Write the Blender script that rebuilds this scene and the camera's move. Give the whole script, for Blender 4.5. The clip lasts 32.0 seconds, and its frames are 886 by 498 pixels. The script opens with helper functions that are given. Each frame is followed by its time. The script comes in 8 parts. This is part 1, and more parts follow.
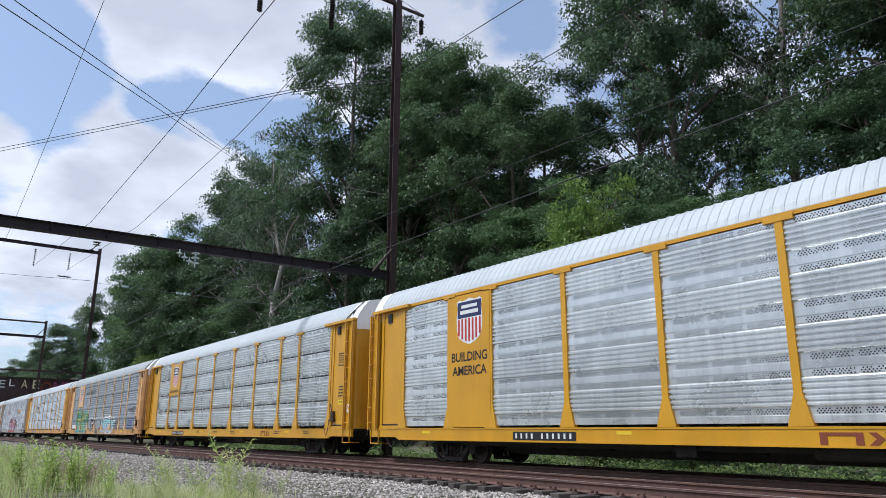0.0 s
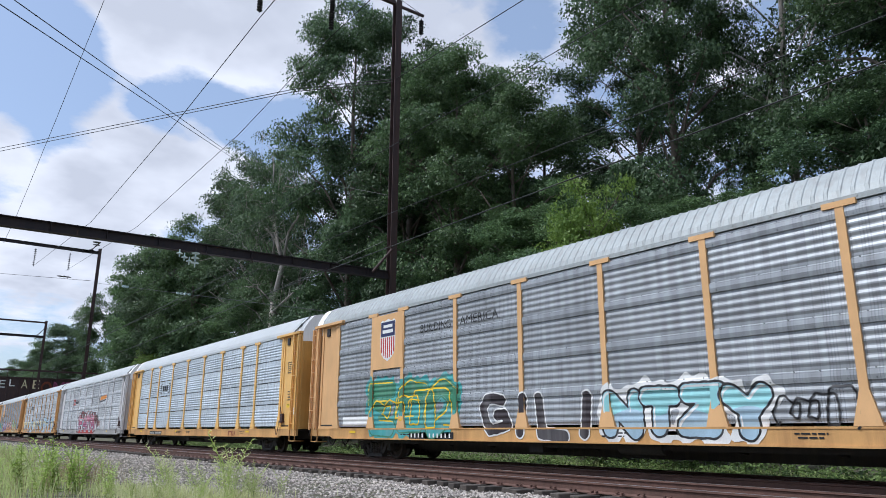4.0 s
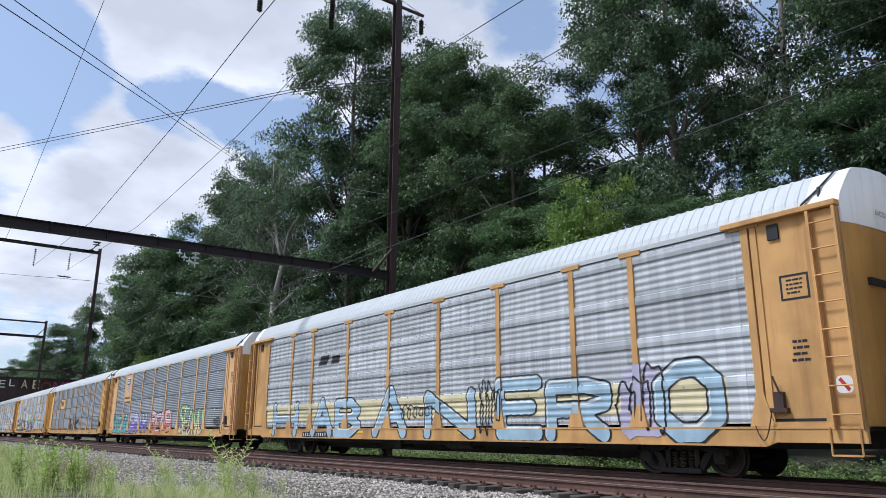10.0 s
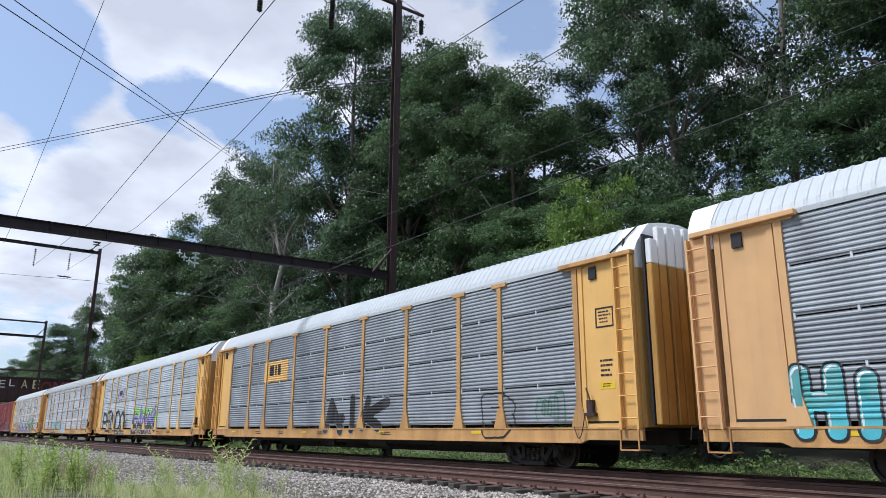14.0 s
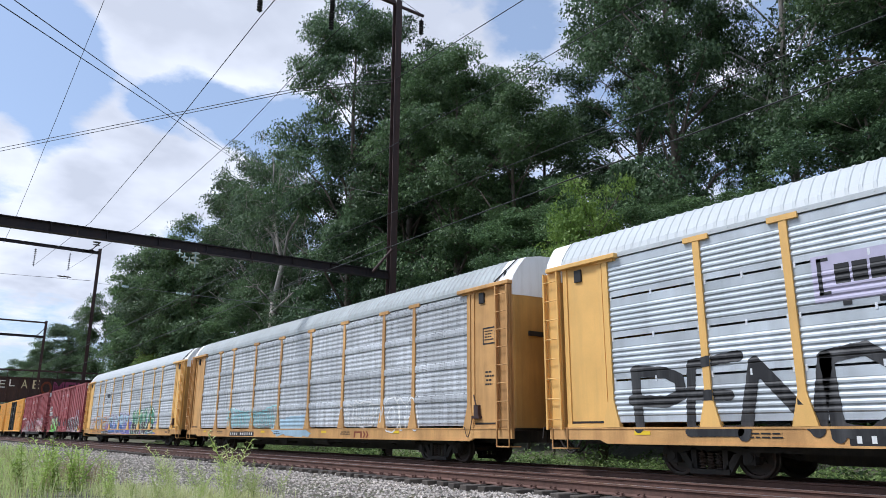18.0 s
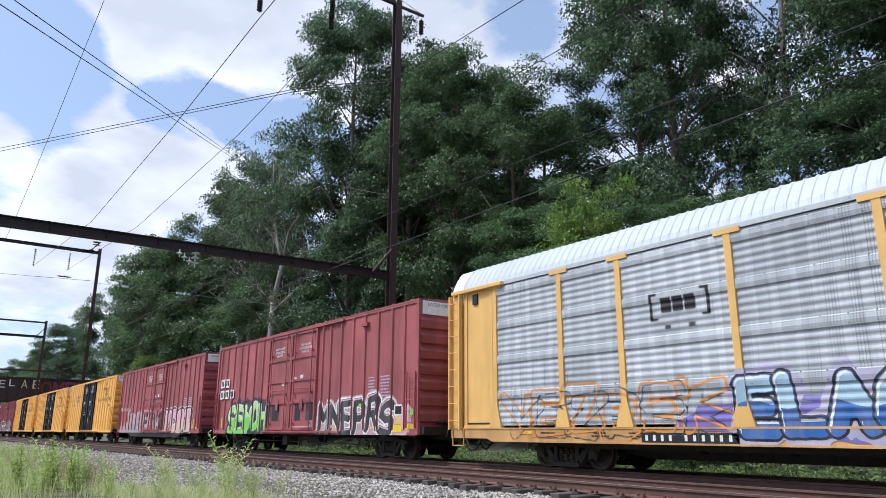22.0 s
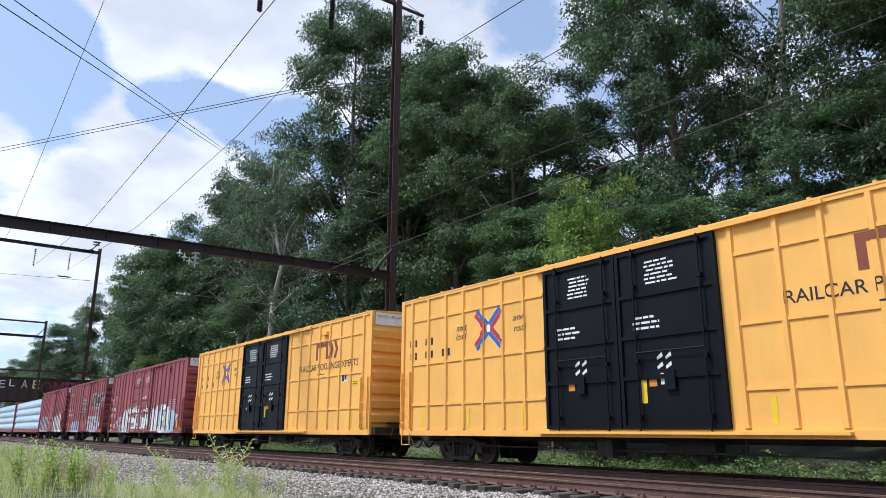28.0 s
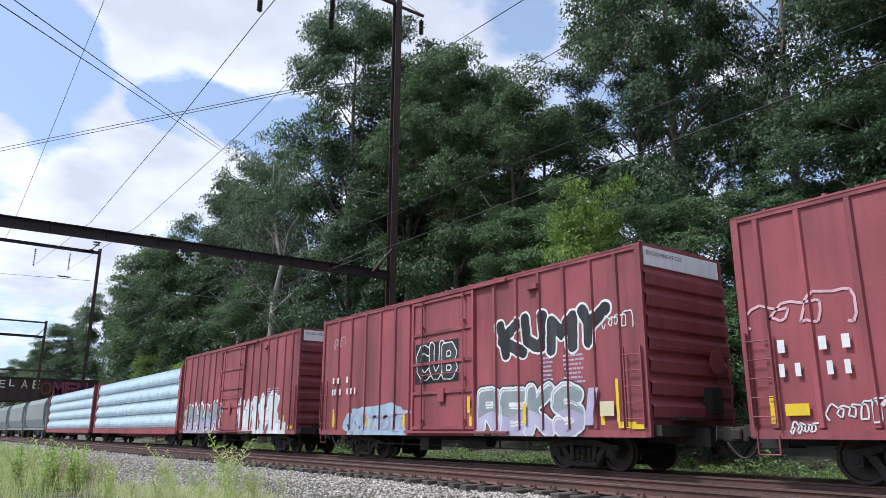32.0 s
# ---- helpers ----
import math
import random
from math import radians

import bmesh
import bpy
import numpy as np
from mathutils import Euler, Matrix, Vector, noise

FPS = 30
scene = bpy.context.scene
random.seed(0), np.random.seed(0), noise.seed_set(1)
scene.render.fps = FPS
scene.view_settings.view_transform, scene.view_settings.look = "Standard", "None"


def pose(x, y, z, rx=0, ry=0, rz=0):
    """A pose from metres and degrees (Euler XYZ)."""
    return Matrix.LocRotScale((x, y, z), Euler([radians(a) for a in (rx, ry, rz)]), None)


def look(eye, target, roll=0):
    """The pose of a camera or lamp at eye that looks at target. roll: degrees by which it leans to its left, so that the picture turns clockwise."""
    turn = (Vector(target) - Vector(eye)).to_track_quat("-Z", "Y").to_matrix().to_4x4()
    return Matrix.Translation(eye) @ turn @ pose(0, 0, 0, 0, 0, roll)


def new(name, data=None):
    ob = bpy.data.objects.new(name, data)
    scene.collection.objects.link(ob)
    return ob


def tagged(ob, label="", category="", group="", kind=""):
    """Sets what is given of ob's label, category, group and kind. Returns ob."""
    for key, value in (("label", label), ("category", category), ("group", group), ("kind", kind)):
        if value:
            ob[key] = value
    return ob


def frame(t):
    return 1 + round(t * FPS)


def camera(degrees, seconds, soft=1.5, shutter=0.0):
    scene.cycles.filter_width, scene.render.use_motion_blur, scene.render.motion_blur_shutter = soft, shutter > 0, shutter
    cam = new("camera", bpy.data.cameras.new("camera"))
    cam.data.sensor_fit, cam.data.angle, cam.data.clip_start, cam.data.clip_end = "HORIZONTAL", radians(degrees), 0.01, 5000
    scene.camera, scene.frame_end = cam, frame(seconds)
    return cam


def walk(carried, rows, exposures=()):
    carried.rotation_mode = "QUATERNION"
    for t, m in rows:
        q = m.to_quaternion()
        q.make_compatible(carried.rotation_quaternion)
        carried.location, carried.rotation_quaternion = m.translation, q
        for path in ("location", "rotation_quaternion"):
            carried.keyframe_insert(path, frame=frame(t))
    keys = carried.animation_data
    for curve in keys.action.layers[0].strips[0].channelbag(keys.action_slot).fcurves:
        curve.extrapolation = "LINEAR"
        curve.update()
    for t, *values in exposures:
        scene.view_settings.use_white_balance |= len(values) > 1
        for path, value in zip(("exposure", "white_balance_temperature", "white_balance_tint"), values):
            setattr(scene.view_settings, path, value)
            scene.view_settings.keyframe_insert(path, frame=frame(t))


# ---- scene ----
cam = camera(63.78, 32.0, soft=0.75, shutter=0.0)
EYE = Vector((0.0, 0.0, 0.85))
YAW, PITCH, ROLL = radians(36.43), radians(14.51), 0.31
AIM = EYE + Vector((math.sin(YAW) * math.cos(PITCH), math.cos(YAW) * math.cos(PITCH), math.sin(PITCH)))
walk(cam, [(0, look(EYE, AIM, ROLL)), (32, look(EYE, AIM, ROLL))], exposures=[(0, 0.36, 5900, 11), (12, 0.40, 5900, 11), (18, 0.46, 5900, 11), (24, 0.60, 5900, 11), (32, 0.60, 5900, 11)])

# ---- world and sun ----
SUN_ELEV, SUN_AZ = radians(56), radians(-62)      # azimuth from +y towards +x
world = bpy.data.worlds.new("world")
scene.world = world
world.use_nodes = True


def build_sky():
    nt = world.node_tree
    nt.nodes.clear()
    N, L = nt.nodes.new, nt.links.new
    out, bg = N("ShaderNodeOutputWorld"), N("ShaderNodeBackground")
    sky = N("ShaderNodeTexSky")
    sky.sky_type, sky.sun_disc = "NISHITA", False
    sky.sun_elevation, sky.sun_rotation = SUN_ELEV, SUN_AZ
    sky.air_density, sky.dust_density, sky.ozone_density = 1.0, 1.6, 1.2
    co = N("ShaderNodeTexCoord")
    sep = N("ShaderNodeSeparateXYZ")
    L(co.outputs["Generated"], sep.inputs[0])
    # project the direction on a cloud layer so that clouds flatten towards the horizon
    up = N("ShaderNodeMath"); up.operation = "MAXIMUM"; up.inputs[1].default_value = 0.0
    L(sep.outputs[2], up.inputs[0])
    add = N("ShaderNodeMath"); add.operation = "ADD"; add.inputs[1].default_value = 0.22
    L(up.outputs[0], add.inputs[0])
    div = N("ShaderNodeVectorMath"); div.operation = "DIVIDE"
    comb = N("ShaderNodeCombineXYZ")
    for i in range(3):
        L(add.outputs[0], comb.inputs[i])
    L(co.outputs["Generated"], div.inputs[0]); L(comb.outputs[0], div.inputs[1])
    mp = N("ShaderNodeMapping")
    mp.inputs["Location"].default_value = (0.55, 0.25, 0.0)
    mp.inputs["Scale"].default_value = (1.0, 1.0, 0.6)
    L(div.outputs[0], mp.inputs[0])
    big = N("ShaderNodeTexNoise"); big.inputs["Scale"].default_value = 2.6
    big.inputs["Detail"].default_value = 9; big.inputs["Roughness"].default_value = 0.60
    L(mp.outputs[0], big.inputs["Vector"])
    # the main cloud banks and the clear patches between them, by direction and half-width in degrees
    density = big.outputs[0]
    for way, deg, amount in (((0.226, 0.841, 0.492), 10, 0.20), ((0.135, 0.867, 0.479), 6, 0.12), ((0.316, 0.811, 0.493), 7, 0.16), ((0.135, 0.911, 0.390), 3, 0.10), ((0.229, 0.911, 0.342), 5, 0.20),
                             ((0.177, 0.937, 0.302), 6, 0.17), ((0.088, 0.957, 0.275), 7, 0.15), ((0.292, 0.902, 0.317), 4, 0.12), ((0.135, 0.968, 0.213), 8, 0.12), ((0.491, 0.685, 0.538), 6, 0.12), ((0.045, 0.940, 0.339), 3, 0.12),
                             ((0.059, 0.898, 0.436), 6, -0.20), ((0.237, 0.885, 0.402), 5, -0.26), ((0.337, 0.847, 0.412), 5, -0.24), ((0.172, 0.909, 0.380), 4, -0.14), ((0.117, 0.885, 0.451), 4, -0.16), ((0.092, 0.929, 0.358), 3, -0.10), ((0.109, 0.938, 0.329), 3, -0.10), ((0.584, 0.615, 0.530), 4, -0.15), ((0.039, 0.875, 0.483), 6, -0.10)):
        dot = N("ShaderNodeVectorMath"); dot.operation = "DOT_PRODUCT"
        L(co.outputs["Generated"], dot.inputs[0]); dot.inputs[1].default_value = Vector(way).normalized()
        mr = N("ShaderNodeMapRange"); mr.interpolation_type = "SMOOTHSTEP"
        mr.inputs["From Min"].default_value, mr.inputs["From Max"].default_value = math.cos(radians(deg)), 1.0
        mr.inputs["To Max"].default_value = amount
        L(dot.outputs["Value"], mr.inputs["Value"])
        sm = N("ShaderNodeMath"); sm.operation = "ADD"
        L(density, sm.inputs[0]); L(mr.outputs[0], sm.inputs[1])
        density = sm.outputs[0]
    cover = N("ShaderNodeValToRGB")
    cover.color_ramp.elements[0].position, cover.color_ramp.elements[1].position = 0.45, 0.57
    L(density, cover.inputs[0])
    core = N("ShaderNodeTexNoise"); core.inputs["Scale"].default_value = 3.4
    core.inputs["Detail"].default_value = 4
    L(mp.outputs[0], core.inputs["Vector"])
    grey = N("ShaderNodeValToRGB")
    grey.color_ramp.elements[0].position, grey.color_ramp.elements[1].position = 0.42, 0.68
    grey.color_ramp.elements[0].color = (6.2, 6.3, 6.7, 1)
    grey.color_ramp.elements[1].color = (4.3, 4.45, 4.9, 1)
    thick = N("ShaderNodeMapRange")
    thick.inputs["From Min"].default_value, thick.inputs["From Max"].default_value = 0.50, 0.80
    thick.inputs["To Max"].default_value = 0.13
    L(density, thick.inputs["Value"])
    sh = N("ShaderNodeMath"); sh.operation = "ADD"
    L(core.outputs[0], sh.inputs[0]); L(thick.outputs[0], sh.inputs[1])
    L(sh.outputs[0], grey.inputs[0])
    gain = N("ShaderNodeMix"); gain.data_type = "RGBA"
    gain.inputs["Factor"].default_value = 0.30
    L(sky.outputs[0], gain.inputs["A"]); gain.inputs["B"].default_value = (4.6, 5.4, 6.6, 1)
    mix = N("ShaderNodeMix"); mix.data_type = "RGBA"
    L(cover.outputs[0], mix.inputs["Factor"])
    L(gain.outputs["Result"], mix.inputs["A"]); L(grey.outputs[0], mix.inputs["B"])
    bg.inputs[1].default_value = 0.115
    L(mix.outputs["Result"], bg.inputs[0]); L(bg.outputs[0], out.inputs[0])


build_sky()
sun = new("sun", bpy.data.lights.new("sun", "SUN"))
sun.data.energy, sun.data.angle, sun.data.color = 2.5, radians(12.0), (1.0, 0.97, 0.92)
sun.matrix_world = look((0, 0, 60), Vector((0, 0, 60)) - Vector((math.sin(SUN_AZ) * math.cos(SUN_ELEV), math.cos(SUN_AZ) * math.cos(SUN_ELEV), math.sin(SUN_ELEV))))


# ---- materials ----
def material(name, col, rough=0.6, metal=0.0, var=0.15, scale=2.0, bump=0.1, bscale=60.0, dirt=None, dirt_amt=0.0,
             rand=0.0, streak=8.0, island=0.0, holes=None, specular=0.5):
    m = bpy.data.materials.new(name)
    m.use_nodes = True
    nt = m.node_tree
    N, L = nt.nodes.new, nt.links.new
    b = nt.nodes["Principled BSDF"]
    b.inputs["Roughness"].default_value, b.inputs["Metallic"].default_value = rough, metal
    b.inputs["Specular IOR Level"].default_value = specular
    co = N("ShaderNodeTexCoord")
    info = N("ShaderNodeObjectInfo")
    sh = N("ShaderNodeVectorMath"); sh.operation = "SCALE"; sh.inputs["Scale"].default_value = 1.0
    mulr = N("ShaderNodeMath"); mulr.operation = "MULTIPLY"; mulr.inputs[1].default_value = 37.0
    L(info.outputs["Random"], mulr.inputs[0])
    off = N("ShaderNodeVectorMath"); off.operation = "ADD"
    L(co.outputs["Object"], off.inputs[0]); L(mulr.outputs[0], off.inputs[1])
    vec = off.outputs[0]
    n1 = N("ShaderNodeTexNoise"); n1.inputs["Scale"].default_value = scale; n1.inputs["Detail"].default_value = 5
    n2 = N("ShaderNodeTexNoise"); n2.inputs["Scale"].default_value = bscale; n2.inputs["Detail"].default_value = 3
    L(vec, n1.inputs["Vector"]); L(vec, n2.inputs["Vector"])
    r1 = N("ShaderNodeMapRange")
    r1.inputs["From Min"].default_value, r1.inputs["From Max"].default_value = 0.3, 0.7
    r1.inputs["To Min"].default_value, r1.inputs["To Max"].default_value = 1 - var, 1 + var
    L(n1.outputs[0], r1.inputs["Value"])
    r2 = N("ShaderNodeMapRange")
    r2.inputs["From Min"].default_value, r2.inputs["From Max"].default_value = 0.3, 0.7
    r2.inputs["To Min"].default_value, r2.inputs["To Max"].default_value = 1 - var * 0.5, 1 + var * 0.5
    L(n2.outputs[0], r2.inputs["Value"])
    mu = N("ShaderNodeMath"); mu.operation = "MULTIPLY"
    L(r1.outputs[0], mu.inputs[0]); L(r2.outputs[0], mu.inputs[1])
    val = mu.outputs[0]

    def jitter(src, amt, val):
        rr = N("ShaderNodeMapRange")
        rr.inputs["To Min"].default_value, rr.inputs["To Max"].default_value = 1 - amt, 1 + amt
        L(src, rr.inputs["Value"])
        m2 = N("ShaderNodeMath"); m2.operation = "MULTIPLY"
        L(val, m2.inputs[0]); L(rr.outputs[0], m2.inputs[1])
        return m2.outputs[0]
    if rand:
        val = jitter(info.outputs["Random"], rand, val)
    if island:
        geo = N("ShaderNodeNewGeometry")
        val = jitter(geo.outputs["Random Per Island"], island, val)
    sc = N("ShaderNodeVectorMath"); sc.operation = "SCALE"
    sc.inputs[0].default_value = col[:3]
    L(val, sc.inputs["Scale"])
    colour = sc.outputs[0]
    if dirt:
        mp = N("ShaderNodeMapping"); mp.inputs["Scale"].default_value = (streak, streak, streak * 0.09)
        L(vec, mp.inputs[0])
        n3 = N("ShaderNodeTexNoise"); n3.inputs["Scale"].default_value = 0.8; n3.inputs["Detail"].default_value = 6
        n3.inputs["Roughness"].default_value = 0.65
        L(mp.outputs[0], n3.inputs["Vector"])
        r3 = N("ShaderNodeMapRange")
        r3.inputs["From Min"].default_value, r3.inputs["From Max"].default_value = 0.45, 0.75
        r3.inputs["To Max"].default_value = dirt_amt
        L(n3.outputs[0], r3.inputs["Value"])
        mx = N("ShaderNodeMix"); mx.data_type = "RGBA"
        L(r3.outputs[0], mx.inputs["Factor"]); L(colour, mx.inputs["A"])
        mx.inputs["B"].default_value = (*dirt[:3], 1)
        colour = mx.outputs["Result"]
    if holes:
        # rows of punched holes: pitch along y, pitch along z, radius as share of the pitch
        py, pz, rad, gap = holes
        sep = N("ShaderNodeSeparateXYZ"); L(co.outputs["Object"], sep.inputs[0])
        parts_ = []
        for out, p in ((sep.outputs[1], py), (sep.outputs[2], pz)):
            d = N("ShaderNodeMath"); d.operation = "DIVIDE"; d.inputs[1].default_value = p; L(out, d.inputs[0])
            f = N("ShaderNodeMath"); f.operation = "FRACT"; L(d.outputs[0], f.inputs[0])
            s = N("ShaderNodeMath"); s.operation = "SUBTRACT"; s.inputs[1].default_value = 0.5; L(f.outputs[0], s.inputs[0])
            k = N("ShaderNodeMath"); k.operation = "MULTIPLY"; k.inputs[1].default_value = p; L(s.outputs[0], k.inputs[0])
            q = N("ShaderNodeMath"); q.operation = "POWER"; q.inputs[1].default_value = 2.0
            ab = N("ShaderNodeMath"); ab.operation = "ABSOLUTE"; L(k.outputs[0], ab.inputs[0]); L(ab.outputs[0], q.inputs[0])
            parts_.append(q.outputs[0])
        ad = N("ShaderNodeMath"); ad.operation = "ADD"; L(parts_[0], ad.inputs[0]); L(parts_[1], ad.inputs[1])
        lt = N("ShaderNodeMath"); lt.operation = "LESS_THAN"; lt.inputs[1].default_value = rad * rad; L(ad.outputs[0], lt.inputs[0])
        # groups of columns with plain strips between
        g = N("ShaderNodeMath"); g.operation = "DIVIDE"; g.inputs[1].default_value = gap; L(sep.outputs[1], g.inputs[0])
        gf = N("ShaderNodeMath"); gf.operation = "FRACT"; L(g.outputs[0], gf.inputs[0])
        gl = N("ShaderNodeMath"); gl.operation = "LESS_THAN"; gl.inputs[1].default_value = 0.62; L(gf.outputs[0], gl.inputs[0])
        hm = N("ShaderNodeMath"); hm.operation = "MULTIPLY"; L(lt.outputs[0], hm.inputs[0]); L(gl.outputs[0], hm.inputs[1])
        mx = N("ShaderNodeMix"); mx.data_type = "RGBA"
        L(hm.outputs[0], mx.inputs["Factor"]); L(colour, mx.inputs["A"]); mx.inputs["B"].default_value = (0.015, 0.015, 0.015, 1)
        colour = mx.outputs["Result"]
        inv = N("ShaderNodeMath"); inv.operation = "SUBTRACT"; inv.inputs[0].default_value = metal
        L(hm.outputs[0], inv.inputs[1]); inv.use_clamp = True
        L(inv.outputs[0], b.inputs["Metallic"])
    L(colour, b.inputs["Base Color"])
    rr = N("ShaderNodeMapRange")
    rr.inputs["To Min"].default_value, rr.inputs["To Max"].default_value = max(rough - 0.12, 0.05), min(rough + 0.12, 1)
    L(n1.outputs[0], rr.inputs["Value"]); L(rr.outputs[0], b.inputs["Roughness"])
    if bump:
        bp = N("ShaderNodeBump"); bp.inputs["Strength"].default_value = bump; bp.inputs["Distance"].default_value = 0.01
        L(n2.outputs[0], bp.inputs["Height"]); L(bp.outputs[0], b.inputs["Normal"])
    return m


def leaf_material(name, col, col2, trans=0.35, rough=0.5):
    m = bpy.data.materials.new(name)
    m.use_nodes = True
    nt = m.node_tree
    nt.nodes.clear()
    N, L = nt.nodes.new, nt.links.new
    out = N("ShaderNodeOutputMaterial")
    geo, info, co = N("ShaderNodeNewGeometry"), N("ShaderNodeObjectInfo"), N("ShaderNodeTexCoord")
    ns = N("ShaderNodeTexNoise"); ns.inputs["Scale"].default_value = 0.35; ns.inputs["Detail"].default_value = 3
    L(co.outputs["Object"], ns.inputs["Vector"])
    a = N("ShaderNodeMath"); a.operation = "MULTIPLY"; a.inputs[1].default_value = 0.5
    L(geo.outputs["Random Per Island"], a.inputs[0])
    s = N("ShaderNodeMath"); s.operation = "ADD"; L(a.outputs[0], s.inputs[0]); L(ns.outputs[0], s.inputs[1])
    r = N("ShaderNodeMapRange"); r.inputs["From Min"].default_value, r.inputs["From Max"].default_value = 0.35, 1.1
    L(s.outputs[0], r.inputs["Value"])
    mx = N("ShaderNodeMix"); mx.data_type = "RGBA"
    mx.inputs["A"].default_value, mx.inputs["B"].default_value = (*col, 1), (*col2, 1)
    L(r.outputs[0], mx.inputs["Factor"])
    hv = N("ShaderNodeHueSaturation")
    hr = N("ShaderNodeMapRange"); hr.inputs["To Min"].default_value, hr.inputs["To Max"].default_value = 0.75, 1.25
    L(info.outputs["Random"], hr.inputs["Value"]); L(hr.outputs[0], hv.inputs["Value"])
    L(mx.outputs["Result"], hv.inputs["Color"])
    p, t, mixs = N("ShaderNodeBsdfPrincipled"), N("ShaderNodeBsdfTranslucent"), N("ShaderNodeMixShader")
    p.inputs["Roughness"].default_value = rough
    p.inputs["Specular IOR Level"].default_value = 0.28
    L(hv.outputs[0], p.inputs["Base Color"]); L(hv.outputs[0], t.inputs["Color"])
    mixs.inputs[0].default_value = trans
    L(p.outputs[0], mixs.inputs[1]); L(t.outputs[0], mixs.inputs[2]); L(mixs.outputs[0], out.inputs[0])
    return m


def plain(name, col, rough=0.6):
    return material(name, col, rough, 0, 0.08, 3, 0.02, 80)


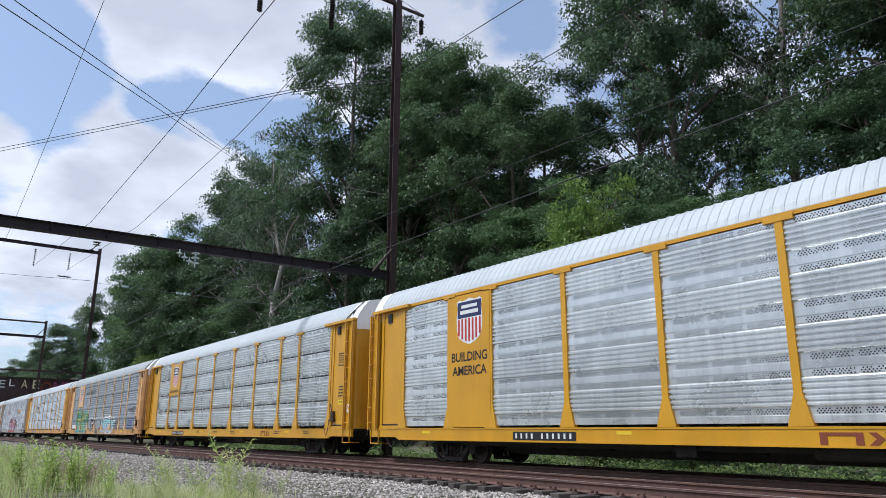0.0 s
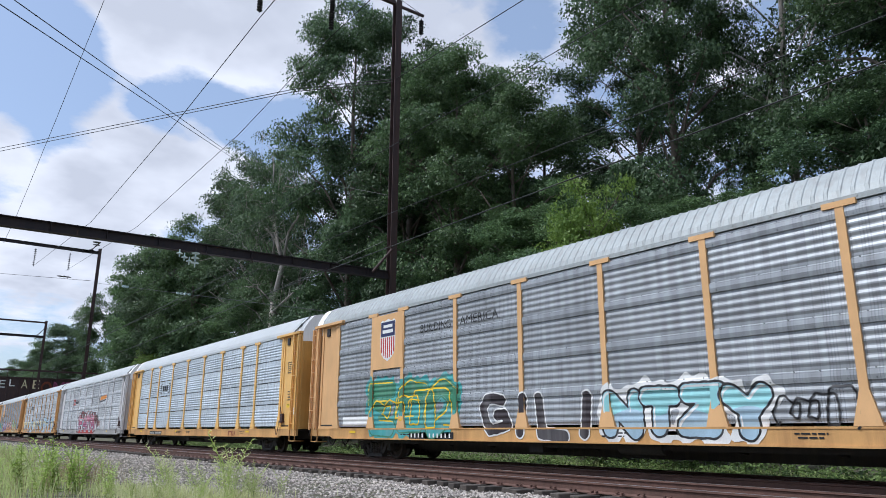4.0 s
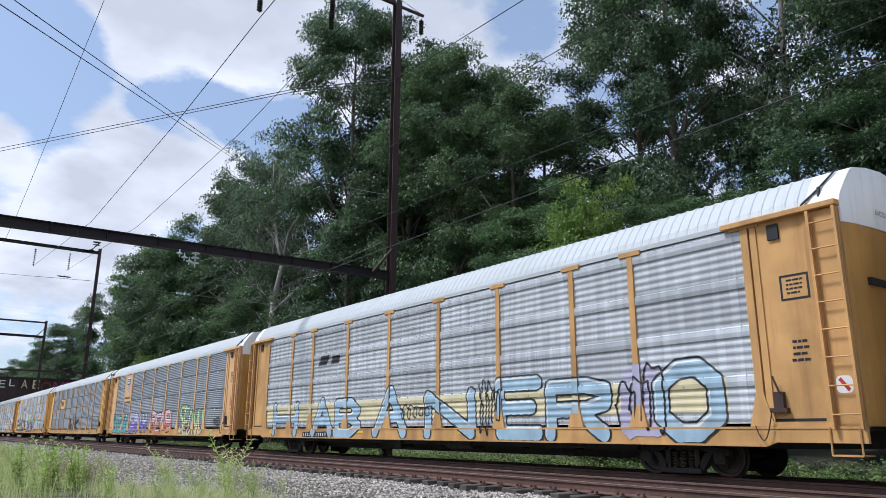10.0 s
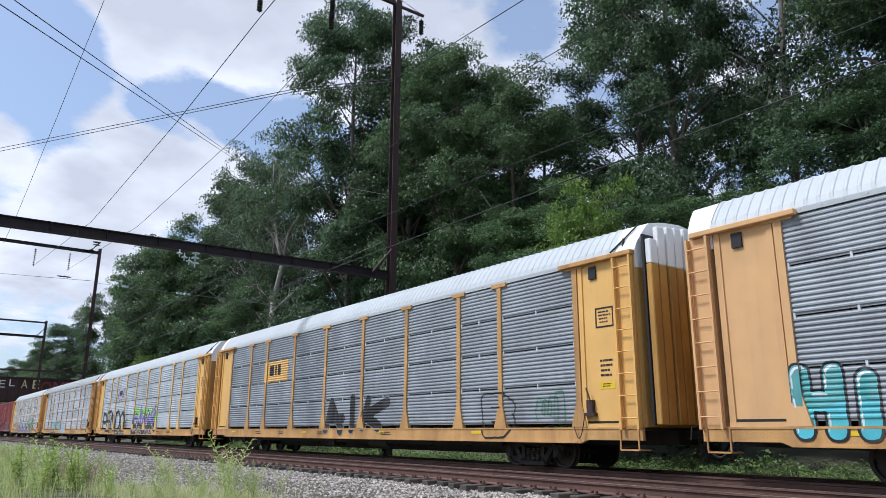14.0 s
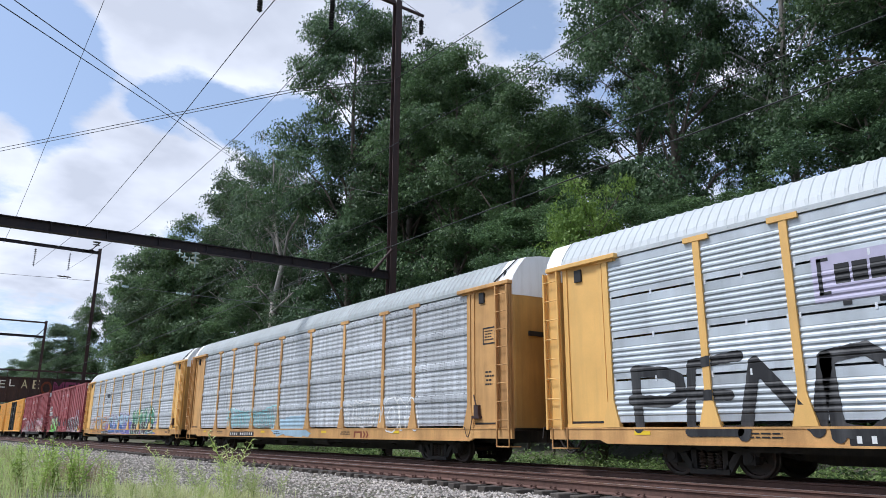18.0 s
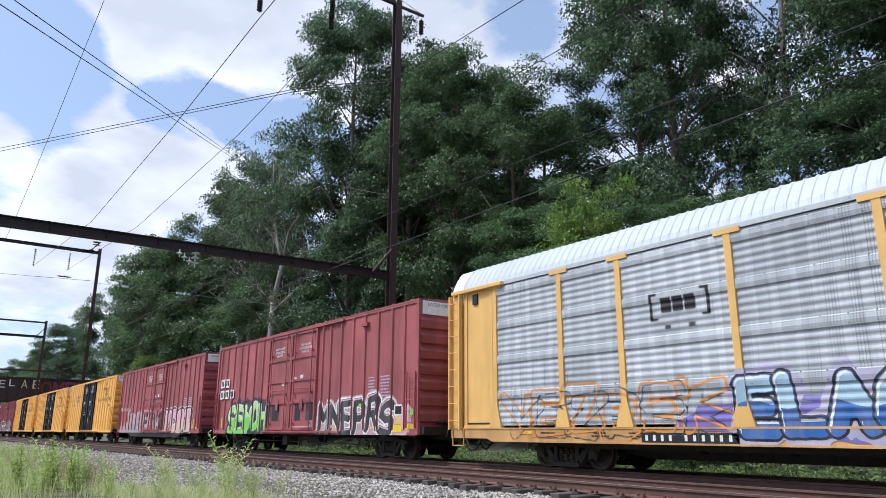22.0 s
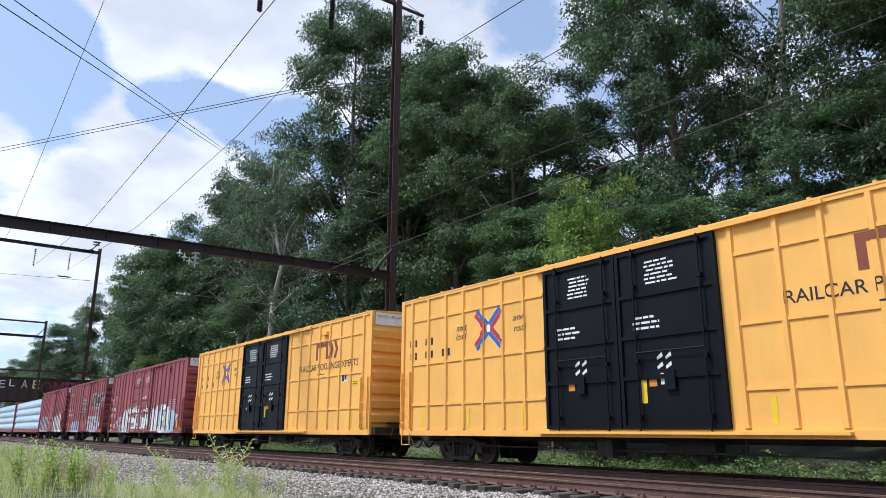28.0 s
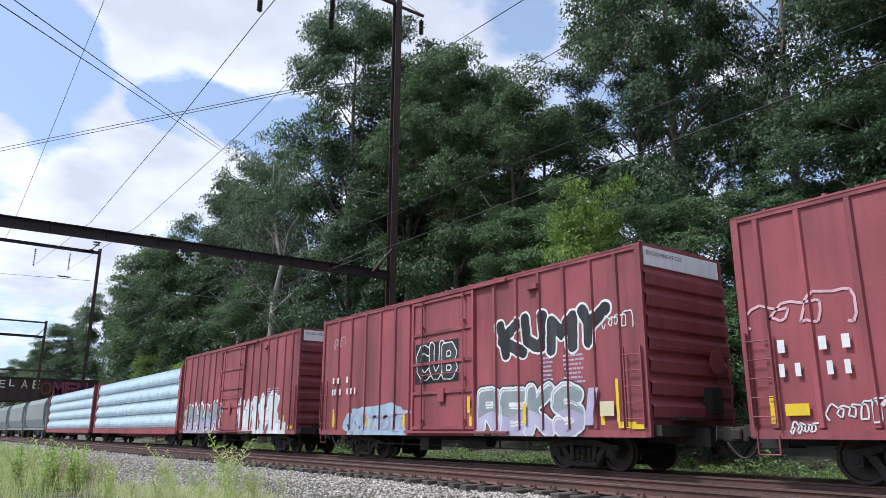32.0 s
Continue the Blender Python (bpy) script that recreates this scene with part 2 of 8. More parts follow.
RUST = (0.16, 0.07, 0.035)
GRIME = (0.07, 0.06, 0.05)
MAT = {
    "yellow_new": material("yellow_new", (0.62, 0.31, 0.011), 0.4, 0, 0.06, 1.0, 0.04, 60, GRIME, 0.15, 0.0, 2.2),
    "cap_white": material("cap_white", (0.86, 0.86, 0.85), 0.5, 0, 0.05, 0.7, 0.03, 60, (0.5, 0.48, 0.44), 0.3),
    "clip": material("clip", (0.72, 0.73, 0.74), 0.4, 0.3, 0.08, 3.0, 0.02, 60),
    "yellow": material("yellow", (0.80, 0.47, 0.14), 0.5, 0, 0.08, 1.2, 0.05, 60, GRIME, 0.2, 0.0, 2.2),
    "yellow_worn": material("yellow_worn", (0.60, 0.34, 0.13), 0.6, 0, 0.18, 1.1, 0.08, 60, RUST, 0.55, 0.0, 2.0, specular=0.25),
    "yellow_box": material("yellow_box", (0.90, 0.475, 0.115), 0.5, 0, 0.06, 0.8, 0.05, 60, (0.35, 0.2, 0.06), 0.14, 0.0, 2.2, specular=0.25),
    # stained end-door yellow; its base is also darkened for the shade between cars
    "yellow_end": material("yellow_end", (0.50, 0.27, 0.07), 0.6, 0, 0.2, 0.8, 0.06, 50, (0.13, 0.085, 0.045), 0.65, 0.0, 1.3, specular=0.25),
    "yellow_new_end": material("yellow_new_end", (0.58, 0.29, 0.012), 0.45, 0, 0.12, 0.9, 0.05, 50, (0.22, 0.12, 0.02), 0.45, 0.0, 1.6),
    "yellow_pale": material("yellow_pale", (0.72, 0.43, 0.20), 0.6, 0, 0.08, 1.2, 0.05, 60, GRIME, 0.15, 0.0, 2.2, specular=0.25),
    "white_post": material("white_post", (0.62, 0.60, 0.60), 0.5, 0, 0.08, 1.0, 0.05, 60, GRIME, 0.35),
    "roof_white": material("roof_white", (0.50, 0.53, 0.54), 0.55, 0, 0.05, 0.7, 0.03, 60, (0.4, 0.4, 0.38), 0.3),
    "roof_worn": material("roof_worn", (0.36, 0.39, 0.39), 0.55, 0.1, 0.12, 0.7, 0.05, 60, (0.22, 0.2, 0.18), 0.55),
    "panel_bright": material("panel_bright", (0.74, 0.755, 0.745), 0.30, 0.7, 0.10, 1.0, 0.05, 90, (0.3, 0.31, 0.32), 0.35, 0.08),
    "panel_blue": material("panel_blue", (0.58, 0.64, 0.69), 0.52, 0.3, 0.10, 1.0, 0.05, 90, (0.28, 0.3, 0.33), 0.35, 0.1,
                           holes=(0.055, 0.045, 0.009, 0.34), specular=0.2),
    "panel_grey": material("panel_grey", (0.50, 0.54, 0.57), 0.55, 0.25, 0.14, 1.0, 0.05, 90, (0.20, 0.20, 0.20), 0.45, 0.14, 1.6, specular=0.2),
    "panel_dark": material("panel_dark", (0.36, 0.38, 0.40), 0.5, 0.4, 0.16, 1.0, 0.05, 90, (0.14, 0.135, 0.13), 0.5, 0.12,
                           holes=(0.055, 0.045, 0.009, 0.34), specular=0.2),
    "panel_slate": material("panel_slate", (0.30, 0.322, 0.345), 0.55, 0.25, 0.14, 0.8, 0.05, 90, (0.17, 0.165, 0.16), 0.5, 0.10, 1.4, specular=0.2),
    "panel_silver": material("panel_silver", (0.50, 0.52, 0.54), 0.62, 0.06, 0.12, 1.0, 0.05, 90, (0.2, 0.2, 0.2), 0.5, 0.15,
                             holes=(0.055, 0.05, 0.010, 0.42), specular=0.2),
    "maroon": material("maroon", (0.39, 0.110, 0.114), 0.58, 0, 0.2, 0.55, 0.08, 45, (0.12, 0.05, 0.045), 0.8, 0.0, 1.1, specular=0.25),
    "maroon_dark": material("maroon_dark", (0.325, 0.088, 0.096), 0.58, 0, 0.2, 0.55, 0.08, 45, (0.085, 0.04, 0.04), 0.8, 0.0, 1.1, specular=0.25),
    "black_door": material("black_door", (0.005, 0.006, 0.009), 0.5, 0, 0.2, 1.0, 0.05, 60, (0.012, 0.012, 0.014), 0.25, specular=0.15),
    "black": material("black", (0.018, 0.017, 0.017), 0.6, 0, 0.25, 2.0, 0.1, 60, (0.06, 0.045, 0.035), 0.4),
    "under": material("under", (0.022, 0.019, 0.018), 0.75, 0, 0.3, 2.0, 0.15, 40, (0.07, 0.05, 0.035), 0.5),
    "wheel": material("wheel", (0.05, 0.04, 0.035), 0.6, 0.4, 0.25, 3.0, 0.1, 50, RUST, 0.4),
    "tread": material("tread", (0.45, 0.44, 0.43), 0.25, 0.9, 0.08, 5.0, 0.02, 80),
    "sill_grey": material("sill_grey", (0.38, 0.37, 0.36), 0.6, 0, 0.15, 1.0, 0.06, 60, GRIME, 0.6),
    "wrap": material("wrap", (0.50, 0.62, 0.70), 0.35, 0, 0.10, 1.0, 0.25, 6),
    "hopper": material("hopper", (0.27, 0.30, 0.29), 0.5, 0, 0.1, 0.6, 0.04, 60, GRIME, 0.45),
    "steel_beam": material("steel_beam", (0.026, 0.020, 0.024), 0.7, 0.2, 0.25, 1.5, 0.1, 50, (0.06, 0.035, 0.03), 0.5),
    "steel_rust": material("steel_rust", (0.055, 0.034, 0.032), 0.7, 0.2, 0.2, 1.5, 0.1, 50, (0.11, 0.05, 0.035), 0.6),
    "rail_side": material("rail_side", (0.15, 0.082, 0.064), 0.75, 0.2, 0.18, 1.2, 0.12, 50, (0.05, 0.03, 0.025), 0.5),
    "rail_head": material("rail_head", (0.42, 0.36, 0.35), 0.35, 0.9, 0.12, 1.0, 0.03, 60),
    "tie": material("tie", (0.075, 0.062, 0.052), 0.85, 0, 0.3, 2.5, 0.4, 30, (0.17, 0.15, 0.13), 0.4, 0.3),
    "stone": material("stone", (0.41, 0.365, 0.325), 0.85, 0, 0.2, 4.0, 0.3, 30, island=0.6),
    "insulator": material("insulator", (0.035, 0.03, 0.035), 0.25, 0, 0.1, 4, 0.02, 50),
    "glass_green": material("glass_green", (0.45, 0.58, 0.55), 0.15, 0, 0.08, 4, 0.02, 50),
    "wire": material("wire", (0.035, 0.035, 0.035), 0.5, 0.5, 0.1, 4, 0.02, 50),
    "bark": material("bark", (0.13, 0.105, 0.085), 0.9, 0, 0.3, 2.5, 0.6, 14, (0.06, 0.05, 0.04), 0.5),
    "bark_pale": material("bark_pale", (0.34, 0.31, 0.28), 0.85, 0, 0.3, 1.6, 0.5, 12, (0.14, 0.12, 0.1), 0.5),
    "leaf_a": leaf_material("leaf_a", (0.040, 0.072, 0.042), (0.150, 0.225, 0.105), 0.32, 0.5),
    "leaf_b": leaf_material("leaf_b", (0.042, 0.080, 0.040), (0.165, 0.260, 0.105), 0.34, 0.5),
    "leaf_near": leaf_material("leaf_near", (0.032, 0.062, 0.036), (0.122, 0.198, 0.086), 0.32, 0.5),
    "cover": leaf_material("cover", (0.10, 0.17, 0.05), (0.26, 0.36, 0.13), 0.36),
    "leaf_light": leaf_material("leaf_light", (0.10, 0.175, 0.04), (0.25, 0.35, 0.085), 0.40),
    "leaf_dark": leaf_material("leaf_dark", (0.034, 0.058, 0.038), (0.115, 0.170, 0.090), 0.30, 0.5),
    "weed": leaf_material("weed", (0.35, 0.48, 0.11), (0.60, 0.71, 0.25), 0.44),
    "weed_pale": leaf_material("weed_pale", (0.50, 0.54, 0.24), (0.74, 0.75, 0.44), 0.42),
    "grass": leaf_material("grass", (0.36, 0.46, 0.15), (0.62, 0.68, 0.32), 0.42),
    "straw": leaf_material("straw", (0.28, 0.22, 0.12), (0.48, 0.40, 0.25), 0.3),
    "white": plain("white", (0.75, 0.75, 0.73)), "ink": plain("ink", (0.012, 0.012, 0.014)),
    "red": plain("red", (0.45, 0.03, 0.025)), "navy": plain("navy", (0.018, 0.025, 0.09)),
    "blue": plain("blue", (0.03, 0.12, 0.38)), "sky_blue": plain("sky_blue", (0.36, 0.50, 0.60)),
    "cyan": plain("cyan", (0.10, 0.48, 0.55)), "teal": plain("teal", (0.06, 0.33, 0.33)),
    "purple": plain("purple", (0.16, 0.13, 0.42)), "salmon": plain("salmon", (0.55, 0.17, 0.10)),
    "cream": plain("cream", (0.66, 0.58, 0.36)), "lime": plain("lime", (0.22, 0.62, 0.09)),
    "pink": plain("pink", (0.70, 0.42, 0.46)), "magenta": plain("magenta", (0.30, 0.06, 0.14)),
    "green": plain("green", (0.04, 0.20, 0.11)), "caution": plain("caution", (0.80, 0.55, 0.02)),
    "orange": plain("orange", (0.70, 0.25, 0.03)), "brown_ink": plain("brown_ink", (0.22, 0.05, 0.02)),
    "slate": plain("slate", (0.035, 0.05, 0.05)),
    "grey_ink": plain("grey_ink", (0.25, 0.26, 0.27)), "lavender": plain("lavender", (0.45, 0.42, 0.55)),
}

PAINT = {
    "white": (0.75, 0.75, 0.73),
    "ink": (0.012, 0.012, 0.014),
    "red": (0.45, 0.03, 0.025),
    "navy": (0.018, 0.025, 0.09),
    "blue": (0.03, 0.12, 0.38),
    "sky_blue": (0.36, 0.50, 0.60),
    "cyan": (0.10, 0.48, 0.55),
    "teal": (0.06, 0.33, 0.33),
    "purple": (0.16, 0.13, 0.42),
    "salmon": (0.55, 0.17, 0.10),
    "cream": (0.66, 0.58, 0.36),
    "lime": (0.22, 0.62, 0.09),
    "pink": (0.70, 0.42, 0.46),
    "magenta": (0.30, 0.06, 0.14),
    "green": (0.04, 0.20, 0.11),
    "caution": (0.80, 0.55, 0.02),
    "orange": (0.70, 0.25, 0.03),
    "brown_ink": (0.22, 0.05, 0.02),
    "slate": (0.035, 0.05, 0.05),
    "grey_ink": (0.25, 0.26, 0.27),
    "lavender": (0.45, 0.42, 0.55),
    "pale_cyan": (0.30, 0.62, 0.64), "rose": (0.45, 0.13, 0.20), "pale_lime": (0.50, 0.72, 0.36), "night": (0.030, 0.022, 0.026), "haze": (0.50, 0.34, 0.36), "peach": (0.68, 0.47, 0.40), "fog": (0.26, 0.30, 0.31),
    "maroon_dark": (0.11, 0.03, 0.03), "panel_dark": (0.20, 0.21, 0.22), "panel_grey": (0.30, 0.31, 0.32), "panel_silver": (0.42, 0.43, 0.44),
}


# ---- mesh helpers ----
def box(bm, x0, x1, y0, y1, z0, z1):
    v = [bm.verts.new((x, y, z)) for x in (x0, x1) for y in (y0, y1) for z in (z0, z1)]
    for f in ((0, 1, 3, 2), (4, 6, 7, 5), (0, 4, 5, 1), (2, 3, 7, 6), (0, 2, 6, 4), (1, 5, 7, 3)):
        bm.faces.new([v[i] for i in f])
    return v


def rod(bm, a, b, r, n=8, r2=None):
    """A round bar from a to b."""
    a, b = Vector(a), Vector(b)
    q = (b - a).to_track_quat("Z", "Y")
    r2 = r if r2 is None else r2
    rings = [[bm.verts.new(p + q @ Vector((rr * math.cos(2 * math.pi * i / n), rr * math.sin(2 * math.pi * i / n), 0))) for i in range(n)]
             for p, rr in ((a, r), (b, r2))]
    for i in range(n):
        j = (i + 1) % n
        bm.faces.new((rings[0][i], rings[0][j], rings[1][j], rings[1][i]))
    bm.faces.new(rings[0][::-1]); bm.faces.new(rings[1])


def extrude_poly(bm, pts, axis, a, b):
    """A prism: the outline pts (two coordinates each) swept along axis from a to b."""
    def at(p, s):
        if axis == 0:
            return (s, p[0], p[1])
        if axis == 1:
            return (p[0], s, p[1])
        return (p[0], p[1], s)
    lo, hi = [bm.verts.new(at(p, a)) for p in pts], [bm.verts.new(at(p, b)) for p in pts]
    n = len(pts)
    for i in range(n):
        j = (i + 1) % n
        bm.faces.new((lo[i], lo[j], hi[j], hi[i]))
    bm.faces.new(lo[::-1]); bm.faces.new(hi)


def lathe(bm, prof, centre=(0, 0, 0), n=20, axis="z"):
    """A turned body from (radius, height) pairs."""
    rings = []
    for r, h in prof:
        ring = []
        for i in range(n):
            c, s = math.cos(2 * math.pi * i / n) * r, math.sin(2 * math.pi * i / n) * r
            p = (c, s, h) if axis == "z" else (h, c, s)
            ring.append(bm.verts.new(Vector(p) + Vector(centre)))
        rings.append(ring)
    for a, b in zip(rings, rings[1:]):
        for i in range(n):
            j = (i + 1) % n
            bm.faces.new((a[i], a[j], b[j], b[i]))
    bm.faces.new(rings[0][::-1]); bm.faces.new(rings[-1])


def soften(bm, width=0.01, segments=1):
    bmesh.ops.bevel(bm, geom=bm.edges[:], offset=width, segments=segments, affect="EDGES", clamp_overlap=True)


def to_mesh(name, bm, mat, smooth=False):
    bmesh.ops.recalc_face_normals(bm, faces=bm.faces[:])
    me = bpy.data.meshes.new(name)
    bm.to_mesh(me)
    bm.free()
    me.materials.append(mat)
    if smooth:
        me.shade_smooth()
    return me


# parts that hold many tiny pieces
LOOSE = {"bolts", "perforation", "stencil", "graffiti_gleam", "graffiti_scrawl"}


def part(name, bm, mat, parent, label="", smooth=False):
    me = bm if isinstance(bm, bpy.types.Mesh) else to_mesh(name, bm, mat, smooth)
    ob = new(name, me)
    ob.parent = parent
    if label:
        ob["label"] = label
    if name in LOOSE:
        ob["kind"] = "stuff"
    return ob


def thing(name, label, category, group="", at=None):
    ob = new(name)
    ob.empty_display_size = 0.3
    if at is not None:
        ob.matrix_basis = at
    return tagged(ob, label, category, group)


def raw_mesh(name, verts, faces, mat):
    me = bpy.data.meshes.new(name)
    me.from_pydata(verts, [], faces)
    me.materials.append(mat)
    me.update()
    return me


def text_mesh(body, size=1.0, offset=0.0, bold=0.0, shear=0.0):
    """The letters as one flat mesh in its own x, y plane."""
    cu = bpy.data.curves.new("lettering", "FONT")
    cu.body, cu.size, cu.offset, cu.shear = body, size, offset + bold, shear
    cu.resolution_u = 3
    ob = bpy.data.objects.new("lettering", cu)
    me = bpy.data.meshes.new_from_object(ob)
    bpy.data.objects.remove(ob)
    bpy.data.curves.remove(cu)
    return me


# ---- ground, road bed and tracks ----
TRAIN_X, NEAR_X = 14.5, 11.0
GAUGE = 0.7525


def smooth_step(a, b, v):
    t = min(max((v - a) / (b - a), 0), 1)
    return t * t * (3 - 2 * t)


def ground_z(x, y):
    z = -0.30
    z -= 0.24 * (1 - smooth_step(6.2, 8.3, x))
    z -= 0.25 * smooth_step(16.6, 17.8, x)
    z += 0.2 * smooth_step(18, 21, x) + 5.0 * smooth_step(20.5, 40, x) - 5.0 * smooth_step(80, 300, x)
    d = math.hypot(x, y)
    if d < 120:
        z += 0.05 * noise.noise((x * 0.6, y * 0.6, 0)) + 0.02 * noise.noise((x * 2.5, y * 2.5, 3))
    return z


def ground_material():
    m = material("ground", (0.13, 0.12, 0.085), 0.95, 0, 0.3, 0.4, 0.5, 18, (0.075, 0.095, 0.03), 0.75, streak=0.6)
    return m


def build_ground():
    xs = sorted(set([-3000, -1200, -500, -200, -80, -40, -20] + [round(-12 + 0.5 * i, 2) for i in range(80)] + [30, 34, 38, 42, 50, 65, 90, 140, 220, 320, 600, 1500, 3000]))
    ys = sorted(set([-3000, -1000, -300, -100, -50, -30] + [round(-20 + 0.75 * i, 2) for i in range(120)] + [75, 80, 90, 100, 115, 130, 150, 175, 200, 250, 320, 450, 700, 1200, 3000]))
    verts = [(x, y, ground_z(x, y)) for y in ys for x in xs]
    nx = len(xs)
    faces = [(j * nx + i, j * nx + i + 1, (j + 1) * nx + i + 1, (j + 1) * nx + i) for j in range(len(ys) - 1) for i in range(nx - 1)]
    me = raw_mesh("ground", verts, faces, ground_material())
    me.shade_smooth()
    tagged(new("ground", me), "grassy dirt ground rising to a wooded bank", "ground", kind="structure")


build_ground()

RAIL = [(-0.036, 0), (0.036, 0), (0.037, -0.03), (0.012, -0.045), (0.010, -0.14), (0.070, -0.165), (0.070, -0.18),
        (-0.070, -0.18), (-0.070, -0.165), (-0.010, -0.14), (-0.012, -0.045), (-0.037, -0.03)]
TRACK_Y0, TRACK_Y1 = -60.0, 900.0


def build_track(cx, label, tie_near):
    """One track: two rails, its sleepers, plates and spikes."""
    tr = thing("railway_track", label, "railway track", "railway tracks", pose(cx, 0, 0))
    for s in (-1, 1):
        bm = bmesh.new()
        extrude_poly(bm, [(s * (GAUGE + 0.0) + p[0], p[1]) for p in RAIL], 1, TRACK_Y0, TRACK_Y1)
        rail = part("rail", bm, MAT["rail_side"], tr)
        bm = bmesh.new()
        extrude_poly(bm, [(s * GAUGE - 0.034, 0.001), (s * GAUGE - 0.024, 0.004), (s * GAUGE + 0.024, 0.004), (s * GAUGE + 0.034, 0.001)], 1, TRACK_Y0, TRACK_Y1)
        part("rail_head", bm, MAT["rail_head"], rail, "polished running surface")
    rng = random.Random(int(cx * 10))
    bm = bmesh.new()
    box(bm, -1.3, 1.3, -0.115, 0.115, -0.36, -0.182)
    soften(bm, 0.014)
    me = to_mesh("sleeper", bm, MAT["tie"])
    bm = bmesh.new()
    box(bm, -0.18, 0.18, -0.09, 0.09, -0.182, -0.163)
    for e in (-1, 1):
        for k in (-0.055, 0.055):
            box(bm, e * 0.085 - 0.012, e * 0.085 + 0.012, k - 0.012, k + 0.012, -0.165, -0.138)
            box(bm, e * 0.082 - 0.026, e * 0.082 + 0.026, k - 0.019, k + 0.019, -0.140, -0.122)
    plates = to_mesh("tie_plate", bm, MAT["rail_side"])
    y, spots = TRACK_Y0, []
    while y < 420:
        spots.append((y + rng.uniform(-0.05, 0.05), rng.uniform(-0.09, 0.09), rng.uniform(-2.0, 2.0)))
        y += 0.52
    near = [s for s in spots if 2.0 < s[0] < tie_near]
    far = [s for s in spots if not 2.0 < s[0] < tie_near]
    for yy, dx, rz in near:
        t = part("sleeper", me, None, tr)
        t.matrix_basis = pose(dx, yy, rng.uniform(-0.012, 0.004), 0, 0, rz)
        for e in (-1, 1):
            p = part("tie_plate", plates, None, t, "rusty plate with spikes")
            p.matrix_basis = pose(e * GAUGE - dx, 0, 0)
    verts, faces = [], []
    for yy, dx, rz in far:
        b = len(verts)
        verts += [(dx + sx * 1.3, yy + sy * 0.115, z) for sx in (-1, 1) for sy in (-1, 1) for z in (-0.36, -0.182)]
        faces += [tuple(b + i for i in f) for f in ((0, 1, 3, 2), (4, 6, 7, 5), (0, 4, 5, 1), (2, 3, 7, 6), (1, 5, 7, 3))]
    rest = part("sleepers", raw_mesh("sleepers", verts, faces, MAT["tie"]), None, tr)
    rest["kind"] = "stuff"


build_track(NEAR_X, "empty rusty railway track on weathered wooden sleepers", 60)
build_track(TRAIN_X, "railway track carrying the freight train", 26)


def stones(name, n, area, size, seed, label, zoff=0.0):
    """Loose crushed stones strewn over the ground."""
    rng = np.random.default_rng(seed)
    base = np.array([(1, 0, 0), (-1, 0, 0), (0, 1, 0), (0, -1, 0), (0, 0, 1), (0, 0, -1)], float)
    tri = np.array([(0, 2, 4), (2, 1, 4), (1, 3, 4), (3, 0, 4), (2, 0, 5), (1, 2, 5), (3, 1, 5), (0, 3, 5)])
    pts = area(rng, n)
    z = np.array([ground_z(x, y) for x, y in pts]) + zoff
    V = np.repeat(base[None], n, 0) * rng.uniform(0.55, 1.25, (n, 6, 1)) + rng.normal(0, 0.22, (n, 6, 3))
    V *= (rng.uniform(*size, (n, 1, 1)) * np.array([1, 1, 0.75]))
    ang = rng.uniform(0, 6.28, n)
    c, s = np.cos(ang)[:, None], np.sin(ang)[:, None]
    X, Y = V[..., 0] * c - V[..., 1] * s, V[..., 0] * s + V[..., 1] * c
    V = np.stack([X + pts[:, :1], Y + pts[:, 1:2], V[..., 2] + z[:, None] + 0.012], -1)
    F = tri[None] + 6 * np.arange(n)[:, None, None]
    me = raw_mesh(name, V.reshape(-1, 3).tolist(), F.reshape(-1, 3).tolist(), MAT["stone"])
    tagged(new(name, me), label, "gravel", kind="stuff")


def bed(x0, x1, y0, y1, power=1.6):
    def area(rng, n):
        y = y0 + (y1 - y0) * rng.uniform(0, 1, n) ** power
        return np.stack([rng.uniform(x0, x1, n), y], 1)
    return area


stones("ballast", 30000, bed(4.9, 10.4, 3.5, 42), (0.022, 0.045), 3, "pale grey crushed stone ballast beside the track")
stones("ballast", 9000, bed(10.0, 17.2, 3.5, 70), (0.025, 0.05), 4, "grey crushed stone ballast between the tracks")
stones("ballast", 5000, bed(6.3, 17.0, 38, 110, 1.0), (0.04, 0.08), 5, "grey crushed stone ballast along the tracks")


# ---- catenary masts, wires and insulators ----
def h_section(bm, axis, a, b, u, v, w, d, t=0.03):
    """An H beam in one outline: flanges of width w at depth d, swept along axis from a to b about (u, v)."""
    h, q, c = w / 2, d / 2, 0.014
    pts = [(-h, -q), (h, -q), (h, -q + t), (c, -q + t), (c, q - t), (h, q - t), (h, q), (-h, q), (-h, q - t), (-c, q - t), (-c, -q + t), (-h, -q + t)]
    extrude_poly(bm, [(u + x, v + y) for x, y in pts], axis, a, b)


def insulator_string(parent, at, n=7, r=0.13, pitch=0.146, mat="insulator", name="insulator"):
    bm = bmesh.new()
    prof = [(0.02, 0.12)]
    for i in range(n):
        z = -i * pitch
        prof += [(0.03, z), (r * 0.55, z - 0.02), (r, z - 0.06), (r * 0.92, z - 0.075), (0.035, z - 0.08)]
    prof.append((0.02, -n * pitch - 0.05))
    lathe(bm, prof, at, 12)
    return part(name, bm, MAT[mat], parent, smooth=False)


MAST_X, MAST_Y = 18.0, (28.6, 102.0, 138.5)


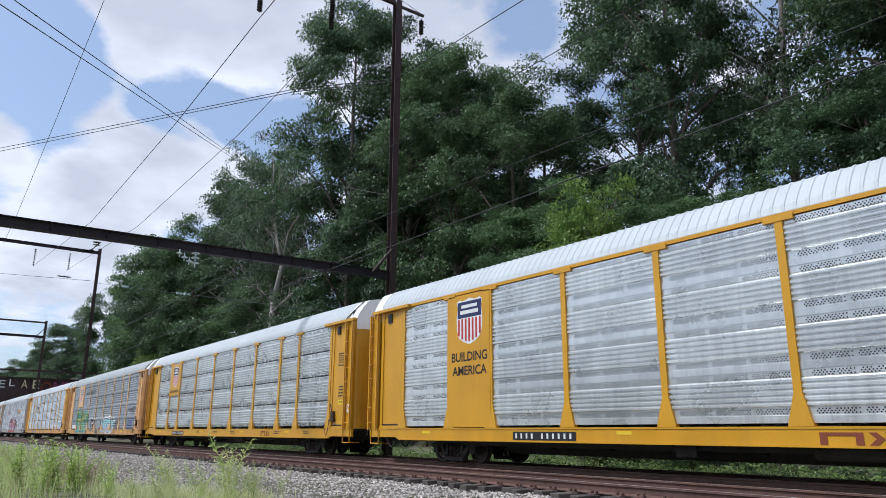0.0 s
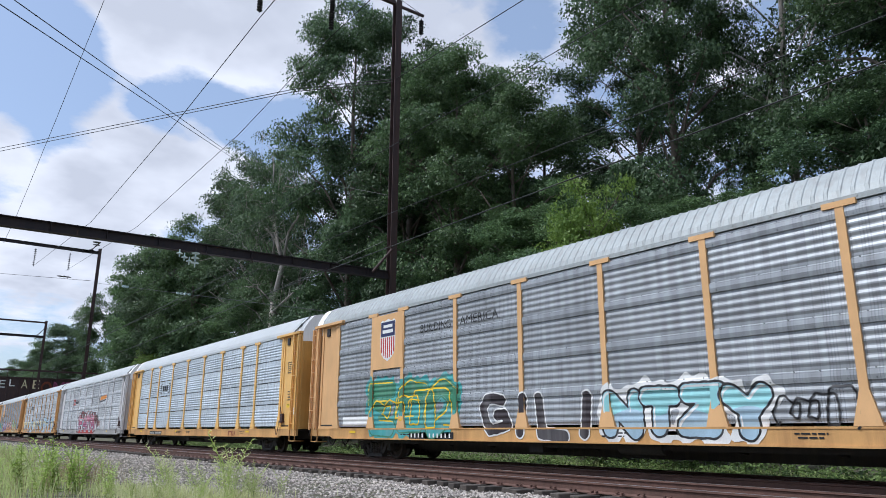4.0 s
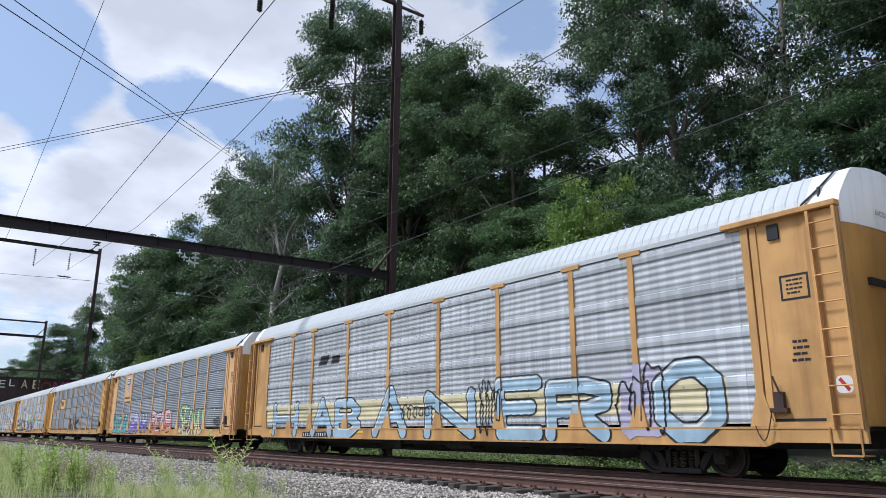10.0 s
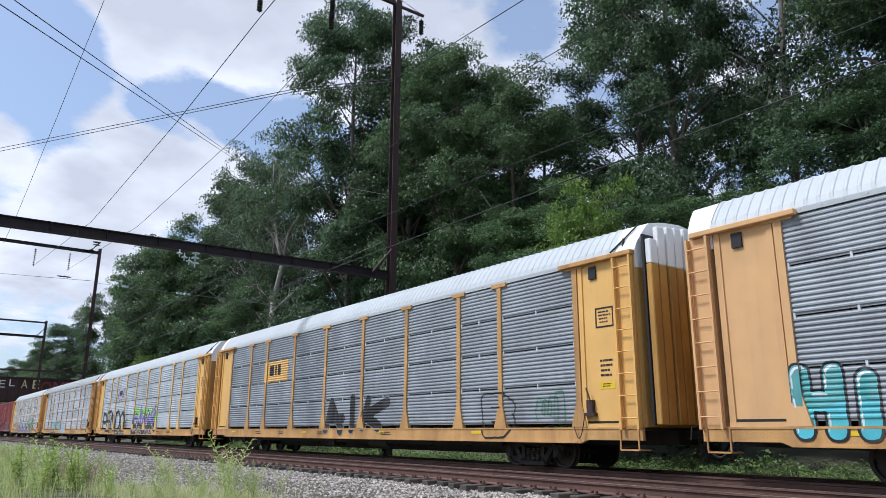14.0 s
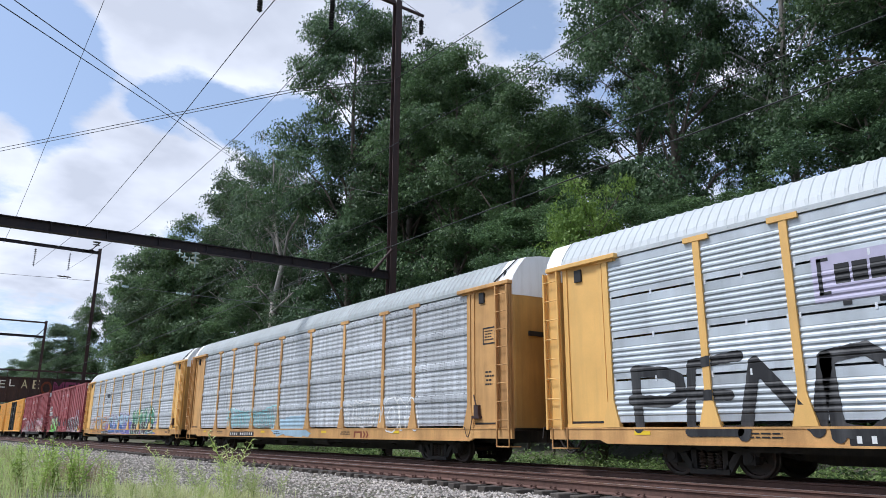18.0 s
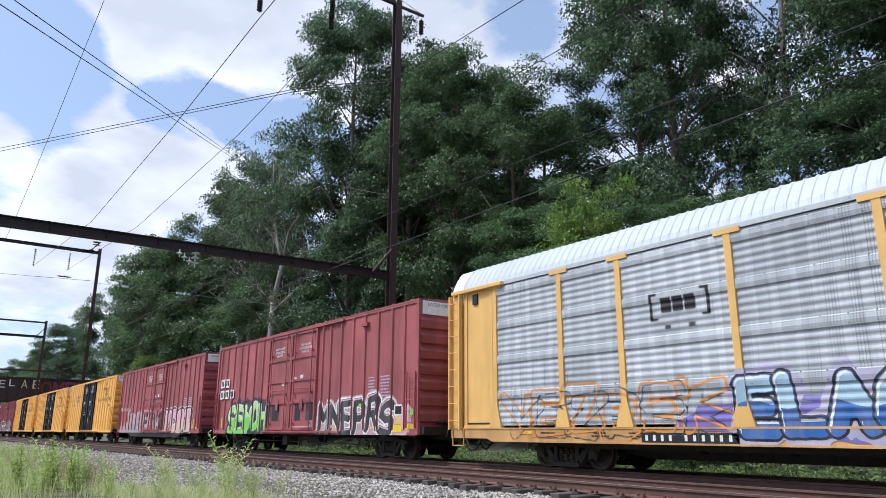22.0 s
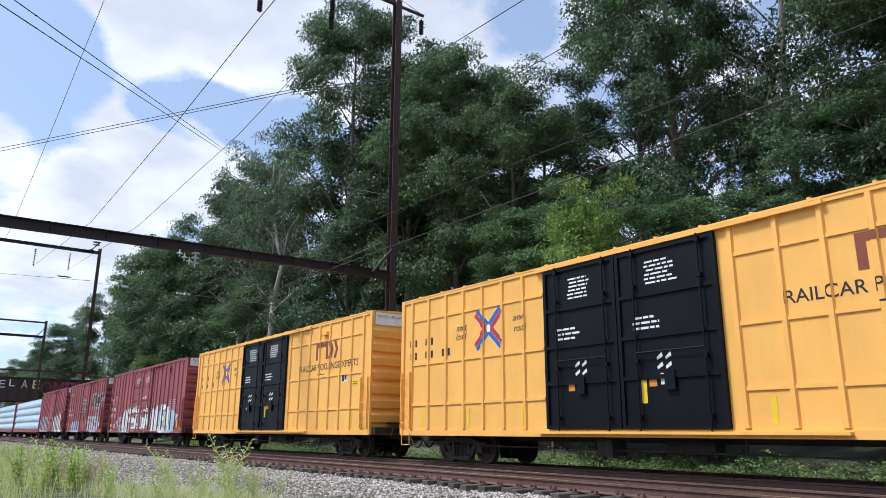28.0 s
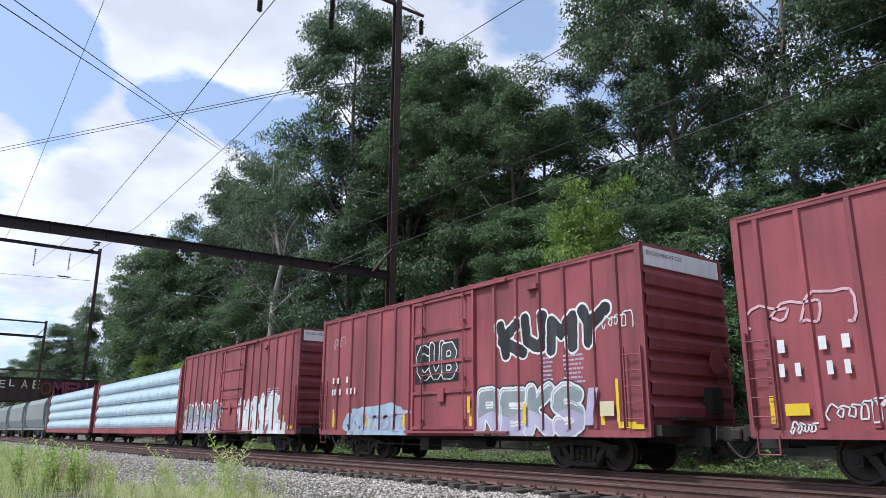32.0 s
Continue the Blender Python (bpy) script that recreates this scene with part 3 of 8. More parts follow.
def mast(y, x, top, beam_z, left_x, upper, tilt=0.0):
    tall = thing("catenary_mast", "tall dark rusty steel portal mast spanning the tracks", "catenary mast", "catenary masts", pose(0, y, 0))
    for px, side in ((x, 1), (left_x, -1)):
        bm = bmesh.new()
        h_section(bm, 2, ground_z(px, y) - 0.3, top if side > 0 else beam_z + 0.5, px, 0, 0.36, 0.36, 0.03)
        part("column", bm, MAT["steel_rust"], tall)
    bm = bmesh.new()
    # the crossbeam: H section lying across, with gusset plates at its ends
    for s in (-1, 1):
        box(bm, left_x, x - 0.19, -0.15, 0.15, beam_z - 0.07 + s * 0.18 - 0.015, beam_z - 0.07 + s * 0.18 + 0.015)
    box(bm, left_x, x - 0.19, -0.012, 0.012, beam_z - 0.235, beam_z + 0.095)
    k = left_x + 0.8
    while k < x - 0.5:
        box(bm, k, k + 0.02, -0.14, 0.14, beam_z - 0.235, beam_z + 0.095)
        k += 1.9
    for v in bm.verts:
        v.co.z += tilt * (v.co.x - 4.0)
    part("crossbeam", bm, MAT["steel_beam"], tall)
    bm = bmesh.new()
    rod(bm, (x - 1.15, -0.16, beam_z + 0.10), (x - 0.12, -0.19, beam_z + 1.35), 0.06)
    part("knee_brace", bm, MAT["steel_rust"], tall)
    # upper crossarm carrying the power lines
    for dz in upper:
        bm = bmesh.new()
        box(bm, x - 9.5, x - 0.18, -0.10, 0.10, top - dz - 0.12, top - dz + 0.12)
        box(bm, x + 0.18, x + 1.7, -0.06, 0.06, top - dz - 0.16, top - dz - 0.04)
        rod(bm, (x + 0.15, 0, top + 0.35 - dz), (x + 1.6, 0, top - dz - 0.05), 0.012, 6)
        part("crossarm", bm, MAT["steel_rust"], tall)
    return tall


FIRST = mast(MAST_Y[0], MAST_X, 23.3, 8.12, -7.0, (0.15,), 0.012)
SECOND = mast(MAST_Y[1], MAST_X, 24.6, 24.1, -9.0, ())
THIRD = mast(MAST_Y[2], 17.5, 19.2, 16.5, -9.0, ())
bm = bmesh.new()
box(bm, -9.0, 17.4, -0.1, 0.1, 18.75, 19.0)
part("crossarm", bm, MAT["steel_rust"], THIRD)


# ---- overhead wires ----
def wire(pts, r=0.012, sag=0.0, label="thin dark overhead power wire", name="overhead_wire"):
    """A wire through the given points, each span hanging by sag."""
    bm = bmesh.new()
    for a, b in zip(pts, pts[1:]):
        a, b = Vector(a), Vector(b)
        n = 10 if sag else 1
        ps = [a.lerp(b, i / n) - Vector((0, 0, sag * 4 * (i / n) * (1 - i / n))) for i in range(n + 1)]
        for p, q in zip(ps, ps[1:]):
            rod(bm, p, q, r * 1.15, 5)
    tagged(new(name, to_mesh(name, bm, MAT["wire"])), label, "wire", "overhead wires")


M1, M2 = MAST_Y[0], MAST_Y[1]
wire([(6.9, -30, 38.0), (6.9, 49.2, 30.0), (6.9, 66.5, 27.4), (6.9, 89.7, 24.3), (6.9, M2, 23.6)], 0.018)
wire([(10.5, -45, 20.5), (10.5, M1, 19.45), (10.5, 41, 18.75), (10.5, 65, 18.25), (10.5, M2, 21.2)], 0.018)
wire([(14.25, -45, 21.0), (14.25, M1, 19.9), (14.25, 41, 18.9), (14.25, 65, 18.5), (14.25, M2, 21.1)], 0.017)
wire([(17.75, -45, 14.7), (17.75, M1, 14.85), (17.75, M2, 15.0)], 0.015)
wire([(17.75, -45, 10.3), (17.75, 6, 10.75), (17.75, M1, 11.3), (17.75, M2, 12.0)], 0.015)
wire([(14.5, -45, 8.0), (14.5, M1, 7.98), (14.5, 65, 7.6), (14.5, M2, 8.0)], 0.017)
wire([(11.0, M1, 7.9), (11.0, 65, 7.5), (11.0, M2, 8.0)], 0.015)
wire([(18.0, -45, 15.8), (18.0, 18.9, 18.2), (18.0, M1, 18.7)], 0.018)
for d in (0.0, 0.16):
    wire([(17.85, M1, 18.5 + d), (14.8, 34, 19.2 + d), (2.9, 60, 21.2 + 1.6 * d), (-20, 110, 25 + 2.6 * d)], 0.019)
for a, b in (((0.62, 30.0, 16.95), (26.19, 73, 29.61)), ((1.04, 30.0, 17.32), (26.17, 73, 29.85))):
    a, b = Vector(a), Vector(b)
    wire([a - (b - a) * 0.12, b], 0.021)
wire([(-9, M2, 19.4), (7.06, M2, 19.75), (17.4, M2, 20.15)], 0.02)
SPAN = (Vector((17.6, 101.8, 19.9)), Vector((17.75, M1, 6.1)))
wire(list(SPAN), 0.016)
for t in (0.24, 0.255, 0.27, 0.53, 0.545, 0.56, 0.575):
    bm = bmesh.new()
    p, q = SPAN[0].lerp(SPAN[1], t), SPAN[0].lerp(SPAN[1], t + 0.004)
    rod(bm, p, q, 0.09 + 0.06 * (1 - t), 10)
    tagged(new("span_insulator", to_mesh("span_insulator", bm, MAT["glass_green"])), "pale glass insulator disc strung on an overhead wire", "insulator", "span wire insulators")
wire([(17.6, M1, 9.9), (14.5, 33, 8.0)], 0.015)
wire([(17.7, 28.7, 12.3), (16.9, 35.4, 14.8)], 0.011)

for x, z, n, r in ((10.45, 20.75, 7, 0.14), (14.15, 22.35, 15, 0.14), (19.55, 22.72, 6, 0.14)):
    insulator_string(FIRST, (x, 0, z), n, r)
insulator_string(FIRST, (8.6, 0, 7.95), 3, 0.17, 0.2, "glass_green")
for k, (x, z) in enumerate(((7.85, 7.75), (8.05, 7.62), (8.25, 7.49))):
    insulator_string(FIRST, (x, -0.4, z), 1, 0.13, 0.15, "glass_green")
for x in (4.2, 8.6, 11.0, 14.5):
    bm = bmesh.new()
    rod(bm, (x, 0, 8.1), (x, 0, 7.85), 0.03, 6)
    part("hanger", bm, MAT["steel_rust"], FIRST)
for x, z in ((10.45, 20.8), (14.15, 22.4)):
    bm = bmesh.new()
    rod(bm, (x, 0, z), (x, 0, 23.1), 0.025, 6)
    part("hanger", bm, MAT["steel_rust"], FIRST)
for x in (10.5, 14.5):
    insulator_string(SECOND, (x, 0, 23.4), 9, 0.16, 0.25)
for k in range(3):
    insulator_string(SECOND, (13.7 + 0.45 * k, 0, 20.35), 1, 0.42, 0.3)
    insulator_string(SECOND, (15.9 + 0.5 * k, -0.2, 24.0 + 0.15 * k), 1, 0.35, 0.3)
for k in range(2):
    insulator_string(SECOND, (17.5 + 0.0 * k, 0, 25.5 - 0.35 * k), 1, 0.55 - 0.1 * k, 0.3)


# ---- girder bridge across the tracks ----
def bridge():
    y, x0, x1 = 150.0, -26.0, 33.0
    b = thing("girder_bridge", "rusty dark plate girder bridge with painted graffiti letters", "bridge", at=pose(0, y, 0))
    bm = bmesh.new()
    box(bm, x0, x1, 0, 0.06, 6.1, 10.1)
    box(bm, x0, x1, -0.25, 0.3, 5.95, 6.1)
    box(bm, x0, x1, -0.25, 0.3, 10.1, 10.25)
    part("girder", bm, MAT["steel_rust"], b)
    k = x0
    bm = bmesh.new()
    box(bm, -0.05, 0.05, -0.2, 0.0, 6.1, 10.1)
    st = to_mesh("stiffener", bm, MAT["steel_rust"])
    while k < x1:
        part("stiffener", st, None, b).matrix_basis = pose(k, 0, 0)
        k += 1.75
    bm = bmesh.new()
    box(bm, x0, x1, 0.1, 5.5, 7.6, 8.0)
    box(bm, x0, x1, 5.5, 5.6, 6.0, 10.2)
    part("deck", bm, MAT["steel_rust"], b)
    bm = bmesh.new()
    box(bm, x0, x1, -0.05, 0.1, 11.35, 11.65)
    k = x0
    while k < x1:
        box(bm, k, k + 0.1, 0, 0.08, 10.25, 11.4)
        k += 4.0
    part("railing", bm, MAT["steel_rust"], b)
    for xx in (x1 - 1.5, x0 - 1):
        bm = bmesh.new()
        box(bm, xx, xx + 2.5, -0.4, 6, -1.0, 5.95)
        part("abutment", bm, MAT["stone"], b)

    def paint(word, u0, z0, h, w, mat, off):
        v, f = flat_text(word, u0, z0, h, w, off)
        part("graffiti", raw_mesh("graffiti", [(u, -0.21, z) for u, z in v], f, MAT[mat]), None, b, "painted letters")
    paint("E", 12.9, 8.3, 1.3, 1.0, "white", 0.0)
    paint("L", 14.5, 8.6, 1.2, 0.9, "white", 0.0)
    paint("A", 16.4, 8.3, 1.5, 1.0, "cream", 0.0)
    paint("E", 18.2, 8.3, 1.5, 1.1, "cream", 0.0)
    for i, ch in enumerate("OMEN"):
        paint(ch, 19.6 + 2.0 * i, 7.3, 2.3, 1.7, "brown_ink" if i < 1 else "magenta", 0.02)
        paint(ch, 19.68 + 2.0 * i, 7.4, 2.1, 1.5, "steel_rust", -0.03)


# ---- painted lettering and graffiti that follow the relief of a wall ----
class Relief:
    """How far a wall stands out from its thing's middle: piecewise in u (along the wall, from the rear end) and z."""

    def __init__(self, half, length, plate, steps, posts=(), post_x=0.0, flare=None, sill=None, floor=None):
        self.floor = floor
        self.half, self.length, self.plate, self.steps = half, length, plate, steps
        self.posts, self.post_x, self.flare, self.sill = posts, post_x, flare, sill

    def cuts(self, u0, u1, z0, z1):
        us = [e for p in self.posts for e in (p[0] - p[1], p[0] + p[1]) if u0 < e < u1]
        zs = [s[0] for s in self.steps if z0 < s[0] < z1]
        if self.sill and z0 < self.sill[0] < z1:
            zs.append(self.sill[0])
        return us, zs

    def out(self, uc, zc, z):
        if self.sill and zc < self.sill[0]:
            return self.sill[1]
        for p in self.posts:
            if abs(uc - p[0]) < p[1]:
                return p[2] if len(p) > 2 else self.post_x
        for a, b in zip(self.steps, self.steps[1:]):
            if a[0] - 1e-5 <= zc <= b[0] + 1e-5:
                k = (z - a[0]) / max(b[0] - a[0], 1e-6)
                return self.plate + a[1] + (b[1] - a[1]) * min(max(k, 0), 1)
        return self.plate


def decal(car, relief, mesh2d, mat, lift=0.003, name="lettering", label="", tags=None):
    """mesh2d: verts (u to the reader's right from the rear end, z) and faces; laid on the wall's relief."""
    verts, faces = mesh2d
    if not faces:
        return None
    used = sorted({i for f in faces for i in f})
    at = {i: k for k, i in enumerate(used)}
    verts, faces = [verts[i] for i in used], [tuple(at[i] for i in f) for f in faces]
    bm = bmesh.new()
    vs = [bm.verts.new((u, z, 0)) for u, z in verts]
    layer = bm.faces.layers.int.new("letter")
    for k, f in enumerate(faces):
        try:
            bm.faces.new([vs[i] for i in f])[layer] = tags[k] if tags else 0
        except ValueError:
            pass
    us, zs = [v[0] for v in verts], [v[1] for v in verts]
    cu, cz = relief.cuts(min(us), max(us), min(zs), max(zs))
    for c in cu:
        bmesh.ops.bisect_plane(bm, geom=bm.verts[:] + bm.edges[:] + bm.faces[:], plane_co=(c, 0, 0), plane_no=(1, 0, 0))
    for c in cz:
        bmesh.ops.bisect_plane(bm, geom=bm.verts[:] + bm.edges[:] + bm.faces[:], plane_co=(0, c, 0), plane_no=(0, 1, 0))
    low = relief.floor
    if low and min(zs) < low[1]:
        # paint ends at the lower edge of the side sill
        for c in (low[2], relief.length - low[2]):
            bmesh.ops.bisect_plane(bm, geom=bm.verts[:] + bm.edges[:] + bm.faces[:], plane_co=(c, 0, 0), plane_no=(1, 0, 0))
        for c in low[:2]:
            bmesh.ops.bisect_plane(bm, geom=bm.verts[:] + bm.edges[:] + bm.faces[:], plane_co=(0, c, 0), plane_no=(0, 1, 0))
    pv, pf = [], []
    for f in bm.faces:
        co = [v.co for v in f.verts]
        n = len(co)
        uc, zc = sum(c.x for c in co) / n, sum(c.y for c in co) / n
        if low and zc < (low[0] if low[2] < uc < relief.length - low[2] else low[1]):
            continue
        b = len(pv)
        up = lift + 0.004 * f[layer]
        pv += [(-(relief.out(uc, zc, c.y) + up), relief.length / 2 - c.x, c.y) for c in co]
        pf.append(tuple(range(b, b + n)))
    bm.free()
    return part(name, raw_mesh(name, pv, pf, mat), None, car, label)


GLYPHS = {}


def glyph(body, offset, shear):
    """Letter outlines with the bounds of the plain letters, so that swollen layers keep the same centre."""
    key = (body, round(offset, 4), shear)
    if key not in GLYPHS:
        me = text_mesh(body, 1.0, offset, shear=shear)
        co = [(v.co.x, v.co.y) for v in me.vertices]
        GLYPHS[key] = (co, [tuple(p.vertices) for p in me.polygons])
        bpy.data.meshes.remove(me)
    return GLYPHS[key]


def flat_text(body, u0, z0, height, width=None, offset=0.0, shear=0.0):
    co, faces = glyph(body, offset, shear)
    base = glyph(body, 0.0, shear)[0]
    if not base or not co:
        return [], []
    x0, x1 = min(c[0] for c in base), max(c[0] for c in base)
    y0, y1 = min(c[1] for c in base), max(c[1] for c in base)
    k = height / (y1 - y0)
    kx = width / (x1 - x0) if width else k
    return [(u0 + (c[0] - x0) * kx, z0 + (c[1] - y0) * k) for c in co], faces


def rects(*rs):
    v, f = [], []
    for u0, u1, z0, z1 in rs:
        b = len(v)
        v += [(u0, z0), (u1, z0), (u1, z1), (u0, z1)]
        f.append((b, b + 1, b + 2, b + 3))
    return v, f


def char_bars(count, u0, z0, h, w, gaps=()):
    """Plain bars, one for each character of an unreadable or private number."""
    out, u = [], u0
    for i in range(count):
        if i in gaps:
            u += w * 0.9
        out.append((u + w * 0.12, u + w * 0.46, z0, z0 + h))
        u += w
    return rects(*out)


def small_print(u0, u1, z0, z1, rows, rng):
    h = (z1 - z0) / rows
    out = []
    for i in range(rows):
        u = u0 + rng.uniform(0, 0.15) * (u1 - u0)
        end = u1 - rng.uniform(0, 0.3) * (u1 - u0)
        while u < end:
            w = rng.uniform(0.08, 0.3) * (u1 - u0)
            out.append((u, min(u + w, end), z1 - (i + 0.55) * h, z1 - i * h - 0.12 * h))
            u += w + 0.04 * (u1 - u0)
    return rects(*out)


def blob(u0, u1, z0, z1, rng, n=48, rough=0.16):
    cu, cz = (u0 + u1) / 2, (z0 + z1) / 2
    ph = [rng.uniform(0, 6.28) for _ in range(4)]
    v = [(cu, cz)]
    for i in range(n):
        a = 2 * math.pi * i / n
        k = 1 + rough * (0.5 * math.sin(3 * a + ph[0]) + 0.4 * math.sin(7 * a + ph[1]) + 0.35 * math.sin(13 * a + ph[2]))
        c, s = math.cos(a), math.sin(a)
        p = 0.55
        v.append((cu + (u1 - u0) / 2 * k * math.copysign(abs(c) ** p, c), cz + (z1 - z0) / 2 * k * math.copysign(abs(s) ** p, s)))
    return v, [(0, i, i % n + 1) for i in range(1, n + 1)]


# strokes of hand-drawn capitals on a grid of 6 by 8; each pair of digits is one point
STROKES = {
    "A": "003860 1353", "B": "000848664404 44624000", "C": "6748280602204061", "D": "00083866623000", "E": "60000868 0454", "F": "000868 0454",
    "G": "67482806022040616434", "H": "0008 6068 0464", "I": "3038", "K": "0008 6804 0460", "L": "080060", "M": "0008346860", "N": "00086068",
    "O": "200206284866624020", "P": "00084867654404", "R": "00084867654404 3460", "S": "674828070524446361402001", "T": "3038 0868", "U": "080220406268",
    "V": "083068", "W": "0810355068", "X": "0068 0860", "Y": "0834 6834 3430", "Z": "08680060", "1": "173830", "3": "07486654244462400 1".replace(" ", ""),
}


def letter_strokes(word, u0, u1, z0, z1, rng, w, wild):
    """The pen strokes of each letter on the wall, leaned, stretched and bent a little differently each."""
    out, n = [], len(word)
    cw, h = (u1 - u0) / n, z1 - z0
    for i, ch in enumerate(word):
        lean, dz, hk = rng.uniform(-0.16, 0.22) * wild, rng.uniform(-0.05, 0.06) * wild, rng.uniform(0.94, 1.08)
        bend, ph = rng.uniform(-0.10, 0.10) * wild, rng.uniform(0, 6)
        if ch not in STROKES:
            continue
        segs = []
        for run in STROKES[ch].split():
            pts = []
            for k in range(0, len(run), 2):
                x, y = int(run[k]) / 6, int(run[k + 1]) / 8
                x += rng.uniform(-0.06, 0.06) * wild + lean * (y - 0.5) + bend * math.sin(3.0 * y + ph)
                y += rng.uniform(-0.04, 0.04) * wild
                pts.append((u0 + i * cw + 0.8 * w + x * (cw - 1.6 * w), z0 + w + dz * h + y * (h * hk - 2 * w)))
            segs += list(zip(pts, pts[1:]))
        out.append(segs)
    return out


class Wall:
    """A fine grid over a stretch of a wall; its lines include every fold of the relief, so that paint lies in the folds."""

    def __init__(self, relief, u0, u1, z0, z1, cell=0.034):
        cu, cz = relief.cuts(u0, u1, z0, z1)
        self.relief = relief
        self.us = np.array(sorted(set(np.round(list(np.arange(u0, u1 + cell, cell)) + cu, 4))))
        self.zs = np.array(sorted(set(np.round(list(np.arange(z0, z1 + cell, cell)) + cz, 4))))
        self.U, self.Z = np.meshgrid(self.us, self.zs)

    def near(self, segs):
        """Distance of each grid point from the strokes."""
        d = np.full(self.U.shape, 9.0)
        for (a, b), (c, e) in segs:
            du, dz = c - a, e - b
            t = np.clip(((self.U - a) * du + (self.Z - b) * dz) / max(du * du + dz * dz, 1e-9), 0, 1)
            d = np.minimum(d, np.hypot(self.U - a - t * du, self.Z - b - t * dz))
        return d

    def paint(self, car, field, mat, lift, name, label=""):
        """Covers the part of the wall where the field is above zero."""
        rel, us, zs = self.relief, self.us, self.zs
        low, mids = rel.floor, (us[1:] + us[:-1]) / 2
        over = []
        for c in mids:
            p = [q for q in rel.posts if abs(c - q[0]) < q[1]]
            over.append((p[0][2] if len(p[0]) > 2 else rel.post_x) if p else None)
        V, F = [], []

        def emit(pts, j, i, zc, ends):
            b = len(V)
            for u, z in pts:
                if rel.sill and zc < rel.sill[0]:
                    x = rel.sill[1]
                elif over[i] is not None:
                    x = over[i]
                else:
                    k = (z - zs[j]) / (zs[j + 1] - zs[j])
                    x = ends[0] + (ends[1] - ends[0]) * k
                V.append((-(x + lift), rel.length / 2 - u, z))
            F.append(tuple(range(b, b + len(pts))))
        for j in range(len(zs) - 1):
            zc = (zs[j] + zs[j + 1]) / 2
            if low and zc < low[0]:
                continue
            lo, hi = field[j], field[j + 1]
            if max(lo.max(), hi.max()) <= 0:
                continue
            plain_at = rel.out(-99.0, zc, zs[j] + 1e-6), rel.out(-99.0, zc, zs[j + 1] - 1e-6)
            full = (lo[:-1] > 0) & (lo[1:] > 0) & (hi[:-1] > 0) & (hi[1:] > 0)
            some = (np.maximum(np.maximum(lo[:-1], lo[1:]), np.maximum(hi[:-1], hi[1:])) > 0) & ~full
            i = 0
            while i < len(mids):
                if full[i]:
                    k = i
                    while k + 1 < len(mids) and full[k + 1] and over[k + 1] == over[i]:
                        k += 1
                    emit([(us[i], zs[j]), (us[k + 1], zs[j]), (us[k + 1], zs[j + 1]), (us[i], zs[j + 1])], j, i, zc, plain_at)
                    i = k + 1
                    continue
                if some[i]:
                    ring = [(us[i], zs[j], lo[i]), (us[i + 1], zs[j], lo[i + 1]), (us[i + 1], zs[j + 1], hi[i + 1]), (us[i], zs[j + 1], hi[i])]
                    pts = []
                    for p, q in zip(ring, ring[1:] + ring[:1]):
                        if p[2] > 0:
                            pts.append(p[:2])
                        if (p[2] > 0) != (q[2] > 0):
                            k = p[2] / (p[2] - q[2])
                            pts.append((p[0] + (q[0] - p[0]) * k, p[1] + (q[1] - p[1]) * k))
                    if len(pts) > 2:
                        emit(pts, j, i, zc, plain_at)
                i += 1
        if F:
            return part(name, raw_mesh(name, V, F, mat), None, car, label)


SPRAY = {}


def spray(key):
    """Spray paint of a colour: misted, patchy, thin in places and streaked by dirt."""
    if key not in SPRAY:
        lum = sum(PAINT[key]) / 3
        mist = tuple(c * 0.5 + 0.22 for c in PAINT[key]) if lum < 0.35 else tuple(c * 0.62 for c in PAINT[key])
        SPRAY[key] = material("spray_" + key, PAINT[key], 0.6, 0, 0.16, 1.7, 0.02, 45, mist, 0.55 if lum > 0.02 else 0.3, 0.0, 2.6)
    return SPRAY[key]


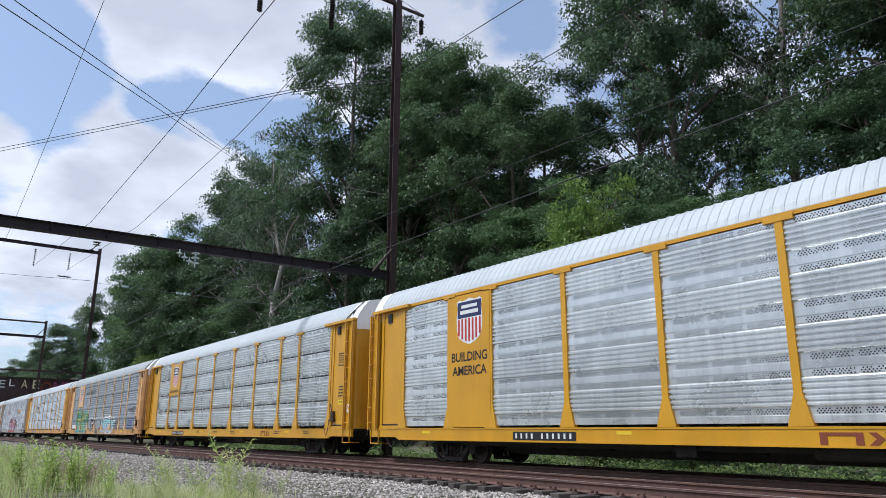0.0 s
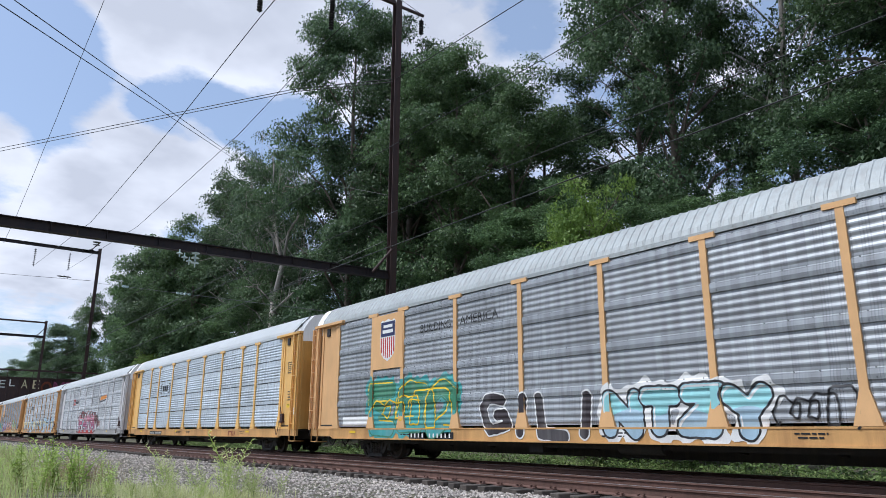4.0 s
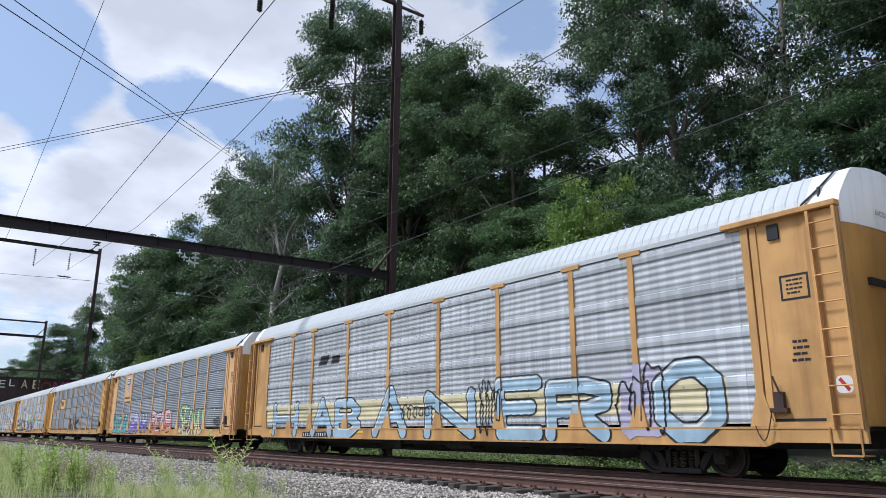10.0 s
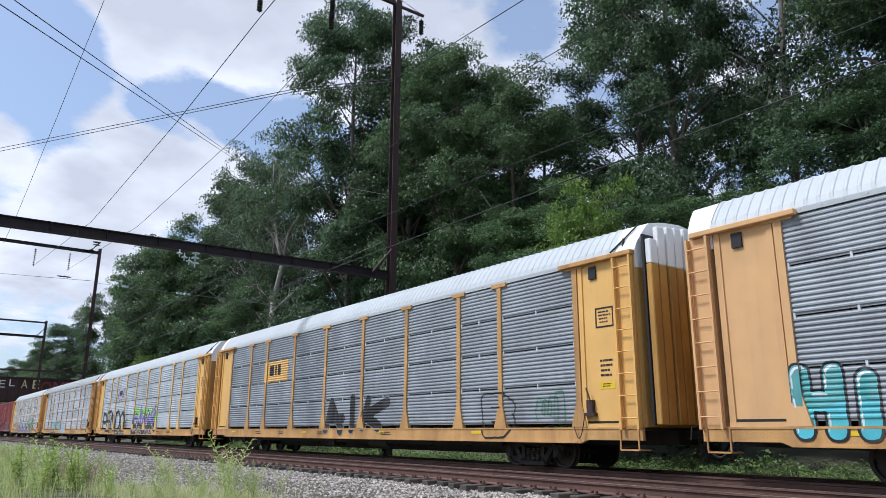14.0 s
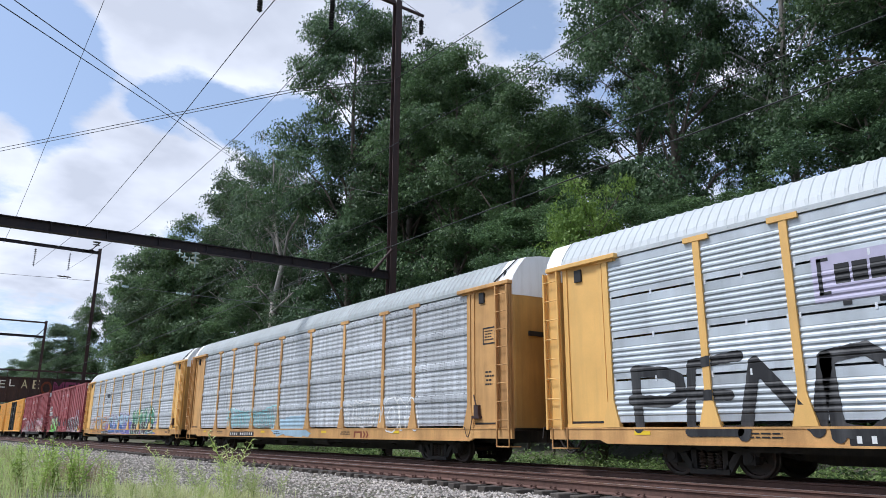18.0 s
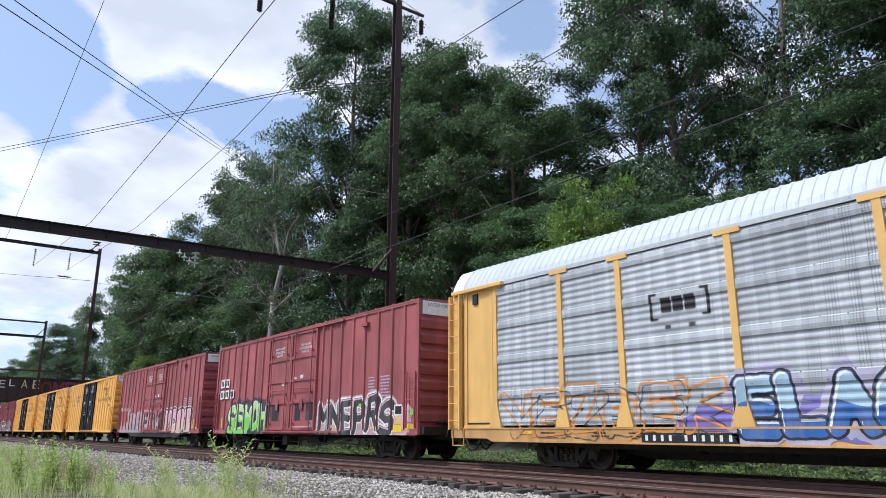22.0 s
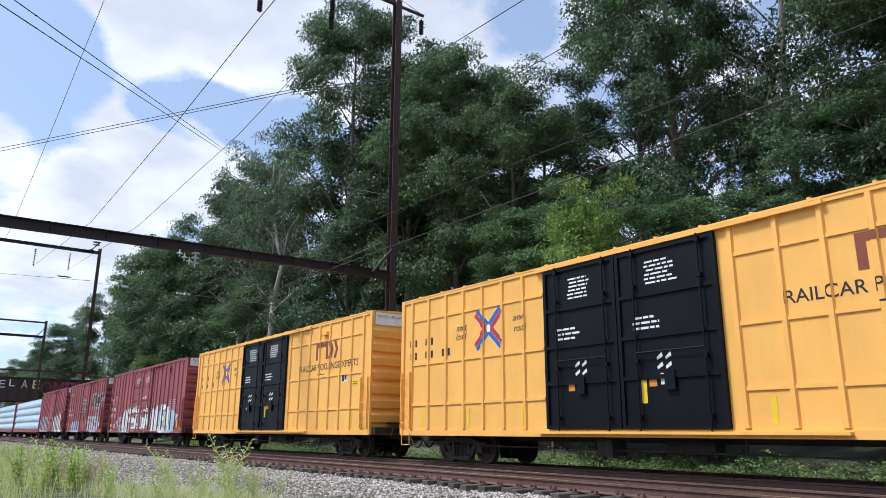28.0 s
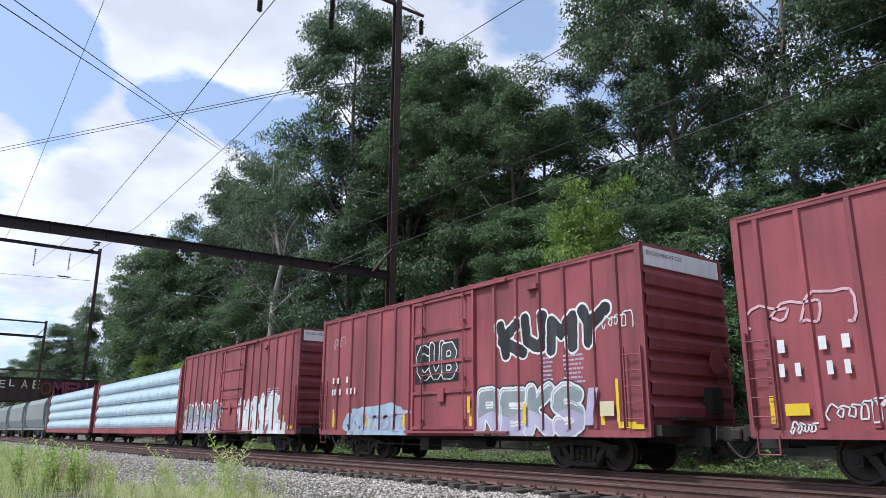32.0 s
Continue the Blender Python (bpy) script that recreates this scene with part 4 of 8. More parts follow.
def graffiti(car, relief, word, u0, u1, z0, z1, fill, line="ink", back=None, shine=None, seed=1, lift=0.004, fat=0.05, label="", edge=0.05, wild=1.0, halo=None, gleam=None):
    """A painted word: swollen strokes that overlap from one letter to the next, with a line round each, a cloud behind and a second tone in them."""
    rng = random.Random(seed)
    n = len(word)
    w = min((u1 - u0) / n, z1 - z0) * (0.125 + 0.75 * fat)
    o = 0.028 + 0.4 * edge
    letters = letter_strokes(word, u0, u1, z0, z1, rng, w, wild)
    wall = Wall(relief, u0 - 0.35, u1 + 0.35, z0 - 0.2, z1 + 0.35)
    U, Z = wall.U, wall.Z
    ragged = 0.010 * np.sin(23 * U + seed) * np.sin(19 * Z + 1.7 * seed) + 0.006 * np.sin(61 * U) * np.sin(53 * Z)
    D = [wall.near(q) + ragged * 0.7 for q in letters]
    every = np.minimum.reduce(D)
    if back:
        cloud = w + o + 0.10 + 0.07 * np.sin(5 * U + seed) * np.sin(7 * Z + seed) + 0.05 * np.sin(13 * U - 9 * Z) - every
        wall.paint(car, cloud, spray(back), lift, "graffiti_background")
    if halo:
        wall.paint(car, w + o + 0.045 - every, spray(halo), lift + 0.0012, "graffiti_halo")
    if fill.startswith("panel"):
        wall.paint(car, np.maximum.reduce([np.minimum(w + o - d, d - w) for d in D]), spray(line), lift + 0.0024, "letter_outline", label)
        return
    if line != fill:
        wall.paint(car, w + o - every, spray(line), lift + 0.0024, "letter_outline")
    mid = z0 + (z1 - z0) * (0.5 + 0.07 * np.sin(4.5 * U + seed))
    for i, d in enumerate(D):
        inside = w - d
        for later in D[i + 1:]:
            inside = np.minimum(inside, later - w - 0.8 * o) if line != fill else inside
        wall.paint(car, inside, spray(fill), lift + 0.0036, "graffiti_letter", label)
        if shine:
            wall.paint(car, np.minimum(inside - 0.012, Z - mid), spray(shine), lift + 0.0046, "graffiti_shading")
        if gleam:
            moved = wall.near([((a + 0.035, b - 0.045), (c + 0.035, e - 0.045)) for (a, b), (c, e) in letters[i]])
            wall.paint(car, np.minimum(np.minimum(inside - 0.022, moved - w + 0.022), 0.03 - abs(moved - w + 0.0)), spray(gleam), lift + 0.0056, "graffiti_gleam")


def scrawl(car, relief, u0, u1, z0, z1, mat, seed, width=0.03, loops=6, lift=0.016):
    """A thin spray-can line that loops along the wall."""
    rng = random.Random(seed)
    pts, n = [], loops * 14
    ph = rng.uniform(0, 6)
    for i in range(n + 1):
        t = i / n
        a = t * loops * 6.28 + ph
        r = 0.75 + 0.25 * math.sin(5.3 * t + ph)
        pts.append((u0 + (u1 - u0) * (t + 0.55 / loops * math.sin(a)), (z0 + z1) / 2 + (z1 - z0) / 2 * r * math.cos(a + 0.6 * math.sin(2.1 * a))))
    v, f = [], []
    for (a, b), (c, d) in zip(pts, pts[1:]):
        l = math.hypot(c - a, d - b) or 1
        nx, nz = -(d - b) / l * width / 2, (c - a) / l * width / 2
        k = len(v)
        v += [(a + nx, b + nz), (a - nx, b - nz), (c - nx, d - nz), (c + nx, d + nz)]
        f.append((k, k + 1, k + 2, k + 3))
    decal(car, relief, (v, f), spray(mat), lift, "graffiti_scrawl")


# ---- running gear shared by all cars ----
TRAIN, WHEELS = [], []
SHARED = {}


def shared(key, make):
    if key not in SHARED:
        SHARED[key] = make()
    return SHARED[key]


def wheelset_mesh(r):
    bm = bmesh.new()
    for s in (-1, 1):
        g = s * 0.752
        prof = [(r + 0.026, g - s * 0.065), (r + 0.022, g - s * 0.040), (r, g - s * 0.030), (r - 0.006, g + s * 0.070),
                (r - 0.035, g + s * 0.074), (r - 0.075, g + s * 0.060), (r - 0.09, g + s * 0.015), (0.16, g + s * 0.0),
                (0.14, g + s * 0.075), (0.085, g + s * 0.08)]
        back = [(0.085, g - s * 0.085), (0.14, g - s * 0.08), (0.16, g - s * 0.03), (r - 0.09, g - s * 0.02), (r - 0.05, g - s * 0.06)]
        lathe(bm, back + prof, (0, 0, 0), 28, "x")
        for k in range(4):
            a = k * math.pi / 2 + 0.3
            rod(bm, (g + s * 0.055, 0.21 * math.cos(a), 0.21 * math.sin(a)), (g + s * 0.075, 0.21 * math.cos(a), 0.21 * math.sin(a)), 0.03, 8)
    rod(bm, (-0.95, 0, 0), (0.95, 0, 0), 0.085, 12)
    return to_mesh("wheelset", bm, MAT["wheel"], False)


def truck_frame_mesh(r, wb):
    bm = bmesh.new()
    h = wb / 2
    for s in (-1, 1):
        x0, x1 = s * 0.93, s * 1.06
        a, b = min(x0, x1), max(x0, x1)
        # arched top chord, sloping tension members and the bottom of the spring seat
        top = [(-h - 0.22, r + 0.02), (-h - 0.22, r + 0.14), (-h + 0.1, r + 0.17), (-0.45, r + 0.26), (0.45, r + 0.26), (h - 0.1, r + 0.17), (h + 0.22, r + 0.14), (h + 0.22, r + 0.02),
               (h - 0.2, r + 0.05), (0.42, r + 0.13), (-0.42, r + 0.13), (-h + 0.2, r + 0.05)]
        extrude_poly(bm, top, 0, a, b)
        for e in (-1, 1):
            extrude_poly(bm, [(e * (h - 0.16), r + 0.06), (e * (h - 0.34), r + 0.06), (e * 0.32, r - 0.28), (e * 0.46, r - 0.32)], 0, a, b)
            extrude_poly(bm, [(e * 0.30, r + 0.16), (e * 0.42, r + 0.16), (e * 0.42, r - 0.26), (e * 0.30, r - 0.26)], 0, a, b)
            box(bm, a - 0.02, b + 0.02, e * h - 0.13, e * h + 0.13, r - 0.14, r + 0.10)
            rod(bm, (s * 1.05, e * h, r), (s * 1.10, e * h, r), 0.10, 12)
        box(bm, a - 0.04, b + 0.04, -0.46, 0.46, r - 0.35, r - 0.25)
    box(bm, -0.95, 0.95, -0.2, 0.2, r - 0.05, r + 0.22)
    return to_mesh("side_frame", bm, MAT["under"])


def spring_mesh(r, s):
    bm = bmesh.new()
    if s:
        for k in (-0.19, 0, 0.19):
            prof = [(0.02, r - 0.25)]
            for i in range(6):
                z = r - 0.25 + i * 0.058
                prof += [(0.055, z), (0.085, z + 0.014), (0.085, z + 0.03), (0.055, z + 0.045)]
            prof.append((0.02, r + 0.10))
            lathe(bm, prof, (s * 1.0, k, 0), 10)
    return to_mesh("spring", bm, MAT["wheel"])


def truck(car, y, r=0.457, wb=1.78):
    t = part("truck", shared(("truck", r, wb), lambda: truck_frame_mesh(r, wb)), None, car, "dark grimy cast-steel truck")
    t.matrix_basis = pose(0, y, 0)
    for s in (-1, 1):
        part("spring", shared(("spring", r, s), lambda: spring_mesh(r, s)), None, t)
    for e in (-1, 1):
        w = part("wheelset", shared(("wheelset", r), lambda: wheelset_mesh(r)), None, t, "steel wheels on an axle")
        w.matrix_basis = pose(0, e * wb / 2, r)
        WHEELS.append((w, r, e * wb / 2))
    return t


def coupler_mesh():
    bm = bmesh.new()
    box(bm, -0.11, 0.11, -0.55, 0.22, 0.74, 0.98)
    box(bm, -0.24, 0.16, 0.18, 0.48, 0.70, 1.02)
    box(bm, -0.30, -0.14, 0.30, 0.56, 0.74, 0.98)
    soften(bm, 0.03)
    for k in range(9):     # hanging air hose
        a, b = k / 9 * math.pi, (k + 1) / 9 * math.pi
        rod(bm, (-0.42, -0.2 + 0.75 * a / math.pi, 0.70 - 0.32 * math.sin(a)), (-0.42, -0.2 + 0.75 * b / math.pi, 0.70 - 0.32 * math.sin(b)), 0.028, 6)
    rod(bm, (-0.3, 0.1, 1.06), (-1.45, 0.1, 1.0), 0.015, 6)
    rod(bm, (-1.45, 0.1, 1.0), (-1.5, 0.1, 0.74), 0.015, 6)
    return to_mesh("coupler", bm, MAT["under"])


def couplers(car, half):
    for e in (1, -1):
        c = part("coupler", shared("coupler", coupler_mesh), None, car)
        c.matrix_basis = pose(0, e * (half - 0.42), 0, 0, 0, 0 if e > 0 else 180)


def ladder_mesh(w, z0, z1, n, mat, t=0.03, stile=0.05):
    """A ladder in the plane x = 0, reaching from y = 0 to w."""
    bm = bmesh.new()
    for y in (0, w):
        box(bm, -0.02, 0.03, y - stile / 2, y + stile / 2, z0, z1)
    for i in range(n):
        z = z0 + (z1 - z0) * (i + 0.5) / n
        rod(bm, (-0.01, 0, z), (-0.01, w, z), t / 2, 6)
    return to_mesh("ladder", bm, mat)


# ---- autoracks ----
RACK_L, RACK_BODY = 25.8, 27.04
RACK_POSTS = (1.35, 3.85, 5.75, 8.6, 11.45, 14.3, 17.1, 19.9, 21.75, 24.6)
PANEL_Z0, PANEL_Z1 = 1.06, 4.86
PANEL_X, POST_X = 1.545, 1.60
PANEL_H = (PANEL_Z1 - PANEL_Z0) / 4


def panel_profile(style):
    """Section of one panel row: heights from its foot and how far it stands out."""
    h = PANEL_H
    if style == "bands":
        # dark gap, punched strip, six ridges, punched strip
        p, n, lo, hi, out = [(0.05, 0.0)], 6, 0.165, 0.15, 0.046
    elif style == "plates":
        # smooth plate, punched strip, five ridges, punched strip
        p, n, lo, hi, out = [(0, 0.016), (0.135, 0.016), (0.14, 0.0)], 5, 0.275, 0.135, 0.036
    elif style == "strips":
        # dark gap, plain strip, five ridges, plain strip
        p, n, lo, hi, out = [(0.046, 0.004)], 5, 0.165, 0.19, 0.022
    elif style == "seams":
        p, n, lo, hi, out = [(0.034, 0.0)], 9, 0.05, 0.01, 0.020
    else:
        # four low ridges and a bent band that is lit on its upper slope
        p = [(0.0, 0.0)]
        for i in range(4):
            z = 0.03 + 0.158 * i
            p += [(z, 0.0), (z + 0.05, 0.017), (z + 0.08, 0.017), (z + 0.13, 0.0)]
        return p + [(0.685, 0.0), (0.70, 0.034), (0.79, 0.046), (0.89, 0.034), (0.915, 0.0), (h, 0.0)]
    w = (h - hi - lo) / n
    p.append((lo, p[-1][1]))
    for i in range(n):
        z = lo + i * w
        if style == "bands":
            # hooked ridge: short underside, long slope that faces the sky
            p += [(z + 0.16 * w, 0.0), (z + 0.26 * w, out), (z + 0.40 * w, out), (z + 0.80 * w, 0.006), (z + 0.86 * w, 0.0)]
        else:
            p += [(z + 0.10 * w, 0.0), (z + 0.32 * w, out), (z + 0.62 * w, out), (z + 0.92 * w, 0.0)]
    return p + [(h - hi + 0.01, 0.004), (h, 0.004)]


def hole_mesh(w, foot=0.062):
    """Clusters of staggered punched holes on the two flat strips of a panel row."""
    v, f = [], []
    c0, n = 0.14, max(2, int((w - 0.2) / 0.8))
    step = (w - 0.32) / n
    for z0 in (foot, PANEL_H - 0.115):
        for c in range(n):
            for i in range(12):
                for j in range(3):
                    if (i + 5 * j + c) % 12 == 7:
                        continue
                    y, z = c0 + c * step + (i + 0.5 * (j % 2)) * min(0.062, step / 12.6), z0 + 0.036 * j
                    b = len(v)
                    v += [(-0.0075, y + 0.0155 * math.cos(t), z + 0.0155 * math.sin(t)) for t in (0, 1.05, 2.1, 3.14, 4.19, 5.24)]
                    f.append(tuple(range(b, b + 6)))
    return raw_mesh("perforation", v, f, MAT["ink"])


def clip_mesh():
    """A bright clip that bridges the gap under a panel row."""
    bm = bmesh.new()
    box(bm, -0.012, 0.03, -0.022, 0.022, -0.045, 0.075)
    return to_mesh("clip", bm, MAT["clip"])


def bolt_mesh(w):
    """Bolt heads along both edges of the bent band."""
    bm = bmesh.new()
    n = max(3, int(w / 0.45))
    for i in range(n):
        y = (i + 0.5) * w / n
        for z, d in ((0.735, 0.034), (0.90, 0.024)):
            rod(bm, (-d, y, z), (-d - 0.014, y, z), 0.014, 6)
    return to_mesh("bolts", bm, MAT["ink"])


def panel_mesh(style, w, mat, rows=1):
    verts, faces = [], []
    for r in range(rows):
        pr = panel_profile(style)
        b = len(verts)
        for z, d in pr:
            verts += [(-d, 0, r * PANEL_H + z), (-d, w, r * PANEL_H + z)]
        faces += [(b + 2 * i, b + 2 * i + 1, b + 2 * i + 3, b + 2 * i + 2) for i in range(len(pr) - 1)]
        # back sheet, so that each panel has thickness
        b = len(verts)
        top = r * PANEL_H + pr[-1][0]
        foot = r * PANEL_H + pr[0][0]
        verts += [(0.03, 0, foot), (0.03, w, foot), (0.03, 0, top), (0.03, w, top)]
        faces += [(b, b + 2, b + 3, b + 1), (b, b + 1, b - 2 * len(pr) + 1, b - 2 * len(pr)), (b + 2, b - 2, b - 1, b + 3)]
    return raw_mesh("panel", verts, faces, mat)


def post_mesh(mat, wide=0.078):
    bm = bmesh.new()
    box(bm, -POST_X, -PANEL_X + 0.06, -wide, wide, PANEL_Z0 + 0.55, 4.83)
    # spread foot
    z0, z1 = 1.0, PANEL_Z0 + 0.55
    lo = [bm.verts.new((x, y, z0)) for x, y in ((-POST_X - 0.02, -0.24), (-POST_X - 0.02, 0.24), (-PANEL_X + 0.06, 0.24), (-PANEL_X + 0.06, -0.24))]
    hi = [bm.verts.new((x, y, z1)) for x, y in ((-POST_X, -wide), (-POST_X, wide), (-PANEL_X + 0.06, wide), (-PANEL_X + 0.06, -wide))]
    for i in range(4):
        bm.faces.new((lo[i], lo[(i + 1) % 4], hi[(i + 1) % 4], hi[i]))
    bm.faces.new(lo)
    box(bm, -POST_X - 0.012, -PANEL_X, -0.30, 0.30, 4.81, 4.92)
    return to_mesh("post", bm, mat)


ROOF_PROFILE = [(-1.57, 4.93), (-1.57, 4.99), (-1.52, 5.13), (-1.36, 5.38), (-1.17, 5.61), (-1.08, 5.67), (-0.60, 5.75), (0, 5.79)]


def roof_mesh(mat, L):
    """The arched roof with crosswise ribs."""
    prof = ROOF_PROFILE + [(-x, z) for x, z in ROOF_PROFILE[-2::-1]]
    ys, y = [], -L / 2
    while y < L / 2 - 0.01:
        ys += [(y, 0.0), (y + 0.15, 0.0), (y + 0.17, 0.014), (y + 0.22, 0.014)]
        y += 0.24
    ys.append((L / 2, 0.0))
    verts, faces = [], []
    for yy, d in ys:
        for i, (x, z) in enumerate(prof):
            dd = d if 1 < i < len(prof) - 2 else 0
            verts.append((x * (1 + dd * 0.5), min(yy, L / 2), z + dd))
    n = len(prof)
    for j in range(len(ys) - 1):
        for i in range(n - 1):
            faces.append((j * n + i, j * n + i + 1, (j + 1) * n + i + 1, (j + 1) * n + i))
    for j in (0, len(ys) - 1):
        faces.append(tuple(j * n + i for i in range(n)))
    return raw_mesh("roof", verts, faces, mat)


def sill_mesh(mat):
    bm = bmesh.new()
    h = RACK_BODY / 2
    pts = [(-h, 0.72), (-h, 1.0), (h, 1.0), (h, 0.72), (h - 1.6, 0.72), (h - 1.8, 0.64), (-h + 1.8, 0.64), (-h + 1.6, 0.72)]
    extrude_poly(bm, pts, 0, -1.60, -1.52)
    box(bm, -1.615, -1.60, -h, h, 0.96, 1.0)
    box(bm, -1.62, -1.60, -h + 1.9, h - 1.9, 0.64, 0.68)
    return to_mesh("side_sill", bm, mat)


def frame_mesh():
    bm = bmesh.new()
    h = RACK_BODY / 2
    box(bm, -1.52, 1.52, -h, h, 0.93, 0.99)
    # fish-belly centre sill and crossbearers
    extrude_poly(bm, [(-h, 0.93), (h, 0.93), (h, 0.62), (9.2, 0.55), (7.4, 0.30), (-7.4, 0.30), (-9.2, 0.55), (-h, 0.62)], 0, -0.35, 0.35)
    y = -8
    while y <= 8:
        extrude_poly(bm, [(-1.5, 0.93), (1.5, 0.93), (1.5, 0.75), (0.4, 0.45), (-0.4, 0.45), (-1.5, 0.75)], 1, y - 0.05, y + 0.05)
        y += 2.0
    for s in (-1, 1):
        box(bm, s * 1.2 - 0.05, s * 1.2 + 0.05, -8.5, 8.5, 0.52, 0.62)
    rod(bm, (-1.1, -2.6, 0.6), (-1.1, -1.4, 0.6), 0.2, 14)
    box(bm, -1.3, -0.8, 1.0, 1.5, 0.4, 0.85)
    return to_mesh("underframe", bm, MAT["under"])


def end_side_mesh(mat, y0, y1):
    """The smooth side plate beside the end doors, with a framed hatch and a header beam above."""
    bm = bmesh.new()
    box(bm, -1.555, -1.47, y0, y1, 1.0, 4.90)
    return to_mesh("end_side_plate", bm, mat)


def plate_strip(mat, y0, y1, z0, z1, out):
    bm = bmesh.new()
    box(bm, -out, -1.555, y0, y1, z0, z1)
    return to_mesh("edge_strip", bm, mat)


def ladder_panel_mesh(mat, y0, y1):
    """The channel at the corner of the car that carries the ladder."""
    bm = bmesh.new()
    box(bm, -1.60, -1.46, y0, y1, 0.98, 4.84)
    return to_mesh("ladder_panel", bm, mat)


def header_mesh(mat, y0, y1):
    bm = bmesh.new()
    box(bm, -1.70, -1.50, y0, y1, 4.86, 4.97)
    soften(bm, 0.012)
    return to_mesh("header_beam", bm, mat)


def latch_mesh():
    bm = bmesh.new()
    box(bm, -1.60, -1.55, -0.11, 0.11, 4.48, 4.78)
    return to_mesh("latch", bm, MAT["ink"])


def door_lock_mesh(mat):
    """The lever box and its chain low on the end plate."""
    bm = bmesh.new()
    box(bm, -1.68, -1.55, -0.16, 0.16, 1.25, 1.33)
    box(bm, -1.66, -1.55, -0.10, 0.08, 1.33, 1.62)
    rod(bm, (-1.68, -0.05, 1.62), (-1.68, 0.05, 1.90), 0.02, 6)
    for k in range(7):
        a, b = k / 7, (k + 1) / 7
        rod(bm, (-1.68, 0.12 + 0.35 * a, 1.3 - 0.55 * math.sin(a * 2.6)), (-1.68, 0.12 + 0.35 * b, 1.3 - 0.55 * math.sin(b * 2.6)), 0.012, 5)
    return to_mesh("door_lock", bm, mat)


def end_door_mesh(mat, lo, hi):
    """Bowed radial end doors, two leaves with vertical seams."""
    bm = bmesh.new()
    h = RACK_BODY / 2
    n = 12
    arc = [(-1.51 * math.cos(math.pi * i / n), h + 0.17 * math.sin(math.pi * i / n) ** 1.1) for i in range(n + 1)]
    for (xa, ya), (xb, yb) in zip(arc, arc[1:]):
        v = [bm.verts.new(p) for p in ((xa, ya, lo), (xb, yb, lo), (xb, yb, hi), (xa, ya, hi))]
        bm.faces.new(v)
    a = [bm.verts.new((x, y, hi)) for x, y in arc]
    bm.faces.new(a)
    for x in (-0.03, 0.03):
        box(bm, x - 0.015, x + 0.015, h + 0.15, h + 0.19, lo, hi)
    for k in (0.9, 3.05):
        # raised frame of the small hatch low on the leaf, and a hinge bar across it
        box(bm, -1.30, -0.86, h + 0.02, h + 0.115, lo + k - 0.012, lo + k + 0.012)
    return to_mesh("end_door", bm, mat)


def end_cap_mesh(mat):
    """The hood over the end doors: it carries the roof's section on to the bowed face."""
    bm = bmesh.new()
    h = RACK_BODY / 2
    half = [(-1.57, 4.56)] + ROOF_PROFILE[1:]
    prof = half + [(-x, z) for x, z in half[-2::-1]]
    a = [bm.verts.new((x, h - 0.57, z)) for x, z in prof]
    b = [bm.verts.new((x * 0.97, h + 0.19 * (1 - (x / 1.62) ** 2) ** 0.7, z)) for x, z in prof]
    for i in range(len(prof) - 1):
        bm.faces.new((a[i], a[i + 1], b[i + 1], b[i]))
    mid = [bm.verts.new((v.co.x, v.co.y, 4.56)) for v in b[1:-1]]
    low = [b[0]] + mid + [b[-1]]
    for i in range(len(prof) - 1):
        f = [low[i], low[i + 1], b[i + 1], b[i]]
        f = [v for k, v in enumerate(f) if v not in f[:k]]
        if len(f) > 2:
            bm.faces.new(f)
    bm.faces.new(a[::-1])
    # the seam between the two leaves and a lifting eye on the roof
    box(bm, -0.012, 0.012, h + 0.18, h + 0.20, 4.57, 5.78)
    return to_mesh("end_cap", bm, mat)


def top_rail_mesh(mat):
    bm = bmesh.new()
    h = RACK_BODY / 2
    box(bm, -1.575, -1.50, -h, h, 4.885, 4.97)
    k = -h + 0.2
    while k < h:
        rod(bm, (-1.575, k, 4.945), (-1.583, k, 4.945), 0.012, 5)
        k += 0.4
    return to_mesh("top_rail", bm, mat)


def panel_relief(style, shift=0.0):
    steps = []
    for r in range(4):
        steps += [(PANEL_Z0 + r * PANEL_H + z, d) for z, d in panel_profile(style)]
    return Relief(1.6, RACK_L + 2 * shift, PANEL_X, steps, [(u + shift, 0.10) for u in RACK_POSTS], POST_X, None, (1.0, 1.605), (0.645, 0.725, 3.2 + shift))


